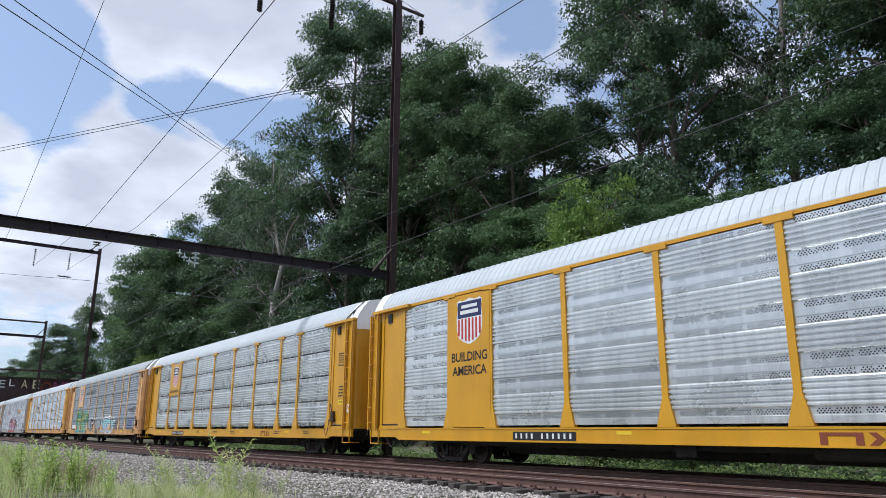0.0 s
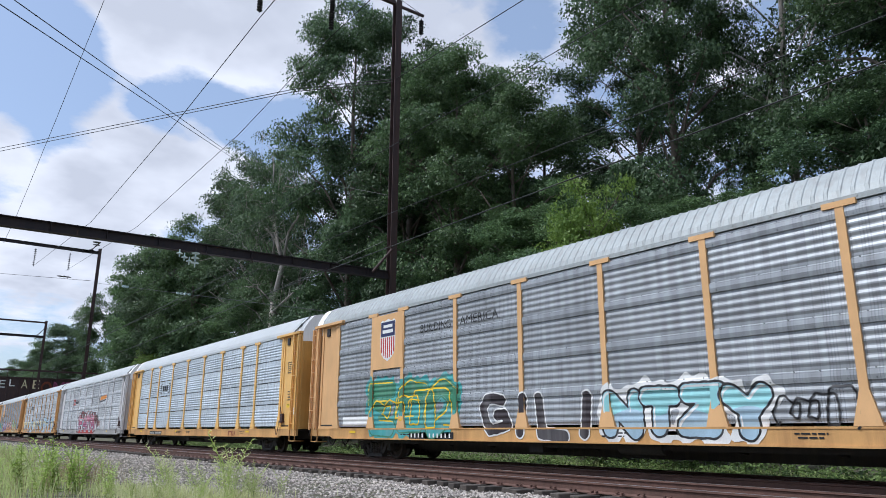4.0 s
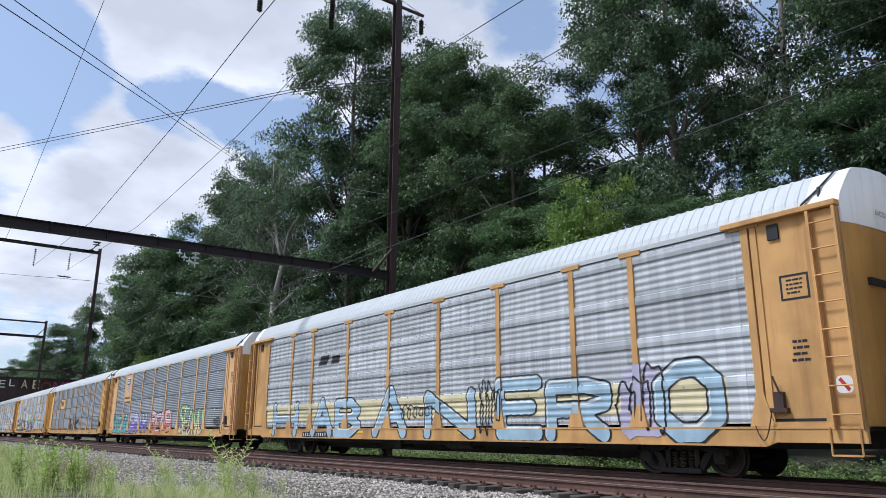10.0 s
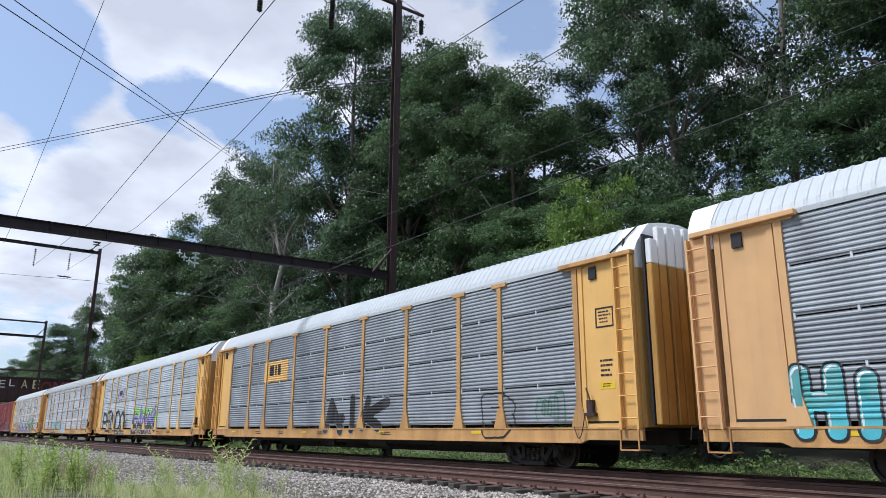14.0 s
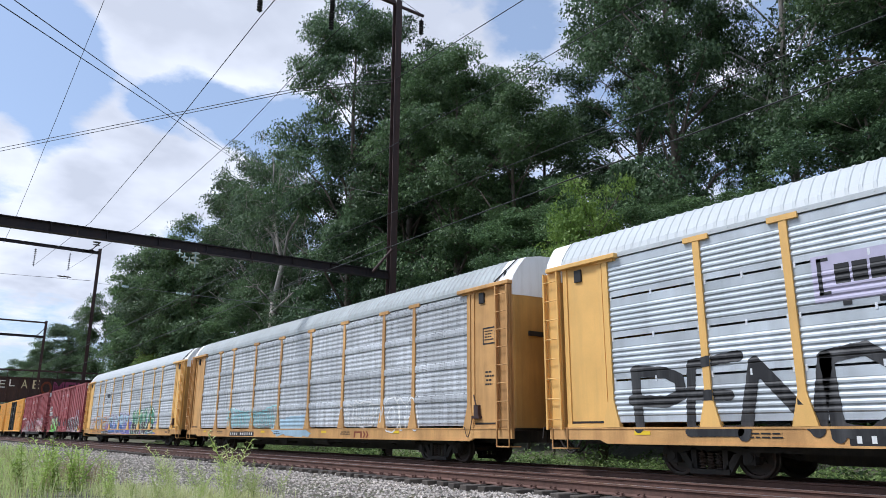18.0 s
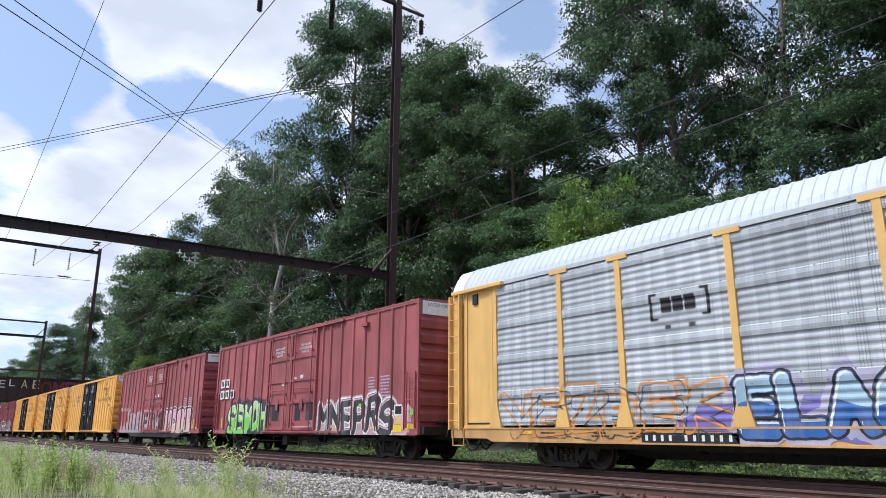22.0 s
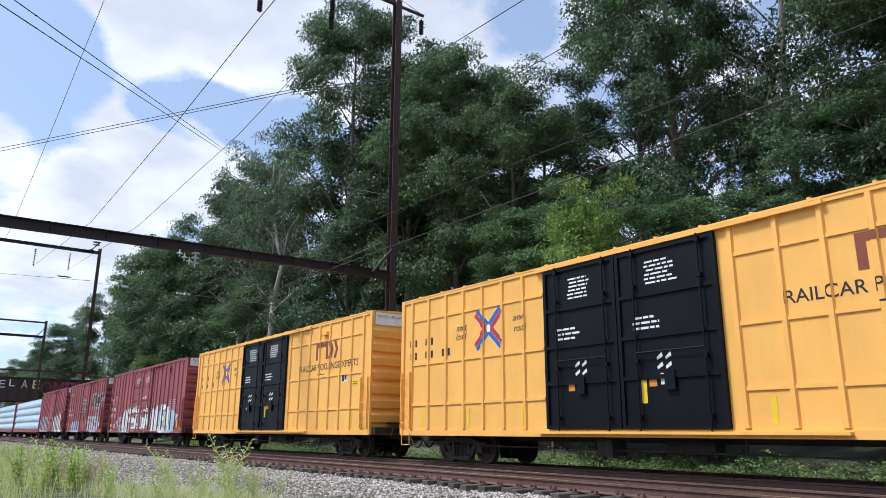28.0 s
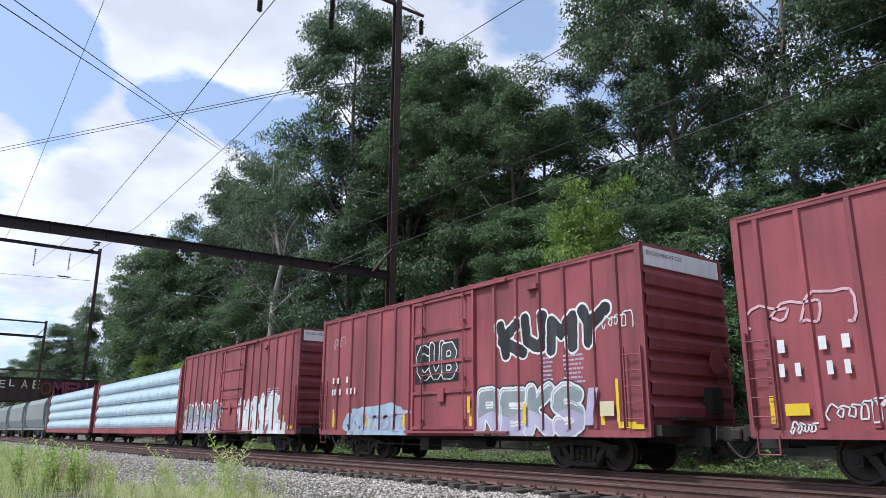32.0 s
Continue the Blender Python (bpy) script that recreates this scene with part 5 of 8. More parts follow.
def autorack(y, label, style, panel, post, roof, side, sill, end, shift=0.0):
    """Builds one enclosed two-storey car carrier whose middle stands at y."""
    car = thing("autorack", label, "railroad car", "autoracks of the train", pose(TRAIN_X, y, 0))
    rail = post if style == "plates" else roof
    TRAIN.append((car, y))
    part("underframe", shared("rack_frame", frame_mesh), None, car, "black fish-belly underframe")
    part("roof", shared(("roof", roof), lambda: roof_mesh(MAT[roof], RACK_BODY - 1.1)), None, car)
    for s in (0, 180):
        p = part("side_sill", shared(("sill", sill), lambda: sill_mesh(MAT[sill])), None, car)
        p.matrix_basis = pose(0, 0, 0, 0, 0, s)
        p = part("top_rail", shared(("top_rail", rail), lambda: top_rail_mesh(MAT[rail])), None, car)
        p.matrix_basis = pose(0, 0, 0, 0, 0, s)
        for u in RACK_POSTS:
            p = part("post", shared(("post", post), lambda: post_mesh(MAT[post])), None, car)
            p.matrix_basis = pose(0, 0, 0, 0, 0, s) @ pose(0, RACK_L / 2 - u, 0)
        for a, b in zip(RACK_POSTS, RACK_POSTS[1:]):
            w = round(b - a, 3)
            for r in range(4):
                k = (style, w, panel)
                p = part("panel", shared(("panel",) + k, lambda: panel_mesh(style, w, MAT[panel])), None, car)
                p.matrix_basis = pose(0, 0, 0, 0, 0, s) @ pose(-PANEL_X, RACK_L / 2 - b, PANEL_Z0 + r * PANEL_H)
                if s == 0:
                    extra = {"bands": (("perforation", hole_mesh),), "plates": (("perforation", lambda w: hole_mesh(w, 0.172)),), "wide": (("bolts", bolt_mesh),)}
                    for nm, make in extra.get(style, ()):
                        part(nm, shared((nm, style, w), lambda: make(w)), None, p)
                    if r and style in ("bands", "strips", "seams"):
                        for q in (0.115, w / 2, w - 0.115):
                            part("clip", shared("clip", clip_mesh), None, p).matrix_basis = pose(0, q, 0)
        # both ends: smooth plate, ladder, doors and cap
        m = pose(0, 0, 0, 0, 0, s)
        hb = RACK_BODY / 2
        # (plate from, to), (ladder from, to), header from, to
        rear = ((RACK_L / 2 - 1.24, hb - 0.60), (hb - 0.52, hb), (RACK_L / 2 - 1.75, hb - 0.1))
        front = ((-hb + 0.52, RACK_L / 2 - 24.71), (-hb, -hb + 0.52), (-hb - 0.02, RACK_L / 2 - 24.15))
        for k, ((y0, y1), (l0, l1), (h0, h1)) in enumerate((rear, front)):
            plate = part("end_side_plate", shared(("esp", side, k), lambda: end_side_mesh(MAT[side], y0, y1)), None, car)
            plate.matrix_basis = m
            m0, m1 = y0 + 0.13, y1 - 0.13
            for j, strip in enumerate(((y0, y1, 1.0, 1.08, 1.60), (y0, y0 + 0.13, 1.08, 4.86, 1.585), (y1 - 0.13, y1, 1.08, 4.86, 1.585))):
                part("edge_strip", shared(("strip", side, k, j), lambda: plate_strip(MAT[side], *strip)), None, plate)
            part("gap_under_door", shared(("sillgap", k), lambda: plate_strip(MAT["ink"], m0, m1, 1.09, 1.14, 1.562)), None, plate)
            part("latch", shared("latch", latch_mesh), None, plate).matrix_basis = pose(0, (y0 + y1) / 2 + 0.12, 0)
            part("header_beam", shared(("hdr", post, k), lambda: header_mesh(MAT[post], h0, h1)), None, car).matrix_basis = m
            pan = part("ladder_panel", shared(("lpan", side, k), lambda: ladder_panel_mesh(MAT[side], l0, l1)), None, car)
            pan.matrix_basis = m
            for a in (l0, l1 - 0.05):
                part("flange", shared(("flange", side), lambda: plate_strip(MAT[side], 0, 0.05, 0.98, 4.84, 1.645)), None, pan).matrix_basis = pose(0, a, 0)
            lm = shared(("rack_ladder", side), lambda: ladder_mesh(0.47, 0.95, 4.84, 8, MAT[side]))
            part("ladder", lm, None, pan).matrix_basis = pose(-1.70, l0 + 0.025, 0)
        part("door_lock", shared(("lock", side), lambda: door_lock_mesh(MAT["steel_rust"])), None, car, "rusty lever with a chain").matrix_basis = m @ pose(0, -hb + 1.45, 0)
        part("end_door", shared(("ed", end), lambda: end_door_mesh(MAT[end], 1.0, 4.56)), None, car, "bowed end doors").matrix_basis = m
        part("end_cap", shared(("ec", roof), lambda: end_cap_mesh(MAT["cap_white"])), None, car, "white end cap of the roof").matrix_basis = m
    for e in (-1, 1):
        bm = bmesh.new()
        yc = e * (RACK_BODY / 2 - 0.35)
        box(bm, -1.64, -1.2, yc - 0.25, yc + 0.25, 0.50, 0.53)
        for d in (-0.25, 0.25):
            rod(bm, (-1.62, yc + d, 0.51), (-1.62, yc + d, 0.98), 0.018, 6)
        part("step", bm, MAT[sill], car)
    for e in (-1, 1):
        truck(car, e * 9.5, 0.42)
    couplers(car, RACK_BODY / 2 + 0.68)
    return car, panel_relief(style, shift)


def shield(u0, u1, z0, z1):
    """A badge outline with a notched top and a pointed foot, as three layers: edge, field and stripes."""
    pts = [(0.0, 0.93), (0.10, 0.98), (0.25, 0.95), (0.38, 0.97), (0.5, 1.0), (0.62, 0.97), (0.75, 0.95), (0.90, 0.98), (1.0, 0.93), (0.96, 0.80), (1.0, 0.60),
           (0.99, 0.35), (0.92, 0.17), (0.75, 0.07), (0.5, 0.0), (0.25, 0.07), (0.08, 0.17), (0.01, 0.35), (0.0, 0.60), (0.04, 0.80)]
    w, h = u1 - u0, z1 - z0
    v = [(u0 + w / 2, z0 + h / 2)] + [(u0 + a * w, z0 + b * h) for a, b in pts]
    n = len(pts)
    return v, [(0, i, i % n + 1) for i in range(1, n + 1)]


def badge(car, relief, u0, u1, z0, z1, plate=None, plate_box=None):
    if plate_box:
        decal(car, relief, rects(plate_box), MAT[plate], 0.012, "badge_plate")
    w, h = u1 - u0, z1 - z0
    flat = Relief(relief.half, relief.length, POST_X + 0.012 if plate_box or relief.post_x else relief.plate, [])
    decal(car, flat, shield(u0, u1, z0, z1), MAT["white"], 0.004, "badge", "red, white and blue shield badge")
    decal(car, flat, shield(u0 + 0.04 * w, u1 - 0.04 * w, z0 + 0.03 * h, z1 - 0.03 * h), MAT["white"], 0.006, "badge")
    decal(car, flat, rects((u0 + 0.04 * w, u1 - 0.04 * w, z0 + 0.58 * h, z0 + 0.93 * h)), MAT["navy"], 0.008, "badge_top")
    st = []
    for i in range(7):
        a = u0 + w * (0.06 + 0.135 * i)
        drop = 0.05 + 0.55 * abs((i - 3) / 3.3) ** 2.2 * 0.3
        st.append((a, a + 0.07 * w, z0 + (drop + 0.02) * h, z0 + 0.56 * h))
    decal(car, flat, rects(*st), MAT["red"], 0.008, "badge_stripe")
    decal(car, flat, rects((u0 + 0.2 * w, u1 - 0.2 * w, z0 + 0.79 * h, z0 + 0.86 * h), (u0 + 0.15 * w, u1 - 0.15 * w, z0 + 0.66 * h, z0 + 0.74 * h)), MAT["white"], 0.010, "badge_bar")


# ---- boxcars ----
def box_end_mesh(mat, L, z0, z1, half=1.55):
    bm = bmesh.new()
    prof, n = [], 7
    zz = z0 + 0.35
    h = (z1 - 0.5 - zz) / n
    prof.append((0.0, z0))
    for i in range(n):
        prof += [(0.0, zz + 0.02 * h), (0.10, zz + 0.12 * h), (0.13, zz + 0.6 * h), (0.0, zz + 0.9 * h)]
        zz += h
    prof.append((0.0, z1 - 0.05))
    a = [bm.verts.new((-half, L / 2 - 0.02 + d, z)) for d, z in prof]
    b = [bm.verts.new((half, L / 2 - 0.02 + d, z)) for d, z in prof]
    for i in range(len(prof) - 1):
        bm.faces.new((a[i], b[i], b[i + 1], a[i + 1]))
    for s in (-1, 1):
        box(bm, s * half - 0.05, s * half + 0.05, L / 2 - 0.12, L / 2 + 0.03, z0, z1)
    return to_mesh("end_wall", bm, mat)


def box_roof_mesh(mat, L, z1, half=1.6):
    bm = bmesh.new()
    extrude_poly(bm, [(-half, z1 - 0.03), (-half, z1 + 0.01), (0, z1 + 0.09), (half, z1 + 0.01), (half, z1 - 0.03)], 1, -L / 2, L / 2)
    y = -L / 2 + 0.4
    while y < L / 2:
        extrude_poly(bm, [(-half, z1 + 0.01), (-half, z1 + 0.05), (0, z1 + 0.13), (half, z1 + 0.05), (half, z1 + 0.01)], 1, y, y + 0.07)
        y += 1.15
    return to_mesh("roof", bm, mat)


def boxcar(y, L, pitch, label, paint, door, ribs, doors, belts=(), z0=0.80, z1=5.08, ztop_white=True, group="", door_z=None, ext=0.18):
    """A boxcar whose body of length L stands with its middle at y; ribs and doors are given along u from the rear corner."""
    h0, half, X = L / 2, L / 2 + ext, 1.55
    car = thing("boxcar", label, "railroad car", group, pose(TRAIN_X, y, 0))
    TRAIN.append((car, y))
    key = (paint, L, z0, z1)

    def side_mesh():
        bm = bmesh.new()
        box(bm, -X, -X + 0.06, -half, half, z0 + 0.12, z1 - 0.02)
        return to_mesh("side_wall", bm, MAT[paint])

    def chord_mesh(out, za, zb):
        bm = bmesh.new()
        box(bm, -X - out, -X - 0.003, -half, half, za, zb)
        return to_mesh("side_sill", bm, MAT[paint])
    for s in (0, 180):
        wall = part("side_wall", shared(("side",) + key, side_mesh), None, car)
        wall.matrix_basis = pose(0, 0, 0, 0, 0, s)
        part("side_sill", shared(("chord", 0) + key, lambda: chord_mesh(0.035, z0 - 0.02, z0 + 0.14)), None, wall)
        part("top_chord", shared(("chord", 1) + key, lambda: chord_mesh(0.04, z1 - 0.11, z1 + 0.015)), None, wall)

        def rib_mesh():
            bm = bmesh.new()
            v = [(-X - 0.055, -0.045), (-X - 0.055, 0.045), (-X, 0.075), (-X, -0.075)]
            extrude_poly(bm, v, 2, z0 + 0.17, z1 - 0.12)
            return to_mesh("rib", bm, MAT[paint])
        for u in ribs:
            p = part("rib", shared(("rib",) + key, rib_mesh), None, car)
            p.matrix_basis = pose(0, 0, 0, 0, 0, s) @ pose(0, h0 - u, 0)
        for a, b, zz in belts:
            bm = bmesh.new()
            box(bm, -X - 0.03, -X + 0.01, h0 - b, h0 - a, zz - 0.04, zz + 0.04)
            p = part("belt_rail", bm, MAT[paint], car)
            p.matrix_basis = pose(0, 0, 0, 0, 0, s)
        dz0, dz1 = door_z or (z0 + 0.16, z1 - 0.16)
        for a, b in doors:
            bm = bmesh.new()
            w = b - a
            box(bm, -X - 0.05, -X + 0.01, h0 - b, h0 - a, dz0, dz1)
            d = part("door", bm, MAT[door], car, "plug door with locking rods")
            d.matrix_basis = pose(0, 0, 0, 0, 0, s)
            fr = 0.09

            def stile():
                bm = bmesh.new()
                box(bm, -X - 0.10, -X - 0.05, 0, fr, dz0, dz1)
                return to_mesh("door_stile", bm, MAT[door])

            def rail():
                bm = bmesh.new()
                box(bm, -X - 0.095, -X - 0.05, fr, w - fr, 0, fr)
                return to_mesh("door_rail", bm, MAT[door])
            for e in (h0 - b, h0 - a - fr):
                part("door_stile", shared(("stile", door, dz0, dz1), stile), None, d).matrix_basis = pose(0, e, 0)
            for k in (0.0, 0.27, 0.50, 0.74, 1.0):
                part("door_rail", shared(("rail", door, round(w, 3)), rail), None, d).matrix_basis = pose(0, h0 - b, dz0 + (dz1 - dz0 - fr) * k)
            bm = bmesh.new()
            for k in (0.14, 0.80):
                yy = h0 - b + w * k
                rod(bm, (-X - 0.14, yy, dz0 - 0.05), (-X - 0.14, yy, dz1 + 0.03), 0.022, 8)
                for zz in (dz0 + 0.2, dz0 + 1.4, dz1 - 0.9, dz1 - 0.15):
                    box(bm, -X - 0.17, -X - 0.09, yy - 0.05, yy + 0.05, zz, zz + 0.09)
            part("locking_rod", bm, MAT[door], d)
            bm = bmesh.new()
            rod(bm, (-X - 0.15, h0 - b + w * 0.14, dz0 + 1.62), (-X - 0.15, h0 - b + w * 0.80, dz0 + 1.62), 0.02, 6)
            box(bm, -X - 0.13, -X - 0.09, h0 - b + w * 0.44, h0 - b + w * 0.54, dz0 + 0.80, dz0 + 1.2)
            part("lock_handle", bm, MAT[door], d)
        if doors:
            a, b = doors[0][0], doors[-1][1]
            for out, za, zb in ((0.16, z0 + 0.05, z0 + 0.11), (0.12, dz1 + 0.02, dz1 + 0.10)):
                bm = bmesh.new()
                box(bm, -X - out, -X - 0.02, h0 - b - (b - a) * 0.45, h0 - a + 0.3, za, zb)
                p = part("door_track", bm, MAT[paint], car)
                p.matrix_basis = pose(0, 0, 0, 0, 0, s)
        lm = shared(("box_ladder", paint), lambda: ladder_mesh(0.48, 1.0, 2.75, 5, MAT[paint], 0.025, 0.03))
        for yy in (half - 0.56, -half + 0.08):
            p = part("ladder", lm, None, car)
            p.matrix_basis = pose(0, 0, 0, 0, 0, s) @ pose(-X - 0.10, yy, 0)
        em = shared(("end",) + key, lambda: box_end_mesh(MAT[paint], 2 * half, z0, z1))
        p = part("end_wall", em, None, car, "corrugated end wall")
        p.matrix_basis = pose(0, 0, 0, 0, 0, s)
        bm = bmesh.new()
        for k in (0.1, 0.55):
            rod(bm, (-1.45 + k, half + 0.14, 1.0), (-1.45 + k, half + 0.14, 2.5), 0.015, 6)
        for k in range(4):
            rod(bm, (-1.35, half + 0.14, 1.15 + 0.38 * k), (-0.9, half + 0.14, 1.15 + 0.38 * k), 0.012, 6)
        rod(bm, (-1.5, half + 0.14, 2.75), (1.4, half + 0.14, 2.75), 0.014, 6)
        p = part("end_ladder", bm, MAT[paint], car)
        p.matrix_basis = pose(0, 0, 0, 0, 0, s)
        bm = bmesh.new()
        for d in (0, 0.42):
            rod(bm, (-X - 0.05, half - 0.1 - d, z0 + 0.05), (-X - 0.05, half - 0.1 - d, z0 - 0.30), 0.014, 6)
        rod(bm, (-X - 0.05, half - 0.1, z0 - 0.30), (-X - 0.05, half - 0.52, z0 - 0.30), 0.014, 6)
        p = part("stirrup_step", bm, MAT[paint], car)
        p.matrix_basis = pose(0, 0, 0, 0, 0, s)
        if ztop_white:
            bm = bmesh.new()
            box(bm, -1.45, 1.45, half + 0.0, half + 0.03, z1 - 0.48, z1 - 0.04)
            p = part("height_panel", bm, MAT["cap_white"], car, "white painted strip under the roof")
            p.matrix_basis = pose(0, 0, 0, 0, 0, s)
    part("roof", shared(("broof", paint, L, z1), lambda: box_roof_mesh(MAT[paint], 2 * half + 0.06, z1)), None, car)

    def under():
        bm = bmesh.new()
        box(bm, -1.5, 1.5, -half + 0.02, half - 0.02, z0 + 0.10, z0 + 0.22)
        box(bm, -0.3, 0.3, -pitch / 2 + 0.9, pitch / 2 - 0.9, z0 - 0.15, z0 + 0.12)
        k = -half + 3.6
        while k < half - 3.4:
            box(bm, -1.45, 1.45, k - 0.05, k + 0.05, z0 - 0.05, z0 + 0.12)
            k += 1.9
        rod(bm, (-0.9, -1.6, 0.62), (-0.9, -0.5, 0.62), 0.2, 14)
        box(bm, -1.3, -0.8, 0.9, 1.35, 0.35, 0.72)
        rod(bm, (-1.2, -half + 3.6, 0.45), (-1.2, half - 3.6, 0.52), 0.02, 6)
        for e in (-1, 1):
            rod(bm, (-1.25, e * 2.4, 0.45), (-1.25, e * 2.4, 0.8), 0.03, 6)
        return to_mesh("underframe", bm, MAT["under"])
    part("underframe", shared(("under", L, z0), under), None, car)
    for e in (-1, 1):
        bm = bmesh.new()
        box(bm, -1.48, 1.48, *sorted((e * half, e * (half + 0.22))), z0 + 0.02, z0 + 0.24)
        box(bm, -0.33, 0.33, *sorted((e * half, e * (half + 0.6))), z0 - 0.2, z0 + 0.2)
        box(bm, -0.9, 0.1, *sorted((e * (half + 0.05), e * (half + 0.4))), z0 + 0.35, z0 + 0.41)
        box(bm, 0.35, 0.75, *sorted((e * (half + 0.04), e * (half + 0.3))), z0 + 0.5, z0 + 1.1)
        part("end_sill", bm, MAT["under"], car, "dark end sill with brake gear")
    bm = bmesh.new()
    lathe(bm, [(0.28, 0), (0.30, 0.015), (0.28, 0.03)], (0, 0, 0), 20)
    rod(bm, (0, 0, -0.2), (0, 0, 0.05), 0.03, 8)
    wheel = part("brake_wheel", bm, MAT[paint], car)
    wheel.matrix_basis = pose(0.75, -half - 0.22, 2.5, 90)
    for e in (-1, 1):
        truck(car, e * (half - 2.45), 0.457)
    couplers(car, pitch / 2)
    return car, Relief(1.6, L, X, [(z0 - 0.2, 0.0), (z0 + 0.14, 0.0), (z1, 0.0)], [((a + b) / 2, (b - a) / 2, X + 0.052) for a, b in doors] + [(u, 0.05) for u in ribs], X + 0.056, None, (z0 + 0.14, X + 0.036), (z0 - 0.018, z0 - 0.018, 3.9))


# ---- the train, from its head to its tail ----
RACKS = [
    (7.6, "bright galvanised autorack with new yellow posts and a shield badge", "plates", "panel_bright", "yellow_new", "roof_white", "yellow_new", "yellow_new", "yellow_new_end"),
    (36.0, "grey galvanised autorack with yellow posts and yellow end doors", "bands", "panel_bright", "yellow_new", "roof_white", "yellow_new", "yellow_new", "yellow_new_end"),
    (64.2, "weathered dark grey autorack with teal graffiti along its sill", "wide", "panel_dark", "yellow_pale", "roof_worn", "yellow_pale", "yellow_worn", "yellow_end"),
    (92.4, "blue-grey autorack with yellow posts and dark panel seams", "strips", "panel_blue", "yellow", "roof_white", "yellow", "yellow_worn", "yellow_end"),
    (121.0, "silver autorack with white posts and a large red graffiti piece", "wide", "panel_silver", "white_post", "roof_white", "white_post", "sill_grey", "white_post"),
    (149.7, "faded silver autorack with long pale blue graffiti letters", "wide", "panel_silver", "yellow_worn", "roof_white", "yellow_worn", "yellow_worn", "yellow_end"),
    (178.0, "dark grey autorack with a badge and four graffiti pieces", "seams", "panel_slate", "yellow_pale", "roof_white", "yellow_pale", "yellow_worn", "yellow_end"),
    (206.55, "dark grey autorack with faded yellow posts and black scrawls", "seams", "panel_slate", "yellow_worn", "roof_white", "yellow", "yellow_worn", "yellow_end"),
    (235.1, "grey autorack with black and purple graffiti on its lower panels", "strips", "panel_grey", "yellow", "roof_white", "yellow", "yellow_worn", "yellow_end"),
    (263.3, "silver autorack with white spray scrawls and rusty yellow sill", "wide", "panel_silver", "yellow_worn", "roof_worn", "yellow_worn", "yellow_worn", "yellow_end"),
    (291.5, "silver autorack with blue and green graffiti along its side", "wide", "panel_silver", "yellow", "roof_white", "yellow", "yellow_worn", "yellow_end"),
]
SHIFTS = (0.1, 0.18, 0.15, 0, 0, 0.68, 0.45, 0.48, 0.63, 0.4, 0.22)
CARS = [autorack(r[0] + 0.6 - d, *r[1:], d) for r, d in zip(RACKS, SHIFTS)]

car = CARS[7][0]
end = RACK_BODY / 2
# black sheet added behind the leaves as the shade in their gaps
bm = bmesh.new()
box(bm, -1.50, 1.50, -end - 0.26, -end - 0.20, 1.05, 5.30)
part("door_backing", bm, MAT["ink"], car, "black sheet standing in for the shade between the folded leaves")
for k in range(9):
    x = -1.46 + 0.325 * k
    lift = 5.62 - 0.035 * abs(k - 4) - (0.30 if k in (0, 8) else 0)
    bm = bmesh.new()
    box(bm, x, x + 0.26, -end - 0.42 + 0.02 * (k % 2), -end - 0.26, 1.05, 4.60)
    soften(bm, 0.02)
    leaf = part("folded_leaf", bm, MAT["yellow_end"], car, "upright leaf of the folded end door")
    bm = bmesh.new()
    box(bm, x, x + 0.26, -end - 0.42 + 0.02 * (k % 2), -end - 0.26, 4.605, lift)
    soften(bm, 0.02)
    part("leaf_top", bm, MAT["cap_white"], leaf, "white upper end of the leaf")

TBOX_RIBS = (0.45, 1.28, 2.2, 3.1, 3.9, 4.87, 5.8, 11.69, 12.34, 13.19, 14.08, 14.94, 15.85, 16.74, 17.5)
YBOX_RIBS = (0.39, 1.29, 2.2, 3.06, 3.94, 4.8, 5.65, 11.8, 12.76, 13.62, 14.48, 15.34, 16.2, 17.06, 17.92)
AOK_RIBS = (1.05, 2.03, 3.05, 4.05, 4.98, 5.85, 10.1, 11.0, 11.88, 12.77, 13.67, 14.45)
YBELTS = tuple((a, b, z) for z in (1.71, 4.36, 2.96) for a, b in ((0.39, 6.4), (11.8, 17.92)))
BOXES = [
    (316.35, 18.3, 20.65, "maroon boxcar with double plug doors and green graffiti", "maroon", "maroon", TBOX_RIBS, ((6.6, 8.92), (8.95, 11.3))),
    (337.0, 18.3, 20.65, "maroon boxcar with white and orange graffiti along the bottom", "maroon", "maroon", TBOX_RIBS, ((6.6, 8.92), (8.95, 11.3))),
    (357.6, 18.3, 20.65, "yellow boxcar with black double plug doors", "yellow_box", "black_door", YBOX_RIBS, ((6.5, 8.85), (8.88, 11.48)), YBELTS),
    (378.25, 18.3, 20.65, "yellow boxcar with black double plug doors", "yellow_box", "black_door", YBOX_RIBS, ((6.5, 8.85), (8.88, 11.48)), YBELTS),
    (398.9, 18.3, 20.65, "yellow boxcar with black double plug doors", "yellow_box", "black_door", YBOX_RIBS, ((6.5, 8.85), (8.88, 11.48)), YBELTS),
    (419.5, 18.3, 20.65, "dark maroon boxcar with large white graffiti letters", "maroon_dark", "maroon_dark", TBOX_RIBS, ((6.6, 8.92), (8.95, 11.3))),
    (438.7, 15.0, 17.4, "dark red boxcar with black and white graffiti", "maroon_dark", "maroon_dark", AOK_RIBS, ((6.1, 9.25),)),
    (456.2, 15.0, 17.4, "dark red boxcar with white graffiti along the bottom", "maroon_dark", "maroon_dark", AOK_RIBS, ((6.1, 9.25),)),
]
BOXCARS = [boxcar(*b, group="boxcars of the train", ext=0.03 if b[6] is TBOX_RIBS else 0.18) for b in BOXES]
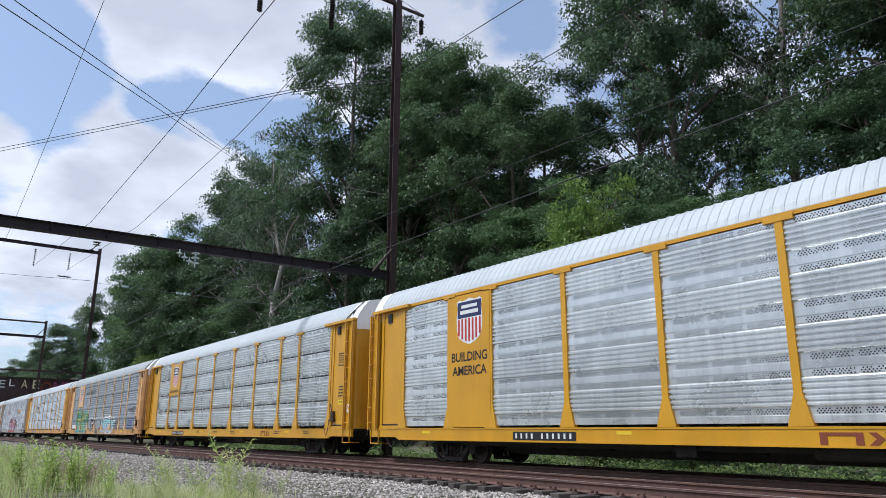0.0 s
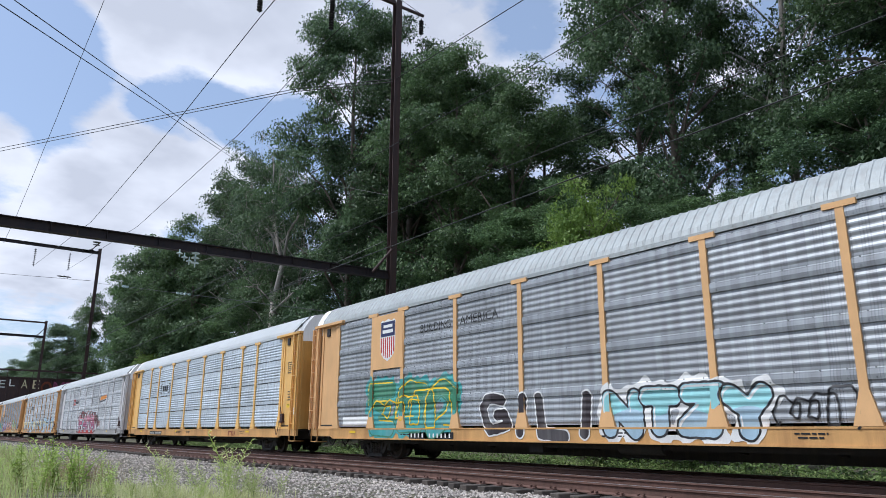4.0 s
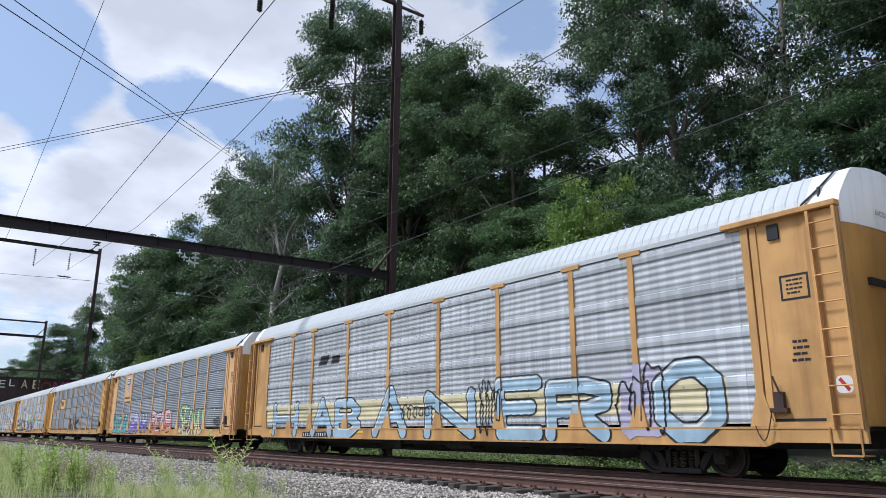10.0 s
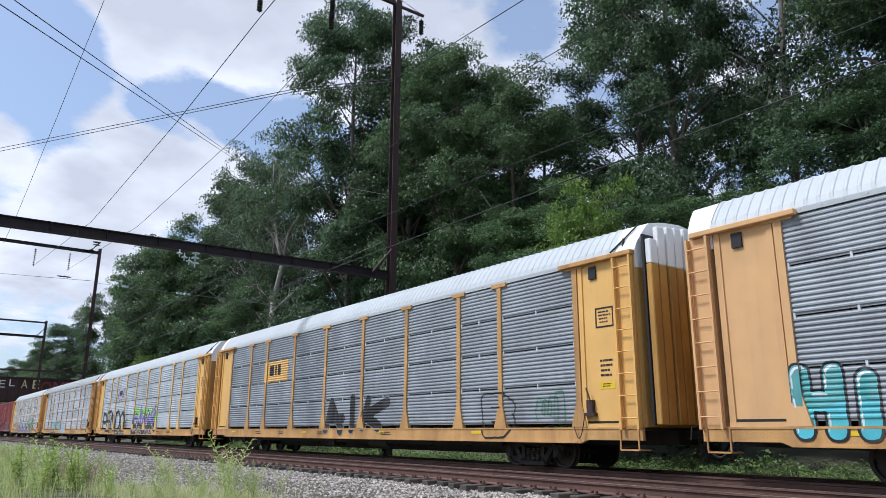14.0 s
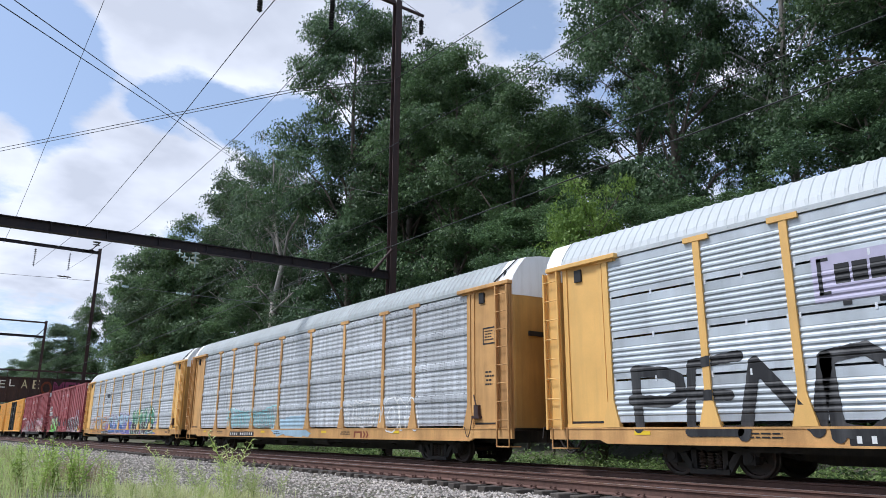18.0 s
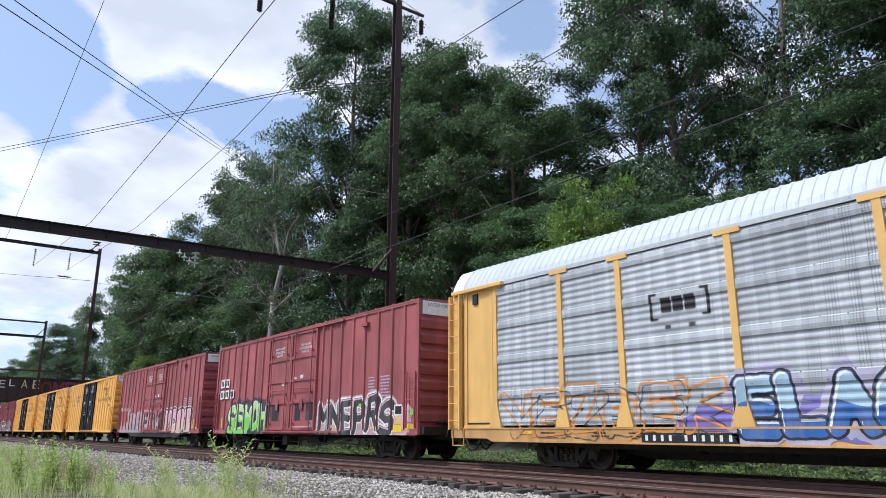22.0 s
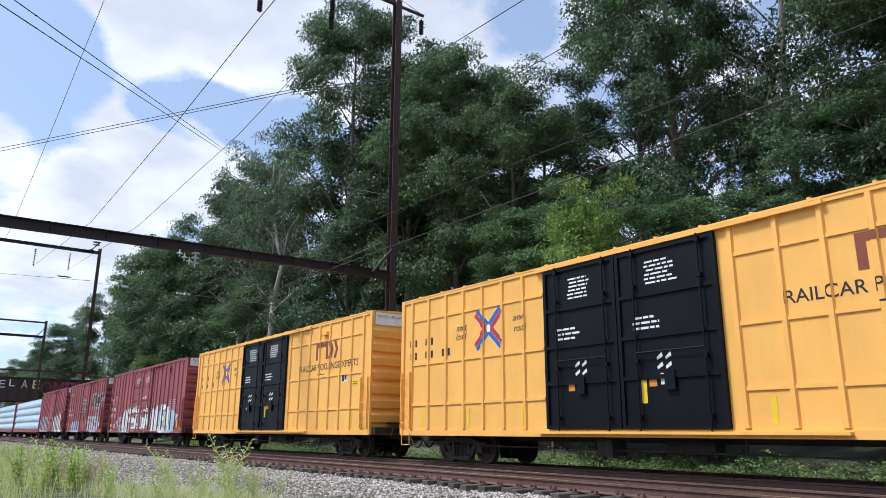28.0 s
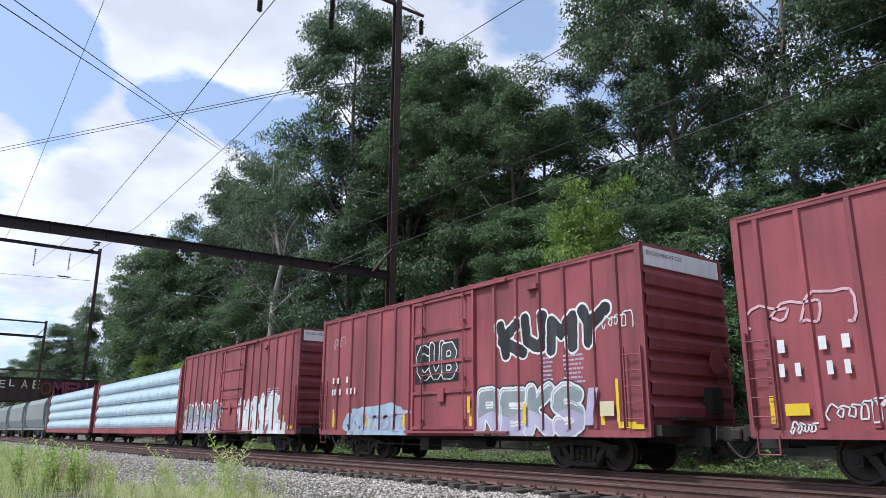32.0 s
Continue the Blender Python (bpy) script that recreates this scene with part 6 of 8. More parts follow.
for side in (0, 180):
    bm = bmesh.new()
    extrude_poly(bm, [(-6.1, 0.775), (6.1, 0.775), (5.2, 0.54), (-5.2, 0.54)], 0, -1.57, -1.50)
    belly = part("belly_sill", bm, MAT["black"], BOXCARS[1][0], "deep dark side sill between the trucks")
    belly.matrix_basis = pose(0, 0, 0, 0, 0, side)


def lumber_flat(y, L=22.6):
    car = thing("flatcar", "centerbeam flatcar loaded with lumber in pale blue wrapping", "railroad car", "flatcars of the train", pose(TRAIN_X, y, 0))
    TRAIN.append((car, y))
    bm = bmesh.new()
    h = L / 2
    box(bm, -1.5, 1.5, -h, h, 0.95, 1.1)
    box(bm, -1.55, -1.45, -h, h, 0.72, 1.1)
    box(bm, 1.45, 1.55, -h, h, 0.72, 1.1)
    box(bm, -0.3, 0.3, -h + 3, h - 3, 0.5, 0.95)
    for e in (-1, 1):
        box(bm, -1.5, 1.5, e * h - 0.16, e * h + 0.16, 0.8, 4.75)
    box(bm, -0.1, 0.1, -h, h, 4.3, 4.7)
    part("car_frame", bm, MAT["maroon_dark"], car, "dark red frame with end bulkheads")
    rng = random.Random(int(y))
    for tier in range(4):
        z0 = 1.12 + tier * 0.87
        for k in range(4):
            a, b = -h + 0.2 + (L - 0.4) * k / 4, -h + 0.2 + (L - 0.4) * (k + 1) / 4
            for s in (-1, 1):
                # sheeting that hangs in folds: bulging at the top, gathered at the foot
                ny, nz = 44, 6
                V, F = [], []
                for j in range(nz + 1):
                    t = j / nz
                    for i in range(ny + 1):
                        yy = a + (b - a) * i / ny
                        fold = (1 - t) ** 1.5 * 0.05 * math.sin(yy * 13 + 2.0 * noise.noise((yy, tier, y))) + 0.03 * noise.noise((yy * 2.2, t * 2, tier + y))
                        V.append((s * (1.40 + 0.10 * math.sin(math.pi * min(t * 1.15 + 0.1, 1)) + fold), yy, z0 + 0.84 * t))
                n = ny + 1
                F += [(j * n + i, j * n + i + 1, (j + 1) * n + i + 1, (j + 1) * n + i) for j in range(nz) for i in range(ny)]
                m = len(V)
                V += [(s * 0.12, yy, zz) for zz in (z0, z0 + 0.84) for yy in (a, b)]
                F += [(nz * n, nz * n + ny, m + 3, m + 2), (0, m, m + 1, ny)]
                part("lumber_pack", raw_mesh("lumber_pack", V, F, MAT["wrap"]), None, car)
    for e in (-1, 1):
        truck(car, e * (h - 2.4), 0.457)
    couplers(car, L / 2 + 0.9)


for y in (476.2, 500.6):
    lumber_flat(y)


def hopper_car(y, L=16.6):
    car = thing("hopper_car", "light grey covered hopper car", "railroad car", "hopper cars of the train", pose(TRAIN_X, y, 0))
    TRAIN.append((car, y))
    h = L / 2
    prof = [(-0.5, 0.75), (-1.3, 1.35), (-1.56, 2.2), (-1.56, 4.0), (-1.25, 4.55), (0, 4.75), (1.25, 4.55), (1.56, 4.0), (1.56, 2.2), (1.3, 1.35), (0.5, 0.75)]
    bm = bmesh.new()
    extrude_poly(bm, prof, 1, -h + 1.3, h - 1.3)
    part("body", bm, MAT["hopper"], car, smooth=False)
    bm = bmesh.new()
    box(bm, -1.5, 1.5, -h, h, 1.0, 1.2)
    for e in (-1, 1):
        for s in (-1, 1):
            rod(bm, (s * 1.3, e * (h - 0.1), 1.2), (s * 1.3, e * (h - 1.4), 3.8), 0.05, 6)
            rod(bm, (s * 1.3, e * (h - 0.1), 1.2), (s * 1.3, e * (h - 0.1), 4.4), 0.04, 6)
    part("end_frame", bm, MAT["hopper"], car)
    for k in range(4):
        bm = bmesh.new()
        yy = -h + 3.2 + k * (L - 6.4) / 3
        extrude_poly(bm, [(yy - 1.2, 1.1), (yy + 1.2, 1.1), (yy + 0.3, 0.35), (yy - 0.3, 0.35)], 0, -0.7, 0.7)
        part("hopper_chute", bm, MAT["hopper"], car)
        bm = bmesh.new()
        rod(bm, (0, yy, 4.72), (0, yy, 4.85), 0.35, 12)
        part("hatch", bm, MAT["hopper"], car)
    for e in (-1, 1):
        truck(car, e * (h - 1.9), 0.457)
    couplers(car, L / 2 + 0.9)


for y in (522.3, 540.5, 558.7, 576.9, 595.1):
    hopper_car(y)


# ---- trees on the bank ----
def crown_points(rng, height, spread, bare, n_limbs):
    """Trunk and limb segments, and the ends round which leaves grow."""
    segs, ends = [], []
    top = Vector((rng.uniform(-0.6, 0.6), rng.uniform(-0.6, 0.6), height * 0.82))
    base, r0 = Vector((0, 0, 0)), height * 0.014 + 0.06
    trunk = [base + (top - base) * t + Vector((noise.noise((t * 3, height, 1)), noise.noise((t * 3, height, 7)), 0)) * 0.5 * t for t in (0, 0.2, 0.4, 0.6, 0.8, 1.0)]
    for i in range(5):
        segs.append((trunk[i], trunk[i + 1], r0 * (1 - 0.17 * i), r0 * (1 - 0.17 * (i + 1))))
    for k in range(n_limbs):
        t = bare + (1 - bare) * (k + rng.random()) / n_limbs
        i = min(int(t * 5), 4)
        p = trunk[i].lerp(trunk[i + 1], t * 5 - i)
        a = k * 2.4 + rng.uniform(-0.5, 0.5)
        reach = spread * (0.55 + 0.55 * math.sin(math.pi * min(max((t - bare) / (1.02 - bare), 0.12), 0.9))) * rng.uniform(0.75, 1.15)
        q = p + Vector((math.cos(a) * reach, math.sin(a) * reach, reach * rng.uniform(0.25, 0.75)))
        mid = p.lerp(q, 0.5) + Vector((0, 0, 0.12 * reach))
        rr = r0 * (1 - 0.8 * t) * 0.34
        segs += [(p, mid, rr, rr * 0.65), (mid, q, rr * 0.65, rr * 0.25)]
        ends += [(q, 1.0), (mid.lerp(q, 0.45), 0.85)]
        for j in range(3):
            s = mid.lerp(q, rng.uniform(0.0, 0.8))
            e = s + Vector((rng.uniform(-1, 1), rng.uniform(-1, 1), rng.uniform(-0.2, 0.9))) * reach * 0.42
            segs.append((s, e, rr * 0.35, rr * 0.12))
            ends.append((e, 0.8))
    ends.append((top + Vector((0, 0, 0.5)), 1.0))
    return segs, ends


def leaf_mass(rng, ends, per, radius, size, mat, name):
    """Sprays of leaves round each branch end: flat, nearly level fans in tiers, so that light falls on top and gaps stay dark."""
    C, O = [], []
    axis = np.mean([np.array(c) for c, k in ends], axis=0)
    ends = [e for e in ends if rng.random() < 0.62]
    for c, k in ends:
        m = max(3, int(per * k * 1.5))
        d = rng.normal(0, 1, (m, 3))
        d /= np.linalg.norm(d, axis=1)[:, None]
        d[:, 2] *= 0.55
        c = np.array(c)
        out = (c - axis) * np.array([1, 1, 0.4])
        out = out / (np.linalg.norm(out) + 0.01)
        reach = radius * k * rng.uniform(0.65, 1.15)
        C.append(c + d * reach * rng.uniform(0.25, 1.0, (m, 1)) ** 0.6)
        O.append(d * 0.5 + out * 0.5)
    C, O = np.concatenate(C), np.concatenate(O)
    m, each = len(C), LEAVES
    O += rng.normal(0, 0.3, O.shape)
    nrm = O * 0.5 + np.array([0, 0, 0.9])
    nrm /= np.linalg.norm(nrm, axis=1)[:, None]
    e1 = np.cross(nrm, rng.normal(0, 1, (m, 3)))
    e1 /= np.linalg.norm(e1, axis=1)[:, None]
    e2 = np.cross(nrm, e1)
    big = size * 3.9 * rng.uniform(0.6, 1.4, (m, 1, 1))
    ang = rng.uniform(0, 6.283, (m, each, 1))
    rad = np.sqrt(rng.uniform(0.02, 1.0, (m, each, 1)))
    dr = np.cos(ang) * e1[:, None] + np.sin(ang) * e2[:, None]
    P = C[:, None] + dr * rad * big * np.array([1, 1, 0.8]) - nrm[:, None] * (rad ** 2 * big * 0.2) + rng.normal(0, 0.4, (m, each, 3)) * size
    u = dr + rng.normal(0, 0.7, (m, each, 3)) - np.array([0, 0, 0.12])
    u /= np.linalg.norm(u, axis=2)[..., None]
    nn = nrm[:, None] + dr * rad * 0.4 + rng.normal(0, 0.42, (m, each, 3))
    P, u, nn = P.reshape(-1, 3), u.reshape(-1, 3), nn.reshape(-1, 3)
    n = len(P)
    w = np.cross(u, nn)
    w /= np.linalg.norm(w, axis=1)[:, None]
    L = rng.uniform(0.6, 1.25, (n, 1)) * size
    V = np.stack([P - u * L * 0.45 - w * L * 0.15, P + u * L * 0.0 + w * L * 0.50, P + u * L * 0.5 - w * L * 0.42], 1).reshape(-1, 3)
    me = bpy.data.meshes.new(name)
    me.vertices.add(3 * n); me.loops.add(3 * n); me.polygons.add(n)
    me.vertices.foreach_set("co", V.astype(np.float32).ravel())
    me.loops.foreach_set("vertex_index", np.arange(3 * n, dtype=np.int32))
    me.polygons.foreach_set("loop_start", np.arange(0, 3 * n, 3, dtype=np.int32))
    me.update(calc_edges=True)
    me.materials.append(mat)
    return me


LEAVES = 24


def tree_kind(seed, height, spread, bare, n_limbs, per, radius, size, leaf, bark, label):
    rng, nr = random.Random(seed), np.random.default_rng(seed)
    segs, ends = crown_points(rng, height, spread, bare, n_limbs)
    bm = bmesh.new()
    for a, b, r, r2 in segs:
        rod(bm, a - (Vector((0, 0, 0.8)) if a.z == 0 else Vector()), b, max(r, 0.02), 7 if r > 0.1 else 5, max(r2, 0.012))
    tk = to_mesh("trunk", bm, MAT[bark], True)
    return tk, leaf_mass(nr, ends, per, radius, size, MAT[leaf], "crown"), label


KINDS = {
    "near": tree_kind(11, 26, 5.0, 0.08, 42, 26, 1.45, 0.175, "leaf_near", "bark", "tall leafy tree with a dense dark crown close by"),
    "near_broad": tree_kind(12, 23, 5.4, 0.08, 40, 26, 1.5, 0.175, "leaf_b", "bark", "broad leafy tree with a dark green crown close by"),
    "tall": tree_kind(1, 26, 5.0, 0.12, 40, 16, 1.6, 0.27, "leaf_a", "bark", "tall leafy tree with a dense dark green crown"),
    "broad": tree_kind(2, 22, 5.6, 0.10, 40, 16, 1.65, 0.27, "leaf_b", "bark", "broad leafy tree with a dark green crown"),
    "dark": tree_kind(3, 27, 5.4, 0.10, 40, 15, 1.6, 0.27, "leaf_dark", "bark", "tall dark tree with gaps in its crown"),
    "airy": tree_kind(4, 22, 4.6, 0.34, 30, 9, 1.35, 0.19, "leaf_a", "bark_pale", "airy tree with pale limbs showing through"),
    "light": tree_kind(5, 9, 3.0, 0.1, 26, 9, 0.8, 0.15, "leaf_light", "bark", "small tree with bright yellow-green leaves"),
    "shrub": tree_kind(6, 5.5, 2.9, 0.05, 22, 10, 0.85, 0.17, "leaf_b", "bark", "dense green shrub at the foot of the bank"),
}


def crown_size(me):
    """Height of the top and the crown's radius."""
    co = np.empty(len(me.vertices) * 3, dtype=np.float32)
    me.vertices.foreach_get("co", co)
    co = co.reshape(-1, 3)
    return float(co[:, 2].max()), float(np.percentile(np.hypot(co[:, 0], co[:, 1]), 96))


SIZES = {k: crown_size(KINDS[k][1]) for k in KINDS}


def plant(kind, x, y, top, rz, radius):
    """A tree of a kind whose crown ends at the height top and reaches out by radius."""
    tk, cr, label = KINDS[kind]
    z = ground_z(x, y)
    k, w = (top - z) / SIZES[kind][0], radius / SIZES[kind][1]
    t = thing("tree", label, "tree", "trees on the bank", Matrix.LocRotScale((x, y, z), Euler((0, 0, radians(rz))), (w, w, k)))
    part("trunk", tk, None, t)
    part("crown", cr, None, t)


FOREST = [
    # kind, x, y, height of the top, turn, crown radius
    ("near", 25.5, 46.5, 36.6, 10, 6.0), ("near", 27, 40.5, 31.0, 80, 5.8), ("near_broad", 26, 33.8, 25.6, 140, 5.4),
    ("near_broad", 26.0, 28.3, 20.6, 30, 4.8), ("near", 27, 18.5, 31, 200, 4.6), ("near", 27, 7.7, 30, 40, 5.5), ("near_broad", 33, 41, 26, 15, 6), ("dark", 31, 50, 29, 290, 6), ("near", 26, 0.5, 27, 120, 5.0), ("airy", 29, 14.2, 29.5, 75, 4.4),
    ("near", 37, 28, 32, 310, 5.0), ("near_broad", 24.5, 16.0, 10.5, 60, 3.6), ("near", 24.8, 9.5, 13, 150, 3.6), ("near_broad", 25, 24.5, 13, 250, 4.2), ("near", 24.5, 2.5, 14, 10, 4.0), ("near_broad", 33, 8.5, 27, 330, 5.0),
    ("airy", 30, 15.6, 13.0, 160, 3.4), ("airy", 31, 16.9, 22.0, 250, 2.1),
    ("airy", 39, 13, 30, 20, 5.0), ("broad", 38, 0, 30, 260, 5.5), ("dark", 27, -8, 27, 75, 5.5),
    ("airy", 25.0, 60, 29.0, 30, 4.6), ("airy", 26.0, 67, 31.5, 190, 5.2), ("airy", 25.2, 55, 24.0, 100, 4.0), ("airy", 27.0, 72, 30.5, 310, 5.0),
    ("near_broad", 28, 61, 16, 130, 5.5), ("near_broad", 28, 69, 16, 230, 5.5),
    ("tall", 28, 79, 29.0, 250, 6.0), ("broad", 26, 85, 26.0, 60, 6.0), ("tall", 26, 94, 25.0, 95, 6.2), ("broad", 26, 104, 25.0, 15, 6.5),
    ("dark", 32, 115, 31.0, 190, 6.6), ("broad", 33, 128, 31.0, 280, 6), ("tall", 33, 142, 31.0, 330, 6), ("broad", 32, 162, 29, 45, 6.5),
    ("tall", 27, 176, 24.5, 145, 6), ("broad", 28, 198, 23, 245, 7), ("tall", 30, 225, 22, 345, 7), ("broad", 30, 260, 23, 5, 7), ("tall", 30, 300, 23, 50, 7),
    ("broad", 34, 46, 30, 170, 6), ("dark", 36, 58, 30, 130, 5.5), ("dark", 35, 35, 25.5, 220, 5.2), ("broad", 38, 90, 30, 320, 6),
    ("light", 21.6, 19.0, 11.3, 0, 2.5), ("light", 24.2, 90, 11.0, 100, 3.0), ("light", 23.6, 78, 8.3, 200, 2.4), ("light", 22.6, 22.6, 9.0, 240, 1.7),
]
# unseen trees on the line's near side, added behind the viewer to darken reflections
FOREST += [(("broad", "tall", "dark")[i % 3], -46 - 4.0 * (i % 2), -60 + 11.0 * i, 10.5 + 1.5 * (i % 3), 47 * i, 7.0) for i in range(14)]
for row in FOREST:
    plant(*row)
rng0 = random.Random(21)
for i in range(27):
    yy = -8 + i * 4.3
    plant("shrub", 22.0 + rng0.uniform(-0.5, 2.6), yy + rng0.uniform(-1.5, 1.5), rng0.uniform(4.5, 8.0), rng0.uniform(0, 360), rng0.uniform(2.4, 3.6))


def bare_tree(x, y):
    """A dead tree with a pale bare trunk and a few broken limbs."""
    tree = thing("tree", "dead tree with a pale bare trunk and limbs", "tree", "", pose(x, y, ground_z(x, y)))
    g = ground_z(x, y)
    up = [(0, 0, -0.6), (0.1, -0.3, 5.0 - g), (0, -0.6, 11.4 - g), (0.1, -1.8, 14.6 - g)]
    bm = bmesh.new()
    for p, q, r, r2 in zip(up, up[1:], (0.42, 0.34, 0.27), (0.34, 0.27, 0.20)):
        rod(bm, p, q, r, 10, r2)
    part("trunk", to_mesh("trunk", bm, MAT["bark_pale"], True), None, tree)
    rng = random.Random(9)
    for path, r in (([(0.1, -1.8, 14.6 - g), (0.3, 0.6, 17.2 - g), (0.2, 4.0, 19.6 - g), (0.2, 4.6, 22.5 - g)], 0.14), ([(0.1, -1.8, 14.6 - g), (-0.3, -0.2, 18.4 - g), (-0.2, 0.6, 21.8 - g), (0, 1.6, 26 - g)], 0.15),
                    ([(0.1, -1.8, 14.6 - g), (-0.2, -3.2, 16.9 - g), (0.2, -5.0, 18.6 - g), (0.2, -5.2, 21.5 - g)], 0.13), ([(0, -0.5, 10.6 - g), (-0.5, -3.5, 10.9 - g), (-0.6, -7.2, 11.8 - g)], 0.10)):
        bm = bmesh.new()
        for k, (p, q) in enumerate(zip(path, path[1:])):
            rod(bm, p, q, r * (1 - 0.25 * k), 7, r * (0.75 - 0.25 * k))
            for j in range(3):
                m = Vector(p).lerp(Vector(q), rng.uniform(0.2, 0.9))
                rod(bm, m, m + Vector((rng.uniform(-0.8, 0.8), rng.uniform(-1.3, 1.3), rng.uniform(0.3, 1.8))), r * 0.3, 5, 0.015)
        part("limb", to_mesh("limb", bm, MAT["bark_pale"], True), None, tree)


bare_tree(23.6, 56.5)

bridge()


# ---- weeds, grass and undergrowth ----
def blades(name, n, area, height, width, mat, seed, label, lean=0.35):
    """Grass: single curved blades of three joints."""
    rng = np.random.default_rng(seed)
    P = area(rng, n)
    z = np.array([ground_z(x, y) for x, y in P])
    h = rng.uniform(0.55, 1.1, n) * height
    a, l = rng.uniform(0, 6.28, n), np.abs(rng.normal(0, lean, n)) * h
    d = np.stack([np.cos(a), np.sin(a)], 1)
    s = np.stack([-d[:, 1], d[:, 0]], 1) * (width / 2)
    rows = []
    for t, k in ((0.0, 1.0), (0.5, 0.8), (0.85, 0.45)):
        c = P + d * (l * t * t)[:, None]
        zz = z + h * t * (1 - 0.12 * t)
        rows += [np.concatenate([c - s * k, zz[:, None]], 1), np.concatenate([c + s * k, zz[:, None]], 1)]
    tip = np.concatenate([P + d * l[:, None], (z + h * 0.92)[:, None]], 1)
    V = np.stack(rows + [tip], 1).reshape(-1, 3)
    b = 7 * np.arange(n)[:, None]
    F4 = np.concatenate([b + np.array([0, 1, 3, 2]), b + np.array([2, 3, 5, 4])])
    F3 = b + np.array([4, 5, 6])
    me = raw_mesh(name, V.tolist(), F4.tolist() + F3.tolist(), MAT[mat])
    tagged(new(name, me), label, "grass", kind="stuff")


def patches(spots):
    def area(rng, n):
        k = rng.integers(0, len(spots), n)
        s = np.array(spots)[k]
        return s[:, :2] + rng.normal(0, 1, (n, 2)) * s[:, 2:4]
    return area


NEAR_GRASS = [(0.6, 17, 0.7, 2.0), (1.6, 19, 0.6, 2.5), (2.6, 22, 0.6, 2.5), (0.6, 25, 1.0, 3.0), (3.2, 28, 0.7, 3.0), (1.5, 35, 1.4, 5.0), (3.8, 38, 0.8, 5.0)]
blades("grass", 5500, patches(NEAR_GRASS), 0.55, 0.012, "grass", 31, "tall pale green grass beside the gravel")
blades("grass", 1800, patches([(1.0, 20, 1.0, 4.0), (3.0, 36, 1.0, 6.0), (4.3, 24, 0.4, 2.0)]), 0.8, 0.010, "straw", 32, "dry straw-coloured grass stems")
blades("grass", 2600, patches([(4.9, 16.6, 0.6, 1.0), (5.7, 15.3, 0.5, 0.8), (4.3, 18, 0.5, 1.2)]), 0.30, 0.012, "weed_pale", 33, "low pale green grass among the stones")


def bank_strip(x0, x1, y0, y1):
    def area(rng, n):
        return np.stack([rng.uniform(x0, x1, n), y0 + (y1 - y0) * rng.uniform(0, 1, n) ** 1.4], 1)
    return area


blades("grass", 16000, bank_strip(17.0, 20.5, 0, 75), 0.34, 0.02, "grass", 34, "green grass on the far side of the tracks", 0.6)
blades("grass", 5000, bank_strip(-3.0, 6.0, 40, 140), 0.8, 0.05, "grass", 35, "rough grass along the tracks in the distance")


def ground_cover(n, seed):
    """Low leafy growth along the foot of the bank."""
    rng = np.random.default_rng(seed)
    P = bank_strip(17.3, 22.5, 0, 70)(rng, n)
    hump = np.array([max(0.0, noise.noise((x * 0.9, y * 0.9, 5.0)) + 0.25) for x, y in P])
    z = np.array([ground_z(x, y) for x, y in P]) + rng.uniform(0.02, 1.0, n) * (0.15 + 0.75 * hump)
    a, t = rng.uniform(0, 6.28, n), rng.normal(0, 0.5, n)
    u = np.stack([np.cos(a) * np.cos(t), np.sin(a) * np.cos(t), np.sin(t)], 1) * rng.uniform(0.03, 0.075, (n, 1))
    w = np.cross(u, np.array([0, 0, 1.0]) + rng.normal(0, 0.4, (n, 3))) * 0.7
    c = np.concatenate([P, z[:, None]], 1)
    V = np.stack([c - u, c + w, c + u, c - w], 1).reshape(-1, 3)
    me = raw_mesh("undergrowth", V.tolist(), (4 * np.arange(n)[:, None] + np.arange(4)).tolist(), MAT["cover"])
    tagged(new("undergrowth", me), "low green leafy undergrowth beside the tracks", "undergrowth", kind="stuff")


ground_cover(52000, 77)


def leaf_set(size, ratio, place, seed, mat, name="foliage"):
    """Leaves (pointed, folded along the midrib) at places given as (point, direction)."""
    rng = np.random.default_rng(seed)
    V, F = [], []
    for p, d, k in place:
        d = Vector(d).normalized()
        side = d.cross(Vector((0, 0, 1)))
        side = side.normalized() if side.length > 1e-3 else Vector((1, 0, 0))
        up = side.cross(d)
        L = size * k * rng.uniform(0.7, 1.2)
        w = L * ratio
        p = Vector(p)
        b = len(V)
        mid = p + d * L * 0.5 - up * L * 0.04
        V += [p, mid + side * w + up * w * 0.3, p + d * L - Vector((0, 0, L * 0.25)), mid - side * w + up * w * 0.3, mid]
        F += [(b, b + 1, b + 4), (b + 1, b + 2, b + 4), (b + 2, b + 3, b + 4), (b + 3, b, b + 4)]
    return raw_mesh(name, [tuple(v) for v in V], F, MAT[mat])


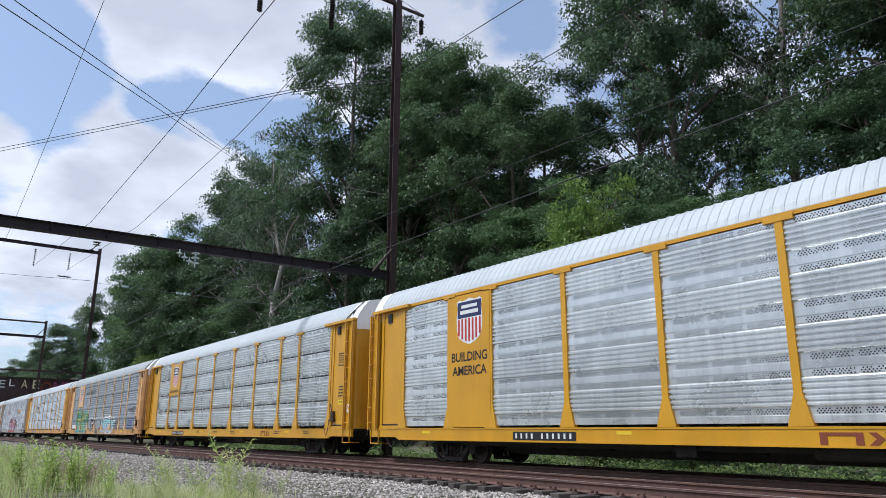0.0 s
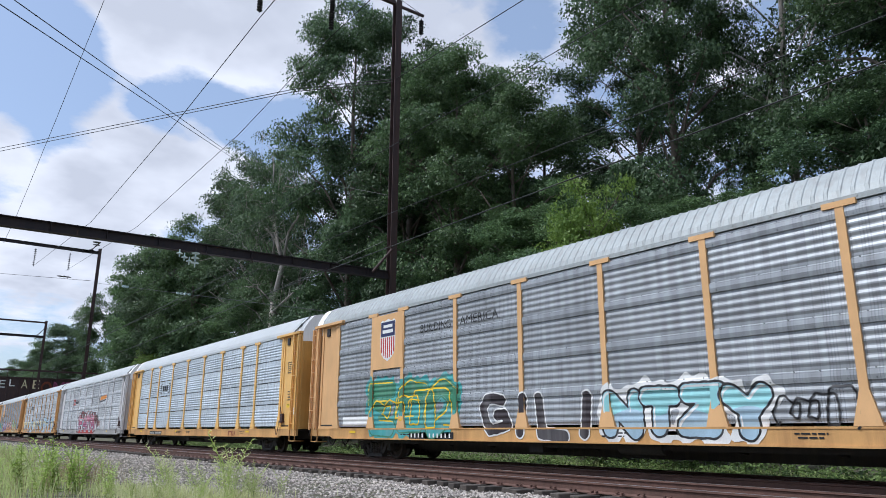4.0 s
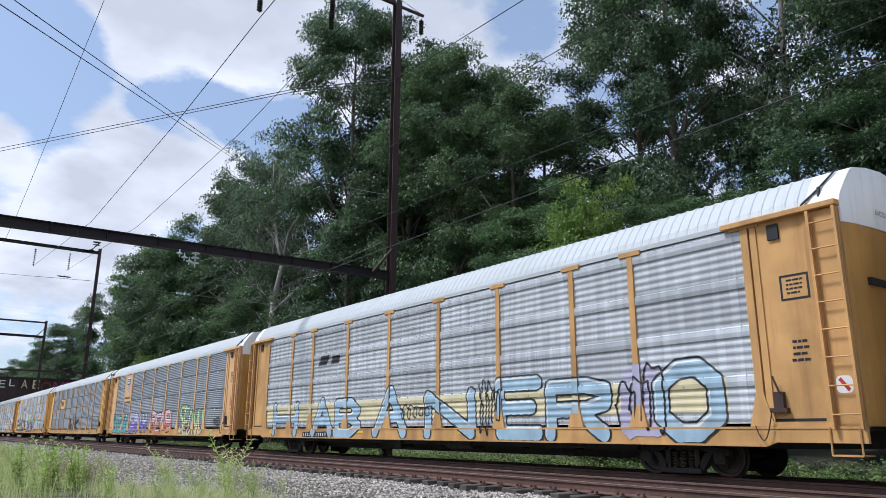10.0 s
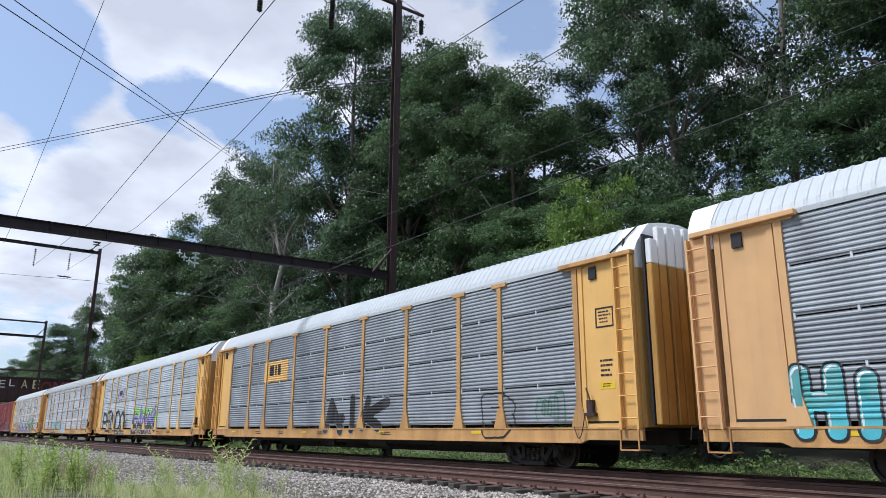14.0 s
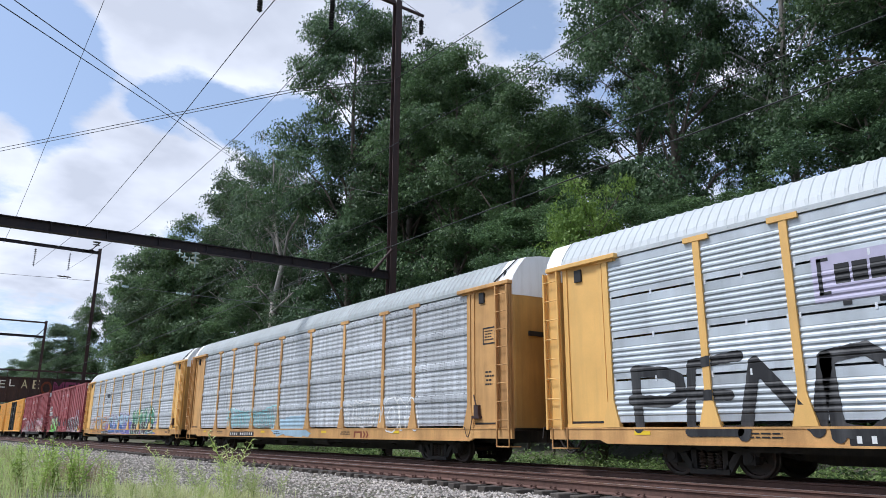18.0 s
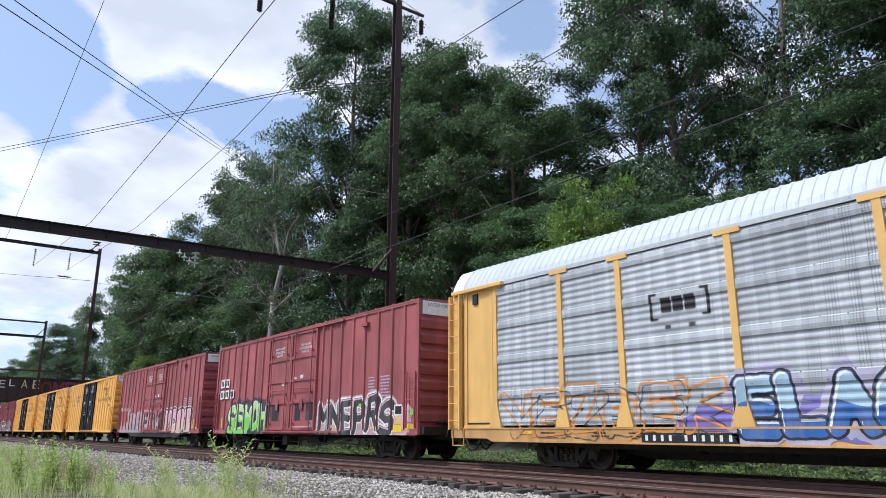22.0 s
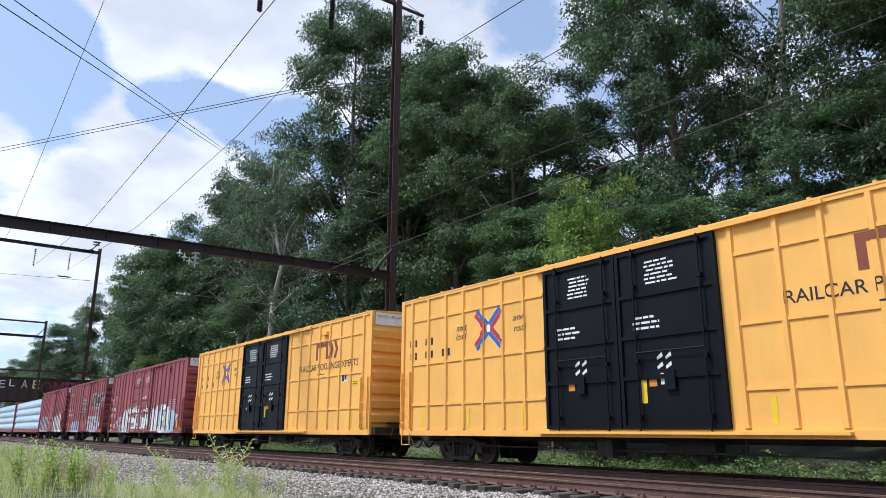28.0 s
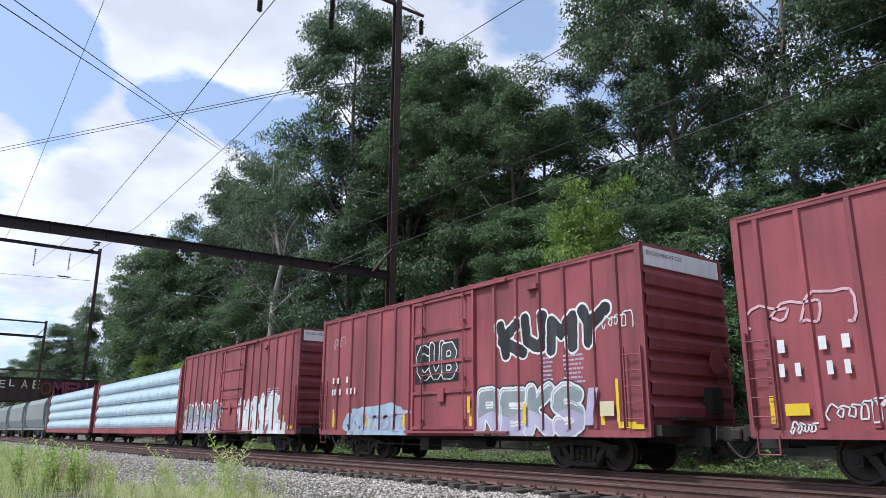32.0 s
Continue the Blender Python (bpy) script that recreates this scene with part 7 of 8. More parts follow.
def weed_kind(seed, height, stems, leafy, size, ratio, mat, branchy):
    rng = random.Random(seed)
    bm = bmesh.new()
    place = []
    for s in range(stems):
        a, lean = rng.uniform(0, 6.28), rng.uniform(0.05, 0.6)
        base = Vector((rng.uniform(-0.12, 0.12), rng.uniform(-0.12, 0.12), -0.05))
        h = height * rng.uniform(0.65, 1.0)
        pts = [base + Vector((math.cos(a) * lean * h * t * t, math.sin(a) * lean * h * t * t, h * t)) for t in (0, 0.25, 0.5, 0.75, 1.0)]
        for p, q in zip(pts, pts[1:]):
            rod(bm, p, q, 0.008, 5, 0.006)
        n = int(leafy * h)
        for i in range(n):
            t = 0.12 + 0.88 * (i + rng.random()) / n
            k = min(int(t * 4), 3)
            p = pts[k].lerp(pts[k + 1], t * 4 - k)
            b = i * 2.4 + rng.uniform(-0.4, 0.4)
            d = Vector((math.cos(b), math.sin(b), rng.uniform(0.1, 0.7)))
            if branchy and t > 0.25:
                l = branchy * (1.15 - t) * rng.uniform(0.6, 1.2) * height
                q = p + d.normalized() * l
                rod(bm, p, q, 0.004, 4, 0.002)
                for j in range(9):
                    place.append((p.lerp(q, (j + 1) / 9), d + Vector((rng.uniform(-1, 1), rng.uniform(-1, 1), rng.uniform(-0.2, 0.8))), rng.uniform(0.6, 1.1)))
            else:
                place.append((p, d, 1.1 - 0.5 * t))
    return to_mesh("stem", bm, MAT["weed"]), leaf_set(size, ratio, place, seed, mat)


WEEDS = {
    "broad": [weed_kind(s, 1.2, 6, 24, 0.22, 0.17, "weed", 0) for s in (41, 42, 43)],
    "feathery": [weed_kind(s, 1.4, 4, 22, 0.06, 0.26, "weed_pale", 0.30) for s in (51, 52, 53)],
}
WEED_SPOTS = [
    ("broad", 2.9, 18.2, 1.15), ("broad", 2.5, 17.6, 1.0), ("broad", 3.35, 18.6, 1.1), ("broad", 2.2, 18.9, 1.0), ("broad", 3.7, 19.5, 1.05), ("broad", 3.0, 20.0, 1.2),
    ("broad", 1.6, 17.2, 0.8), ("broad", 4.1, 18.4, 0.75), ("broad", 3.9, 22.0, 1.0), ("broad", 2.6, 22.5, 1.0), ("broad", 1.2, 19.5, 0.8),
    ("feathery", 6.1, 16.4, 1.05), ("feathery", 6.25, 16.7, 0.85), ("feathery", 5.9, 16.1, 0.7), ("feathery", 5.6, 19.5, 0.78), ("feathery", 5.75, 19.9, 0.7),
    ("feathery", 5.3, 15.6, 0.55), ("feathery", 6.3, 15.3, 0.6), ("feathery", 5.0, 17.0, 0.55), ("feathery", 5.5, 16.8, 0.6), ("feathery", 6.5, 15.9, 0.55), ("feathery", 5.8, 15.0, 0.6),
    ("feathery", 4.6, 15.4, 0.5), ("feathery", 4.9, 14.6, 0.45), ("feathery", 5.4, 14.4, 0.5), ("feathery", 6.0, 14.6, 0.5), ("feathery", 4.2, 15.0, 0.5), ("feathery", 4.0, 16.0, 0.5), ("broad", 3.6, 16.2, 0.6), ("broad", 0.8, 18.4, 0.8), ("feathery", 3.3, 15.2, 0.5), ("feathery", 6.6, 16.4, 0.4), ("feathery", 4.6, 16.2, 0.5), ("feathery", 4.4, 21.0, 0.7), ("feathery", 1.0, 17.0, 0.7), ("feathery", 6.9, 15.2, 0.45),
]
for i, (kind, x, y, k) in enumerate(WEED_SPOTS):
    st, fo = WEEDS[kind][i % 3]
    w = thing("weed", "leafy green weed growing at the gravel's edge" if kind == "broad" else "feathery pale green weed with thin stems", "weed", "weeds by the track",
              Matrix.LocRotScale((x, y, ground_z(x, y)), Euler((0, 0, i * 1.7)), (k, k, k)))
    part("stem", st, None, w)
    part("foliage", fo, None, w)


# ---- lettering, badges and graffiti on the cars ----
def each_bar(car, rel, flat, ink, lift):
    for q in flat[1]:
        decal(car, rel, ([flat[0][i] for i in q], [(0, 1, 2, 3)]), MAT[ink], lift, "number_bar")


def number_plate(car, rel, u0, u1, z0, z1, n, gaps, back="ink", ink="white"):
    """A dark panel with plain bars where the car's own number stands."""
    if back:
        decal(car, rel, rects((u0, u1, z0, z1)), MAT[back], 0.004, "number_panel")
    w = (u1 - u0) / (n + 0.9 * len(gaps) + 0.6)
    each_bar(car, rel, char_bars(n, u0 + 0.4 * w, z0 + 0.2 * (z1 - z0), 0.6 * (z1 - z0), w, gaps), ink, 0.008)


def sill_mark(car, rel, u0, u1, z0, z1, mat="brown_ink"):
    """Maker's mark as plain shapes: a long bar with three feet and two chevrons."""
    w, h = u1 - u0, z1 - z0
    t = 0.26 * h
    v, f = rects((u0, u0 + 0.56 * w, z1 - t, z1), (u0, u0 + 0.10 * w, z0, z1 - t), (u0 + 0.46 * w, u0 + 0.56 * w, z0, z1 - t))
    for a in (u0 + 0.62 * w, u0 + 0.82 * w):
        n, q, d = len(v), 0.10 * w, 0.16 * w
        m = (z0 + z1) / 2
        v += [(a, z1), (a + q, z1), (a + q + d * 0.6, m), (a + d * 0.6, m), (a, z0), (a + q, z0)]
        f += [(n + 3, n + 2, n + 1, n), (n + 4, n + 5, n + 2, n + 3)]
    decal(car, rel, (v, f), MAT[mat], 0.005, "maker_mark")


def words(car, rel, body, u0, z0, h, w=None, mat="ink", off=0.0, lift=0.005, shear=0.0):
    decal(car, rel, flat_text(body, u0, z0, h, w, off, shear), MAT[mat], lift, "lettering")


def end_words(car, hb, body, x0, z0, h, y_out):
    """Lettering on the leading end of a car, which faces the viewer as it comes."""
    v, f = flat_text(body, x0, z0, h)
    part("lettering", raw_mesh("lettering", [(x, -(hb + y_out), z) for x, z in v], f, MAT["ink"]), None, car)


def rack_marks(i, rng):
    """The stencils that each autorack bears on its sill and end plates."""
    car, rel = CARS[i]
    flat = Relief(1.6, RACK_L, 1.556, [(0, 0), (6, 0)], [], 0, None, (1.0, 1.605))
    decal(car, flat, rects((25.2, 25.75, 3.28, 3.32), (25.2, 25.75, 3.72, 3.76), (25.2, 25.24, 3.32, 3.72), (25.71, 25.75, 3.32, 3.72)), MAT["ink"], 0.004, "stencil_frame")
    decal(car, flat, small_print(25.27, 25.68, 3.36, 3.68, 4, rng), MAT["ink"], 0.004, "stencil")
    decal(car, flat, small_print(25.25, 25.7, 2.1, 2.55, 4, rng), MAT["ink" if i != 6 else "red"], 0.004, "stencil")
    if i in (1, 3, 4, 6, 7):
        decal(car, flat, rects((25.25, 25.7, 1.86, 2.02)), MAT["caution"], 0.004, "warning_label", "yellow warning label")
        decal(car, flat, small_print(25.29, 25.67, 1.89, 1.99, 2, rng), MAT["ink"], 0.006, "stencil")
    if i in (1, 3, 5, 8, 10):
        v, f = blob(26.02, 26.30, 1.55, 1.85, rng, 20, 0.0)
        decal(car, Relief(1.6, RACK_L, 1.603, []), (v, f), MAT["white"], 0.0, "warning_label", "white round warning label with a red bar")
        decal(car, Relief(1.6, RACK_L, 1.603, []), ([(26.06, 1.78), (26.11, 1.82), (26.26, 1.62), (26.21, 1.58)], [(0, 1, 2, 3)]), MAT["red"], 0.004, "label_bar")
    for k in range(5):
        u = rng.uniform(2, 25)
        decal(car, rel, small_print(u, u + rng.uniform(0.5, 0.9), 0.76, 0.9, 2, rng), MAT["ink"], 0.005, "stencil")
    for u in (2.6, 10.2, 16.0, 21.0):
        decal(car, rel, rects((u, u + 0.42, 0.84, 0.92)), MAT["caution"], 0.004, "reflector", "yellow reflector strip")
    end_words(car, RACK_BODY / 2, "EXCESS HEIGHT CAR", -0.55, 4.82, 0.10, 0.215)
    bm = bmesh.new()
    box(bm, -1.05, -0.30, -RACK_BODY / 2 - 0.185, -RACK_BODY / 2 - 0.06, 3.45, 3.58)
    part("end_slot", bm, MAT["ink"], car)
    bm = bmesh.new()
    e = -RACK_BODY / 2
    for p, q, r in (((-1.62, e + 0.62, 5.0), (-1.44, e + 0.34, 5.30), 0.022), ((-1.44, e + 0.34, 5.30), (-1.14, e + 0.12, 5.68), 0.020), ((-1.44, e + 0.34, 5.32), (-1.50, e + 0.34, 4.98), 0.035)):
        rod(bm, p, q, r, 6)
    part("latch_arm", bm, MAT["ink"], car)


for i in range(len(CARS)):
    rack_marks(i, random.Random(100 + i))
for i, u0, u1 in ((1, 5.3, 7.5), (2, 6.4, 8.7), (3, 4.9, 7.5), (5, 5.9, 8.0), (6, 5.7, 8.6), (8, 7.1, 9.8), (9, 6.4, 9.4), (10, 6.4, 8.7)):
    number_plate(*CARS[i], u0, u1, 0.68, 0.88, 10, (4,))
number_plate(*CARS[0], 6.75, 8.97, 0.69, 0.90, 10, (4,))
number_plate(*CARS[4], 6.45, 8.0, 0.68, 0.88, 10, (4,), None, "ink")
for i, u0, u1 in ((0, 14.7, 16.0), (1, 18.5, 19.4), (3, 18.8, 19.7), (5, 18.95, 19.95), (6, 18.7, 19.45), (8, 18.1, 19.1), (9, 18.5, 19.5), (10, 17.4, 18.3)):
    sill_mark(*CARS[i], u0, u1, 0.69, 0.90)

# badges and company plates
car, rel = CARS[0]
bm = bmesh.new()
box(bm, -1.612, -1.50, RACK_L / 2 - 5.75, RACK_L / 2 - 3.85, 1.02, 4.84)
part("badge_panel", bm, MAT["yellow_new"], car, "smooth yellow panel with badge and lettering")
FRONT = Relief(1.6, RACK_L, 1.612, [])
badge(car, Relief(1.6, RACK_L, 1.612, [], (), 0.0), 4.25, 5.45, 3.35, 4.72)
words(car, FRONT, "BUILDING", 4.02, 2.88, 0.26, 1.62, off=0.02)
words(car, FRONT, "AMERICA", 4.06, 2.48, 0.26, 1.55, off=0.02)
for i, zt in ((1, 4.75), (2, 4.72), (6, 4.72)):
    car, rel = CARS[i]
    bm = bmesh.new()
    box(bm, -1.612, -1.55, RACK_L / 2 - 5.78, RACK_L / 2 - 3.92, 2.95, 4.80)
    part("badge_panel", bm, MAT[("yellow_new", "yellow_pale", "yellow_pale")[(1, 2, 6).index(i)]], car, "yellow plate with a shield badge")
    badge(car, Relief(1.6, RACK_L, 1.612, [], (), 0.0), 4.40, 5.35, 3.42 if i != 2 else 3.2, zt - 0.08)
    if i != 2:
        words(car, FRONT, "BUILDING AMERICA", 4.02, 3.12, 0.16, 1.65, off=0.01)
car, rel = CARS[2]
words(car, rel, "BUILDING", 6.9, 3.95, 0.26, 1.6)
words(car, rel, "AMERICA", 8.95, 3.98, 0.26, 1.75)


def bracket_logo(i, u0, u1, z0, z1, plate=False):
    """Company mark drawn as plain shapes: two brackets with stout bars between and feet under."""
    car, rel = CARS[i]
    w, h = u1 - u0, z1 - z0
    if plate:
        decal(car, rel, rects((u0 - 0.1, u1 + 0.1, z0 + 0.1 * h, z1 + 0.05)), MAT["lavender"], 0.004, "logo_plate")
    rs = [(u0, u0 + 0.05 * w, z0 + 0.25 * h, z1), (u0, u0 + 0.14 * w, z1 - 0.07 * h, z1), (u0, u0 + 0.14 * w, z0 + 0.25 * h, z0 + 0.32 * h),
          (u1 - 0.05 * w, u1, z0 + 0.25 * h, z1), (u1 - 0.14 * w, u1, z1 - 0.07 * h, z1), (u1 - 0.14 * w, u1, z0 + 0.25 * h, z0 + 0.32 * h),
          (u0 + 0.25 * w, u0 + 0.35 * w, z0, z0 + 0.1 * h), (u1 - 0.35 * w, u1 - 0.25 * w, z0, z0 + 0.1 * h)]
    rs += [(u0 + w * (0.2 + 0.2 * k), u0 + w * (0.37 + 0.2 * k), z0 + 0.44 * h, z0 + 0.84 * h) for k in range(3)]
    decal(car, rel, rects(*rs), MAT["ink"], 0.008, "company_mark", "black bracketed company mark")


bracket_logo(3, 6.3, 8.2, 2.95, 3.75)
bracket_logo(8, 6.9, 8.4, 3.05, 3.95, True)
bracket_logo(10, 6.8, 8.3, 3.05, 3.85)
car, rel = CARS[7]
decal(car, rel, rects((5.95, 8.45, 3.0, 3.9)), MAT["yellow"], 0.006, "logo_plate", "yellow painted panel with a black mark")
decal(car, rel, rects((6.55, 7.0, 3.28, 3.74), (7.15, 7.3, 3.28, 3.74), (7.42, 7.71, 3.28, 3.74)), MAT["ink"], 0.012, "company_mark")
car, rel = CARS[5]
decal(car, rel, ([(6.9, 3.4), (7.6, 3.4), (7.9, 3.75), (7.2, 3.75), (7.95, 3.4), (8.6, 3.4), (8.7, 3.7), (8.1, 3.7)], [(0, 1, 2, 3), (4, 5, 6, 7)]), MAT["ink"], 0.006, "company_mark")
car, rel = CARS[4]
decal(car, rel, ([(5.95, 3.2), (6.25, 3.2), (6.95, 3.75), (6.65, 3.75), (5.95, 3.75), (6.25, 3.75), (6.95, 3.2), (6.65, 3.2)], [(0, 1, 2, 3), (4, 5, 6, 7)]), MAT["red"], 0.006, "company_mark", "red crossed company mark")
decal(car, rel, rects(*[(7.0 + 0.165 * k, 7.12 + 0.165 * k, 3.33, 3.55) for k in range(9)]), MAT["ink"], 0.006, "company_bar")
decal(car, rel, ([(17.35, 3.30), (19.55, 3.42), (19.85, 3.72), (17.6, 3.62)], [(0, 1, 2, 3)]), MAT["orange"], 0.006, "company_mark", "orange slanted company mark")
decal(car, rel, ([(17.3, 3.16), (19.4, 3.26), (19.5, 3.36), (17.35, 3.25)], [(0, 1, 2, 3)]), MAT["ink"], 0.006, "company_bar")

# graffiti on the autoracks
c2 = CARS[2]
graffiti(*c2, "EGO", 3.9, 8.7, 0.8, 2.45, "teal", "green", "teal", "green", 3, wild=1.8, gleam="caution", label="teal and green graffiti")
scrawl(*c2, 4.2, 8.4, 1.0, 2.2, "caution", 5, 0.05, 5)
graffiti(*c2, "GILI", 9.9, 14.3, 0.75, 1.85, "night", "white", None, None, 8, fat=0.0, edge=0.03, wild=1.6, label="white outlined graffiti letters")
graffiti(*c2, "NTZY", 14.4, 18.4, 0.78, 1.85, "sky_blue", "ink", "white", "pale_cyan", 9, fat=0.09, wild=0.7, gleam="white", label="light blue graffiti letters")
scrawl(*c2, 18.45, 19.8, 0.95, 1.7, "ink", 11, 0.04, 4)
scrawl(*c2, 22.3, 24.3, 2.2, 2.5, "ink", 12, 0.035, 7)
scrawl(*c2, 22.5, 23.9, 0.95, 1.85, "blue", 13, 0.06, 3)
decal(*c2, rects((2.0, 3.8, 1.1, 1.4)), MAT["white"], 0.005, "buffed_patch")
c4 = CARS[4]
decal(*c4, blob(9.1, 17.2, 0.60, 2.5, random.Random(4), 60, 0.16), spray("maroon_dark"), 0.003, "graffiti_background", "dark red spray cloud")
decal(*c4, rects((10.2, 16.4, 0.66, 1.0)), MAT["red"], 0.006, "graffiti_base")
graffiti(*c4, "HAMA", 9.75, 16.4, 0.85, 2.3, "magenta", "pale_cyan", "maroon_dark", "rose", 14, 0.008, 0.03, "red, pink and cyan graffiti letters", 0.12, 0.6, "red", "white")
scrawl(*c4, 7.0, 8.35, 1.08, 1.3, "white", 15, 0.03, 6)
scrawl(*c4, 17.5, 18.3, 1.2, 1.75, "brown_ink", 16, 0.03, 6)
c5 = CARS[5]
decal(*c5, rects((2.1, 24.6, 1.28, 1.95)), MAT["cream"], 0.002, "buffed_patch", "faded cream overspray")
for k, (ch, a, b, zt) in enumerate((("H", 2.9, 5.3, 2.0), ("A", 6.6, 8.3, 2.1), ("B", 8.5, 10.3, 2.15), ("A", 11.3, 13.3, 2.25), ("N", 14.3, 16.7, 2.15), ("E", 17.7, 19.4, 2.2), ("R", 19.6, 21.6, 2.2), ("O", 22.9, 24.5, 2.25))):
    graffiti(*c5, ch, a, b, 0.68, zt, "sky_blue", "ink", None, None, 20 + k, 0.006, -0.012, "pale blue block letters with black edges", 0.05, 0.25, None, "white")
scrawl(*c5, 21.9, 23.0, 0.8, 2.4, "ink", 30, 0.05, 3)
scrawl(*c5, 16.9, 17.9, 0.75, 2.4, "ink", 31, 0.04, 4)
decal(*c5, blob(21.9, 23.1, 0.75, 2.3, random.Random(9), 30, 0.1), spray("lavender"), 0.005, "graffiti_background")
scrawl(*c5, 12.9, 14.6, 1.25, 1.75, "ink", 32, 0.04, 5)
c6 = CARS[6]
graffiti(*c6, "HIDAO", 1.75, 5.9, 0.76, 2.0, "cyan", "ink", None, "teal", 33, fat=0.10, wild=0.4, gleam="white", label="cyan graffiti letters")
graffiti(*c6, "ERAH", 6.5, 10.9, 0.80, 2.05, "purple", "ink", None, "lavender", 34, fat=0.075, wild=0.4, gleam="white", label="purple graffiti letters")
graffiti(*c6, "REMB", 11.9, 16.3, 0.78, 2.0, "salmon", "ink", None, "pink", 35, fat=0.0, wild=2.0, gleam="white", label="salmon and cream graffiti letters")
graffiti(*c6, "SEDNU", 17.9, 22.0, 0.68, 2.15, "cream", "ink", None, "pale_lime", 36, edge=0.03, fat=0.03, wild=1.7, gleam="ink", label="cream graffiti letters with black edges")
scrawl(*c6, 23.6, 24.5, 1.15, 1.6, "ink", 37, 0.04, 5)
c7 = CARS[7]
graffiti(*c7, "AIK", 12.0, 16.4, 0.80, 2.1, "ink", "grey_ink", None, None, 38, fat=0.02, wild=2.2, edge=0.01, label="black spray tag")
graffiti(*c7, "B", 21.5, 22.7, 0.8, 1.95, "panel_grey", "ink", None, None, 39, fat=0.03)
scrawl(*c7, 23.6, 24.5, 1.1, 1.9, "green", 40, 0.03, 4)
c8 = CARS[8]
for k, (ch, a, b) in enumerate((("P", 2.6, 4.0), ("E", 4.0, 5.2), ("N", 5.2, 6.8), ("D", 6.8, 8.2), ("O", 8.2, 9.5))):
    graffiti(*c8, ch, a, b, 0.8, 2.3, "ink", "ink", None, None, 60 + k, fat=-0.05, label="smeared black spray letters", edge=0.03, wild=1.2)
scrawl(*c8, 9.5, 10.3, 1.0, 1.75, "ink", 41, 0.05, 3)
decal(*c8, blob(11.9, 17.4, 1.0, 2.35, random.Random(8), 50, 0.25), spray("lime"), 0.003, "graffiti_background", "thin yellow-green overspray")
graffiti(*c8, "SAOAK", 12.0, 17.6, 0.72, 2.15, "night", "white", "night", "purple", 42, 0.004, 0.03, label="dark purple graffiti with white edges", edge=0.015, wild=2.4, gleam="lavender")
c9 = CARS[9]
for k, (a, b) in enumerate(((5.9, 8.6), (8.7, 11.6))):
    scrawl(*c9, a, b, 1.0, 2.0, "pale_cyan", 43 + k, 0.045, 6)
    scrawl(*c9, a - 0.2, b, 1.05, 1.7, "pale_cyan", 53 + k, 0.03, 8)
decal(*c9, blob(11.6, 14.9, 0.66, 1.45, random.Random(5), 40, 0.3), spray("sky_blue"), 0.003, "graffiti_background", "pale blue spray patch")
scrawl(*c9, 17.5, 20.3, 1.0, 1.95, "white", 46, 0.045, 5)
scrawl(*c9, 17.7, 19.9, 1.05, 1.5, "white", 47, 0.03, 9)
graffiti(*c9, "OM", 20.4, 22.3, 0.95, 1.95, "panel_silver", "white", None, None, 48, fat=0.02, label="white outlined letters")
c10 = CARS[10]
decal(*c10, blob(8.6, 21.5, 0.66, 1.6, random.Random(6), 60, 0.25), spray("purple"), 0.003, "graffiti_background")
graffiti(*c10, "ELACRIT", 8.7, 14.6, 0.80, 2.0, "blue", "ink", "lavender", "sky_blue", 49, fat=0.10, edge=0.05, wild=0.7, gleam="white", label="blue graffiti letters")
graffiti(*c10, "AUNUS", 15.4, 20.9, 0.72, 2.15, "night", "white", "green", "green", 50, fat=0.06, edge=0.04, wild=1.9, gleam="pale_lime", label="dark green graffiti with white edges")
graffiti(*c10, "VEZBEK", 2.0, 8.5, 0.80, 1.85, "panel_silver", "orange", None, None, 51, fat=0.0, edge=0.04, wild=2.4, label="orange outlined graffiti letters")
graffiti(*c10, "VEZBEK", 2.1, 8.6, 0.76, 1.80, "panel_silver", "slate", None, None, 52, fat=0.02, edge=0.0, wild=2.4)

# boxcars
def door_notes(car, rel, a, b, ink="white"):
    for u, lines in ((a + 0.55, ("CLOSE THIS DOOR", "BEFORE CLOSING", "MAIN DOOR")), (b - 1.65, ("CLOSE AND LOCK", "BOTH DOORS BEFORE", "MOVING CAR"))):
        for k, line in enumerate(lines):
            w = 0.066 * len(line)
            words(car, rel, line, u + (1.1 - w) / 2, 4.33 - 0.15 * k, 0.095, w, ink, 0.01, 0.006)
    for u, z in ((a + 1.45, 2.78), (b - 2.05, 2.92), (b - 1.45, 2.98)):
        decal(car, rel, rects((u, u + 0.26, z, z + 0.16)), MAT[ink], 0.006, "label", "small white placard")


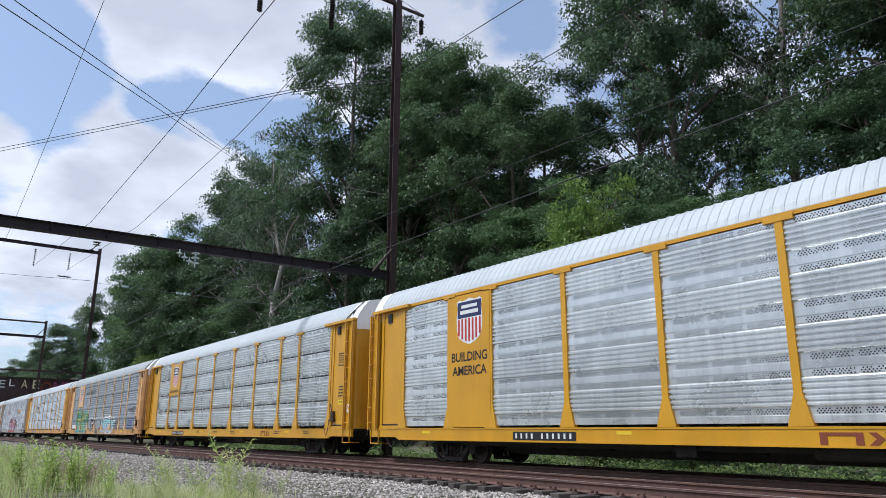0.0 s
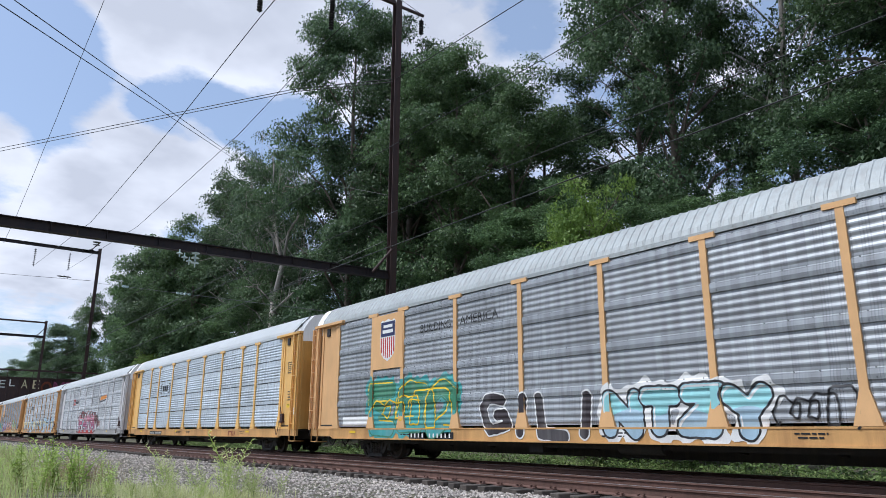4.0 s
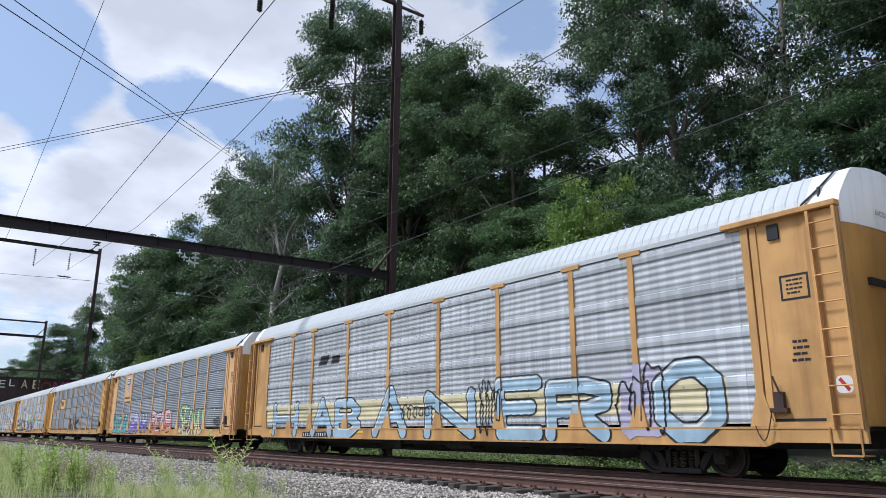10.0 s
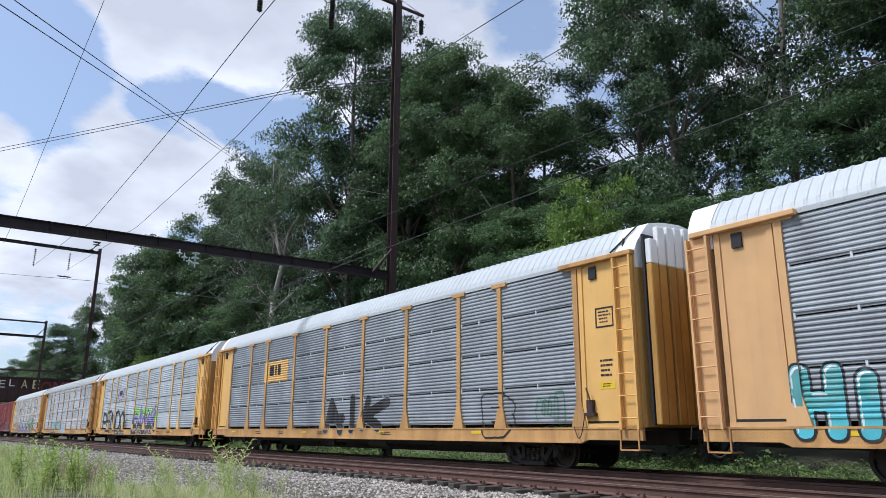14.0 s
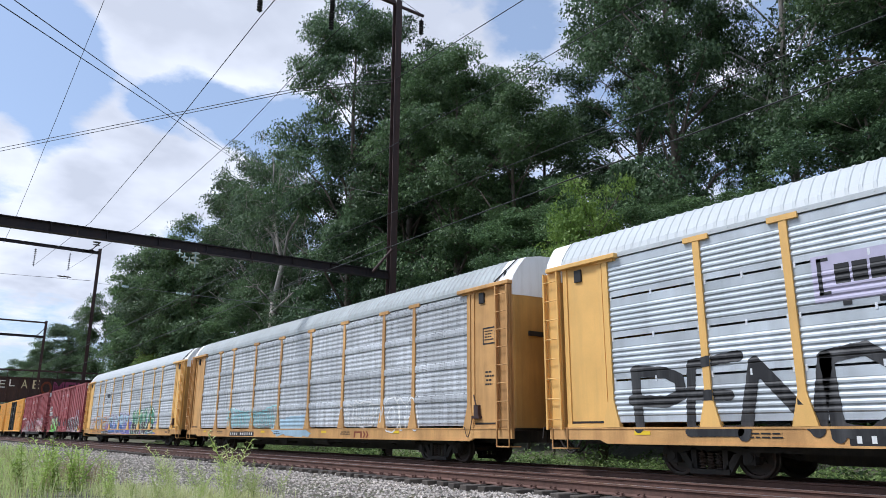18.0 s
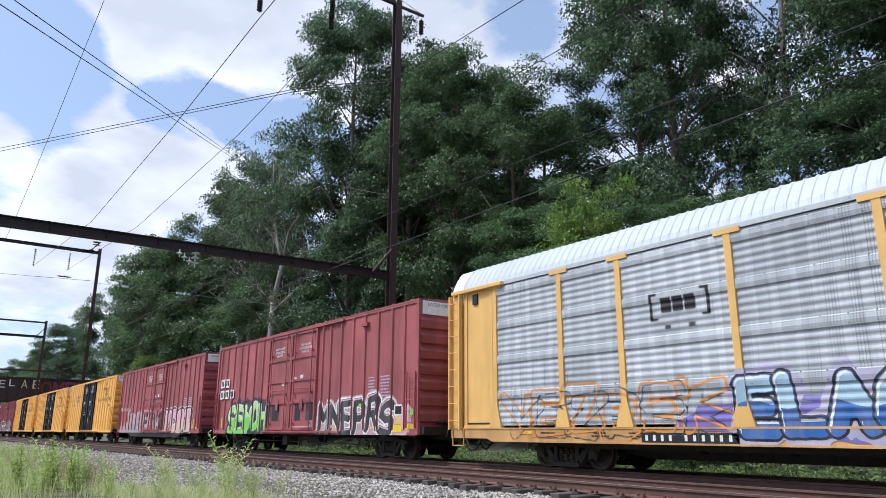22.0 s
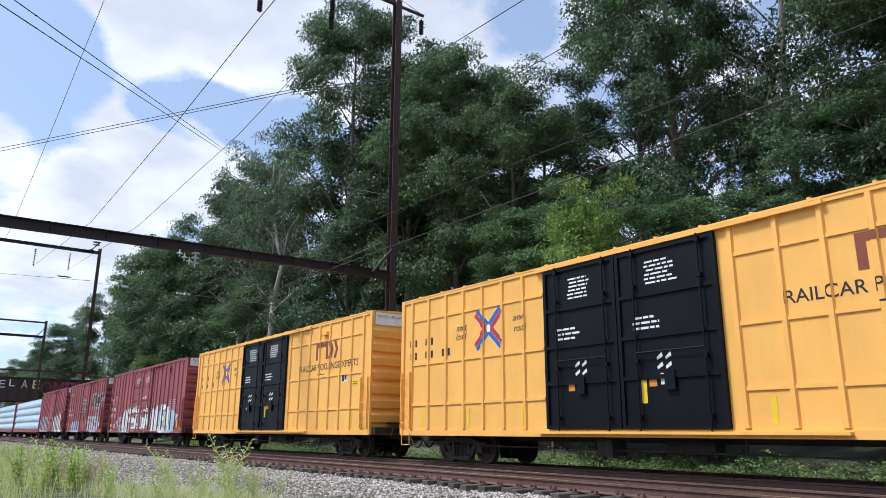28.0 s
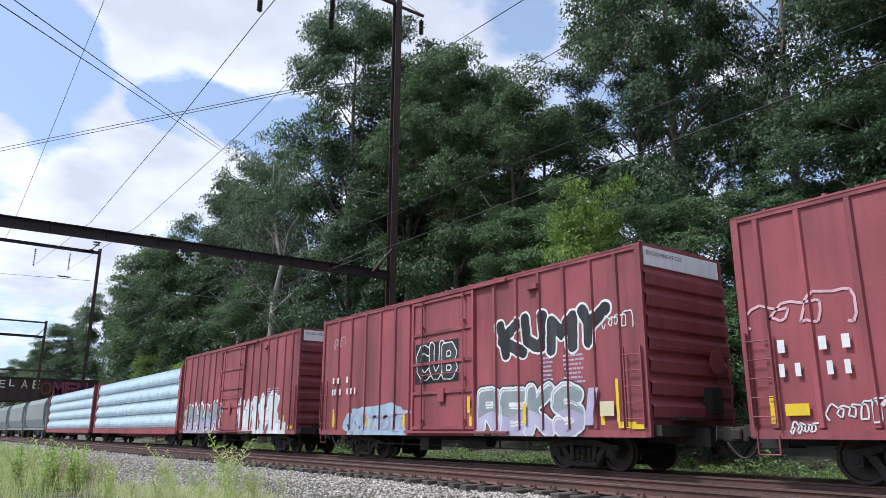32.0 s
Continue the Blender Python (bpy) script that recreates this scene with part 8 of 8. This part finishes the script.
def box_common(i, rng, ink):
    car, rel = BOXCARS[i]
    L = rel.length
    for u in (0.35 if i == 5 else 0.9, 3.2, 5.5, L - 6.0, L - 3.4, L - 1.2):
        decal(car, rel, rects((u, u + 0.12, 1.05, 1.55)), MAT["caution"], 0.006, "reflector", "yellow reflector strip")
    if i not in (2, 3, 4):
        decal(car, rel, small_print(L - 2.3, L - 1.6, 2.0, 2.75, 7, rng), MAT[ink], 0.005, "stencil")
        decal(car, rel, small_print(L - 3.1, L - 2.6, 2.0, 2.75, 7, rng), MAT[ink], 0.005, "stencil")
    decal(car, rel, rects((L - 0.7, L - 0.2, 0.98, 1.12)), MAT["caution"], 0.006, "label")
    bm = bmesh.new()
    box(bm, -1.68, -1.55, -L / 2 + 3.1, -L / 2 + 3.5, 4.55, 4.68)
    part("grab_bracket", bm, bpy.data.materials[rel_paint[i]], car)
    end_words(car, L / 2 + 0.18, "EXCESS HEIGHT CAR", -1.35, 4.85, 0.10, 0.035)


rel_paint = [b[4] for b in BOXES]
for i in range(len(BOXCARS)):
    box_common(i, random.Random(200 + i), "ink" if i in (2, 3, 4) else "lavender")
for i in (0, 1, 5):
    door_notes(*BOXCARS[i], 6.6, 11.3)
car, rel = BOXCARS[0]
for a, b, z in ((0.62, 1.12, 3.0), (1.3, 1.8, 3.0), (0.62, 1.12, 2.45), (1.3, 1.8, 2.45), (2.0, 2.5, 2.45)):
    decal(car, rel, rects((a, b, z, z + 0.42)), MAT["white"], 0.062, "number_patch")
    each_bar(car, rel, rects((a + 0.08, a + 0.2, z + 0.08, z + 0.34), (a + 0.28, a + 0.4, z + 0.08, z + 0.34)), "ink", 0.066)
decal(car, rel, blob(3.4, 6.9, 0.8, 2.35, random.Random(31), 40, 0.3), spray("night"), 0.003, "graffiti_background", "black spray cloud")
graffiti(car, rel, "SEWOH", 1.9, 6.6, 0.78, 2.15, "lime", "navy", "night", "pale_lime", 70, 0.006, 0.08, "bright green graffiti with dark blue edges", 0.09, 1.7, None, "white")
decal(car, rel, blob(11.2, 17.3, 0.68, 1.9, random.Random(12), 60, 0.2), spray("haze"), 0.003, "graffiti_background")
graffiti(car, rel, "MNEPRS", 11.5, 16.95, 0.78, 2.05, "night", "white", None, None, 71, 0.006, 0.05, "dark graffiti letters edged in white", 0.075, 1.4, "haze", "pink")
decal(car, rel, blob(16.8, 17.95, 0.80, 1.75, random.Random(15), 40, 0.16), spray("pink"), 0.004, "graffiti_background", "pale pink spray cloud")
decal(car, rel, rects((12.55, 12.9, 1.02, 1.12), (15.35, 15.75, 0.98, 1.08), (16.93, 17.38, 1.12, 1.32)), MAT["yellow_pale"], 0.013, "reflector", "amber reflector strips")
for a, b in ((7.2, 7.9), (9.5, 10.0), (10.5, 11.2)):
    decal(car, rel, rects((a, b, 1.32, 2.0)), spray("night"), 0.006, "buffed_patch", "black sprayed square")
decal(car, rel, rects((16.95, 17.45, 1.4, 1.75)), MAT["white"], 0.01, "label"), decal(car, rel, rects((17.0, 17.4, 1.45, 1.7)), MAT["ink"], 0.013, "label")
decal(car, rel, rects((16.9, 17.5, 0.88, 1.1)), MAT["caution"], 0.012, "label")
decal(car, rel, rects((17.85, 18.05, 1.4, 1.6), (14.6, 14.85, 1.72, 1.85)), MAT["lime"], 0.012, "label")
decal(car, rel, rects((9.3, 11.3, 0.95, 1.1)), MAT["pink"], 0.006, "buffed_patch")
car, rel = BOXCARS[1]
each_bar(car, rel, char_bars(8, 0.55, 2.25, 0.24, 0.28, (2, 4, 6)), "white", 0.06)
decal(car, rel, blob(1.0, 11.3, 0.62, 1.55, random.Random(33), 70, 0.2), spray("haze"), 0.002, "graffiti_background", "pale pink overspray")
graffiti(car, rel, "TINGERS", 2.6, 6.8, 0.72, 2.05, "fog", "pink", "haze", "haze", 72, 0.006, 0.05, "faded pink and grey graffiti edged in white", 0.03, 1.7)
graffiti(car, rel, "EU13", 7.1, 11.2, 0.8, 2.1, "night", "pink", None, None, 73, 0.006, 0.06, "black graffiti letters edged in white", 0.05, 1.5, "haze", "pink")
graffiti(car, rel, "VOSZ", 11.5, 16.8, 0.80, 2.15, "peach", "night", None, "pink", 74, 0.006, 0.10, "peach and pink graffiti letters", 0.17, 1.3, "white", "white")
for k in (2, 3, 4):
    car, rel = BOXCARS[k]
    face = rel
    each_bar(car, face, char_bars(4, 0.2, 3.52, 0.22, 0.30, (2,)), "ink", 0.004)
    each_bar(car, face, char_bars(6, 0.2, 3.12, 0.22, 0.30, (2, 4)), "ink", 0.004)
    words(car, face, "next", 2.72, 3.78, 0.17, 0.5, shear=0.2)
    words(car, face, "load", 2.70, 3.52, 0.22, 0.5, shear=0.2)
    words(car, face, "any", 5.22, 3.75, 0.19, 0.5, shear=0.2)
    words(car, face, "road", 5.26, 3.52, 0.19, 0.5, shear=0.2)
    # crossed emblem: four arms, each half blue and half red with white edges
    for q, (su, sz) in enumerate(((-1, 1), (1, 1), (-1, -1), (1, -1))):
        for m, o0, o1, up in (("white", -0.17, 0.17, 0.004), ("red", 0.0, 0.15, 0.0065), ("blue", -0.15, -0.01, 0.008)):
            cu, cz, tu, tz = 4.2, 3.73, 4.2 + su * 0.56, 3.73 + sz * 0.50
            n = [(cu + su * o * 0.55, cz - sz * o * 0.75) for o in (o0, o1)] + [(tu + su * o * 0.55, tz - sz * o * 0.75) for o in (o1, o0)]
            if m == "white":
                n = [(cu - su * 0.1, cz + sz * 0.12), (cu + su * 0.1, cz - sz * 0.12)] + n[2:]
            decal(car, face, (n, [(0, 1, 2, 3)]), MAT[m], up + 0.0006 * q, "emblem", "red and blue crossed emblem" if m == "red" else "")
    decal(car, face, blob(4.12, 4.28, 3.62, 3.84, random.Random(3), 20, 0.0), MAT["white"], 0.012, "emblem")
    sill_mark(car, face, 14.15, 15.95, 3.62, 4.28, "brown_ink")
    words(car, face, "RAILCAR POOLING EXPERTS", 12.8, 3.22, 0.25, 4.75, off=0.004)
    rng = random.Random(400 + k)
    decal(car, face, small_print(14.4, 15.0, 3.0, 3.08, 1, rng), MAT["ink"], 0.004, "stencil")
    decal(car, face, rects((16.35, 16.75, 2.66, 2.96)), MAT["white"], 0.004, "label"), decal(car, face, rects((16.38, 16.55, 2.69, 2.93), (16.58, 16.72, 2.75, 2.93)), MAT["ink"], 0.007, "label")
    decal(car, face, rects((17.15, 17.65, 2.48, 2.70)), MAT["caution"], 0.004, "label"), decal(car, face, small_print(17.2, 17.6, 2.52, 2.66, 2, rng), MAT["ink"], 0.007, "stencil")
    door = Relief(1.6, 18.3, 1.601, [])
    for a in (6.5, 8.88):
        decal(car, door, small_print(a + 0.75, a + 1.7, 4.05, 4.62, 6, rng), MAT["white"], 0.003, "stencil")
        decal(car, door, small_print(a + 0.35, a + 1.2, 3.05, 3.4, 3, rng), MAT["white"], 0.003, "stencil")
        decal(car, door, rects((a + 0.75, a + 0.95, 1.85, 2.05)), MAT["orange"], 0.003, "label"), decal(car, door, rects((a + 1.05, a + 1.28, 1.88, 2.12)), MAT["white"], 0.003, "label")
        for j in range(4):
            u, z = a + 1.0 + 0.22 * (j % 2), 2.2 + 0.2 * (j // 2)
            decal(car, door, ([(u, z), (u + 0.14, z + 0.08), (u + 0.12, z + 0.16), (u - 0.02, z + 0.06)], [(0, 1, 2, 3)]), MAT["white"], 0.003, "arrow")
    decal(car, door, rects((9.42, 9.56, 1.5, 2.0)), MAT["caution"], 0.006, "label")
car, rel = BOXCARS[5]
scrawl(car, rel, 0.1, 1.9, 2.75, 3.4, "pink", 81, 0.05, 3)
each_bar(car, rel, char_bars(3, 0.6, 2.32, 0.24, 0.4, (1,)), "white", 0.06), each_bar(car, rel, char_bars(4, 0.6, 1.88, 0.24, 0.3, (2,)), "white", 0.06)
scrawl(car, rel, 0.7, 1.2, 0.85, 1.1, "white", 82, 0.03, 4), scrawl(car, rel, 1.4, 2.4, 1.05, 1.45, "white", 83, 0.03, 5)
decal(car, rel, rects((0.67, 1.11, 1.19, 1.40)), MAT["caution"], 0.06, "label")
decal(car, rel, blob(11.4, 17.0, 0.75, 2.15, random.Random(15), 70, 0.12), spray("sky_blue"), 0.003, "graffiti_background", "pale blue spray cloud behind white letters")
decal(car, rel, blob(3.4, 11.3, 0.72, 1.9, random.Random(16), 70, 0.14), spray("fog"), 0.0035, "graffiti_background", "grey spray cloud behind white letters")
graffiti(car, rel, "OPEKUA", 4.2, 11.2, 0.8, 2.45, "white", "night", None, None, 84, 0.006, 0.085, "white graffiti letters with black edges", 0.05, 0.6, None, "fog")
graffiti(car, rel, "BLEA", 11.7, 15.6, 0.8, 2.4, "white", "night", None, None, 85, 0.006, 0.085, "white block letters with black edges", 0.05, 0.35, None, "fog")
scrawl(car, rel, 2.5, 4.1, 0.9, 1.9, "white", 86, 0.07, 4)
decal(car, rel, rects((17.72, 17.82, 1.0, 1.7)), MAT["caution"], 0.062, "reflector", "yellow reflector strip")
car, rel = BOXCARS[6]
graffiti(car, rel, "KUMY", 10.3, 14.1, 2.8, 3.85, "ink", "white", None, None, 91, 0.006, 0.06, "black graffiti letters with thick white edges", 0.07, 1.2)
decal(car, rel, ([(13.35, 1.05), (13.6, 1.05), (13.8, 1.9), (13.5, 1.9)], [(0, 1, 2, 3)]), spray("lavender"), 0.062, "graffiti_stroke")
graffiti(car, rel, "REKS", 9.35, 13.25, 0.72, 1.98, "lavender", "white", None, "fog", 95, 0.006, 0.08, "lavender graffiti letters with white edges", 0.06, 1.0, "night", "white")
decal(car, rel, rects((6.26, 8.5, 2.33, 3.58)), MAT["ink"], 0.004, "graffiti_background", "black sprayed square behind white outlines")
graffiti(car, rel, "CUB", 6.4, 8.4, 2.42, 3.48, "ink", "white", None, None, 96, 0.008, 0.045, "black rounded graffiti letters", 0.03, 0.6)
decal(car, rel, blob(1.8, 5.75, 0.64, 1.75, random.Random(19), 60, 0.14), spray("sky_blue"), 0.003, "graffiti_background", "pale blue spray cloud")
scrawl(car, rel, 2.0, 5.7, 0.8, 1.6, "lavender", 97, 0.1, 5)
each_bar(car, rel, char_bars(3, 0.7, 2.62, 0.22, 0.36, (2,)), "white", 0.06), each_bar(car, rel, char_bars(6, 0.7, 2.2, 0.22, 0.28, (3,)), "white", 0.06)
scrawl(car, rel, 0.7, 1.4, 3.9, 4.4, "pink", 98, 0.03, 3), scrawl(car, rel, 14.0, 14.8, 3.2, 3.6, "white", 99, 0.03, 4)
decal(car, rel, rects((13.83, 14.24, 1.25, 1.58)), MAT["cream"], 0.06, "label")
for a, b, lo, hi in ((14.32, 14.42, 1.11, 2.07), (8.98, 9.1, 1.41, 1.87), (11.23, 11.34, 1.09, 1.61), (0.85, 0.95, 1.05, 1.7), (14.72, 15.05, 0.96, 1.06)):
    decal(car, rel, rects((a, b, lo, hi)), MAT["caution"], 0.062, "reflector", "yellow reflector strip")
car, rel = BOXCARS[7]
graffiti(car, rel, "OHAR", 0.7, 6.3, 0.75, 2.2, "lavender", "night", "white", "fog", 101, 0.006, 0.06, "grey and white graffiti letters")
graffiti(car, rel, "WIHL", 8.9, 14.0, 0.75, 2.3, "white", "sky_blue", "white", None, 102, 0.006, 0.06, "white graffiti letters")


# ---- all motion: the train rolls past, its wheels turn ----
def rolled(t):
    return 13.157 * t + 0.00488 * ((t - 16.0) ** 2 - 256.0)


def motions():
    times = [2.0 * i for i in range(17)]
    for car, y in TRAIN:
        walk(car, [(t, pose(TRAIN_X, y - rolled(t), 0)) for t in times])
    spin = {}
    steps = [i / 30 for i in range(961)]
    for w, r, y in WHEELS:
        key = (r, round(y, 2))
        if key in spin:
            w.rotation_mode = "QUATERNION"
            keys = w.animation_data_create()
            keys.action = spin[key].animation_data.action
            keys.action_slot = spin[key].animation_data.action_slot
        else:
            walk(w, [(t, pose(0, y, r, math.degrees(rolled(t) / r))) for t in steps])
            spin[key] = w


motions()
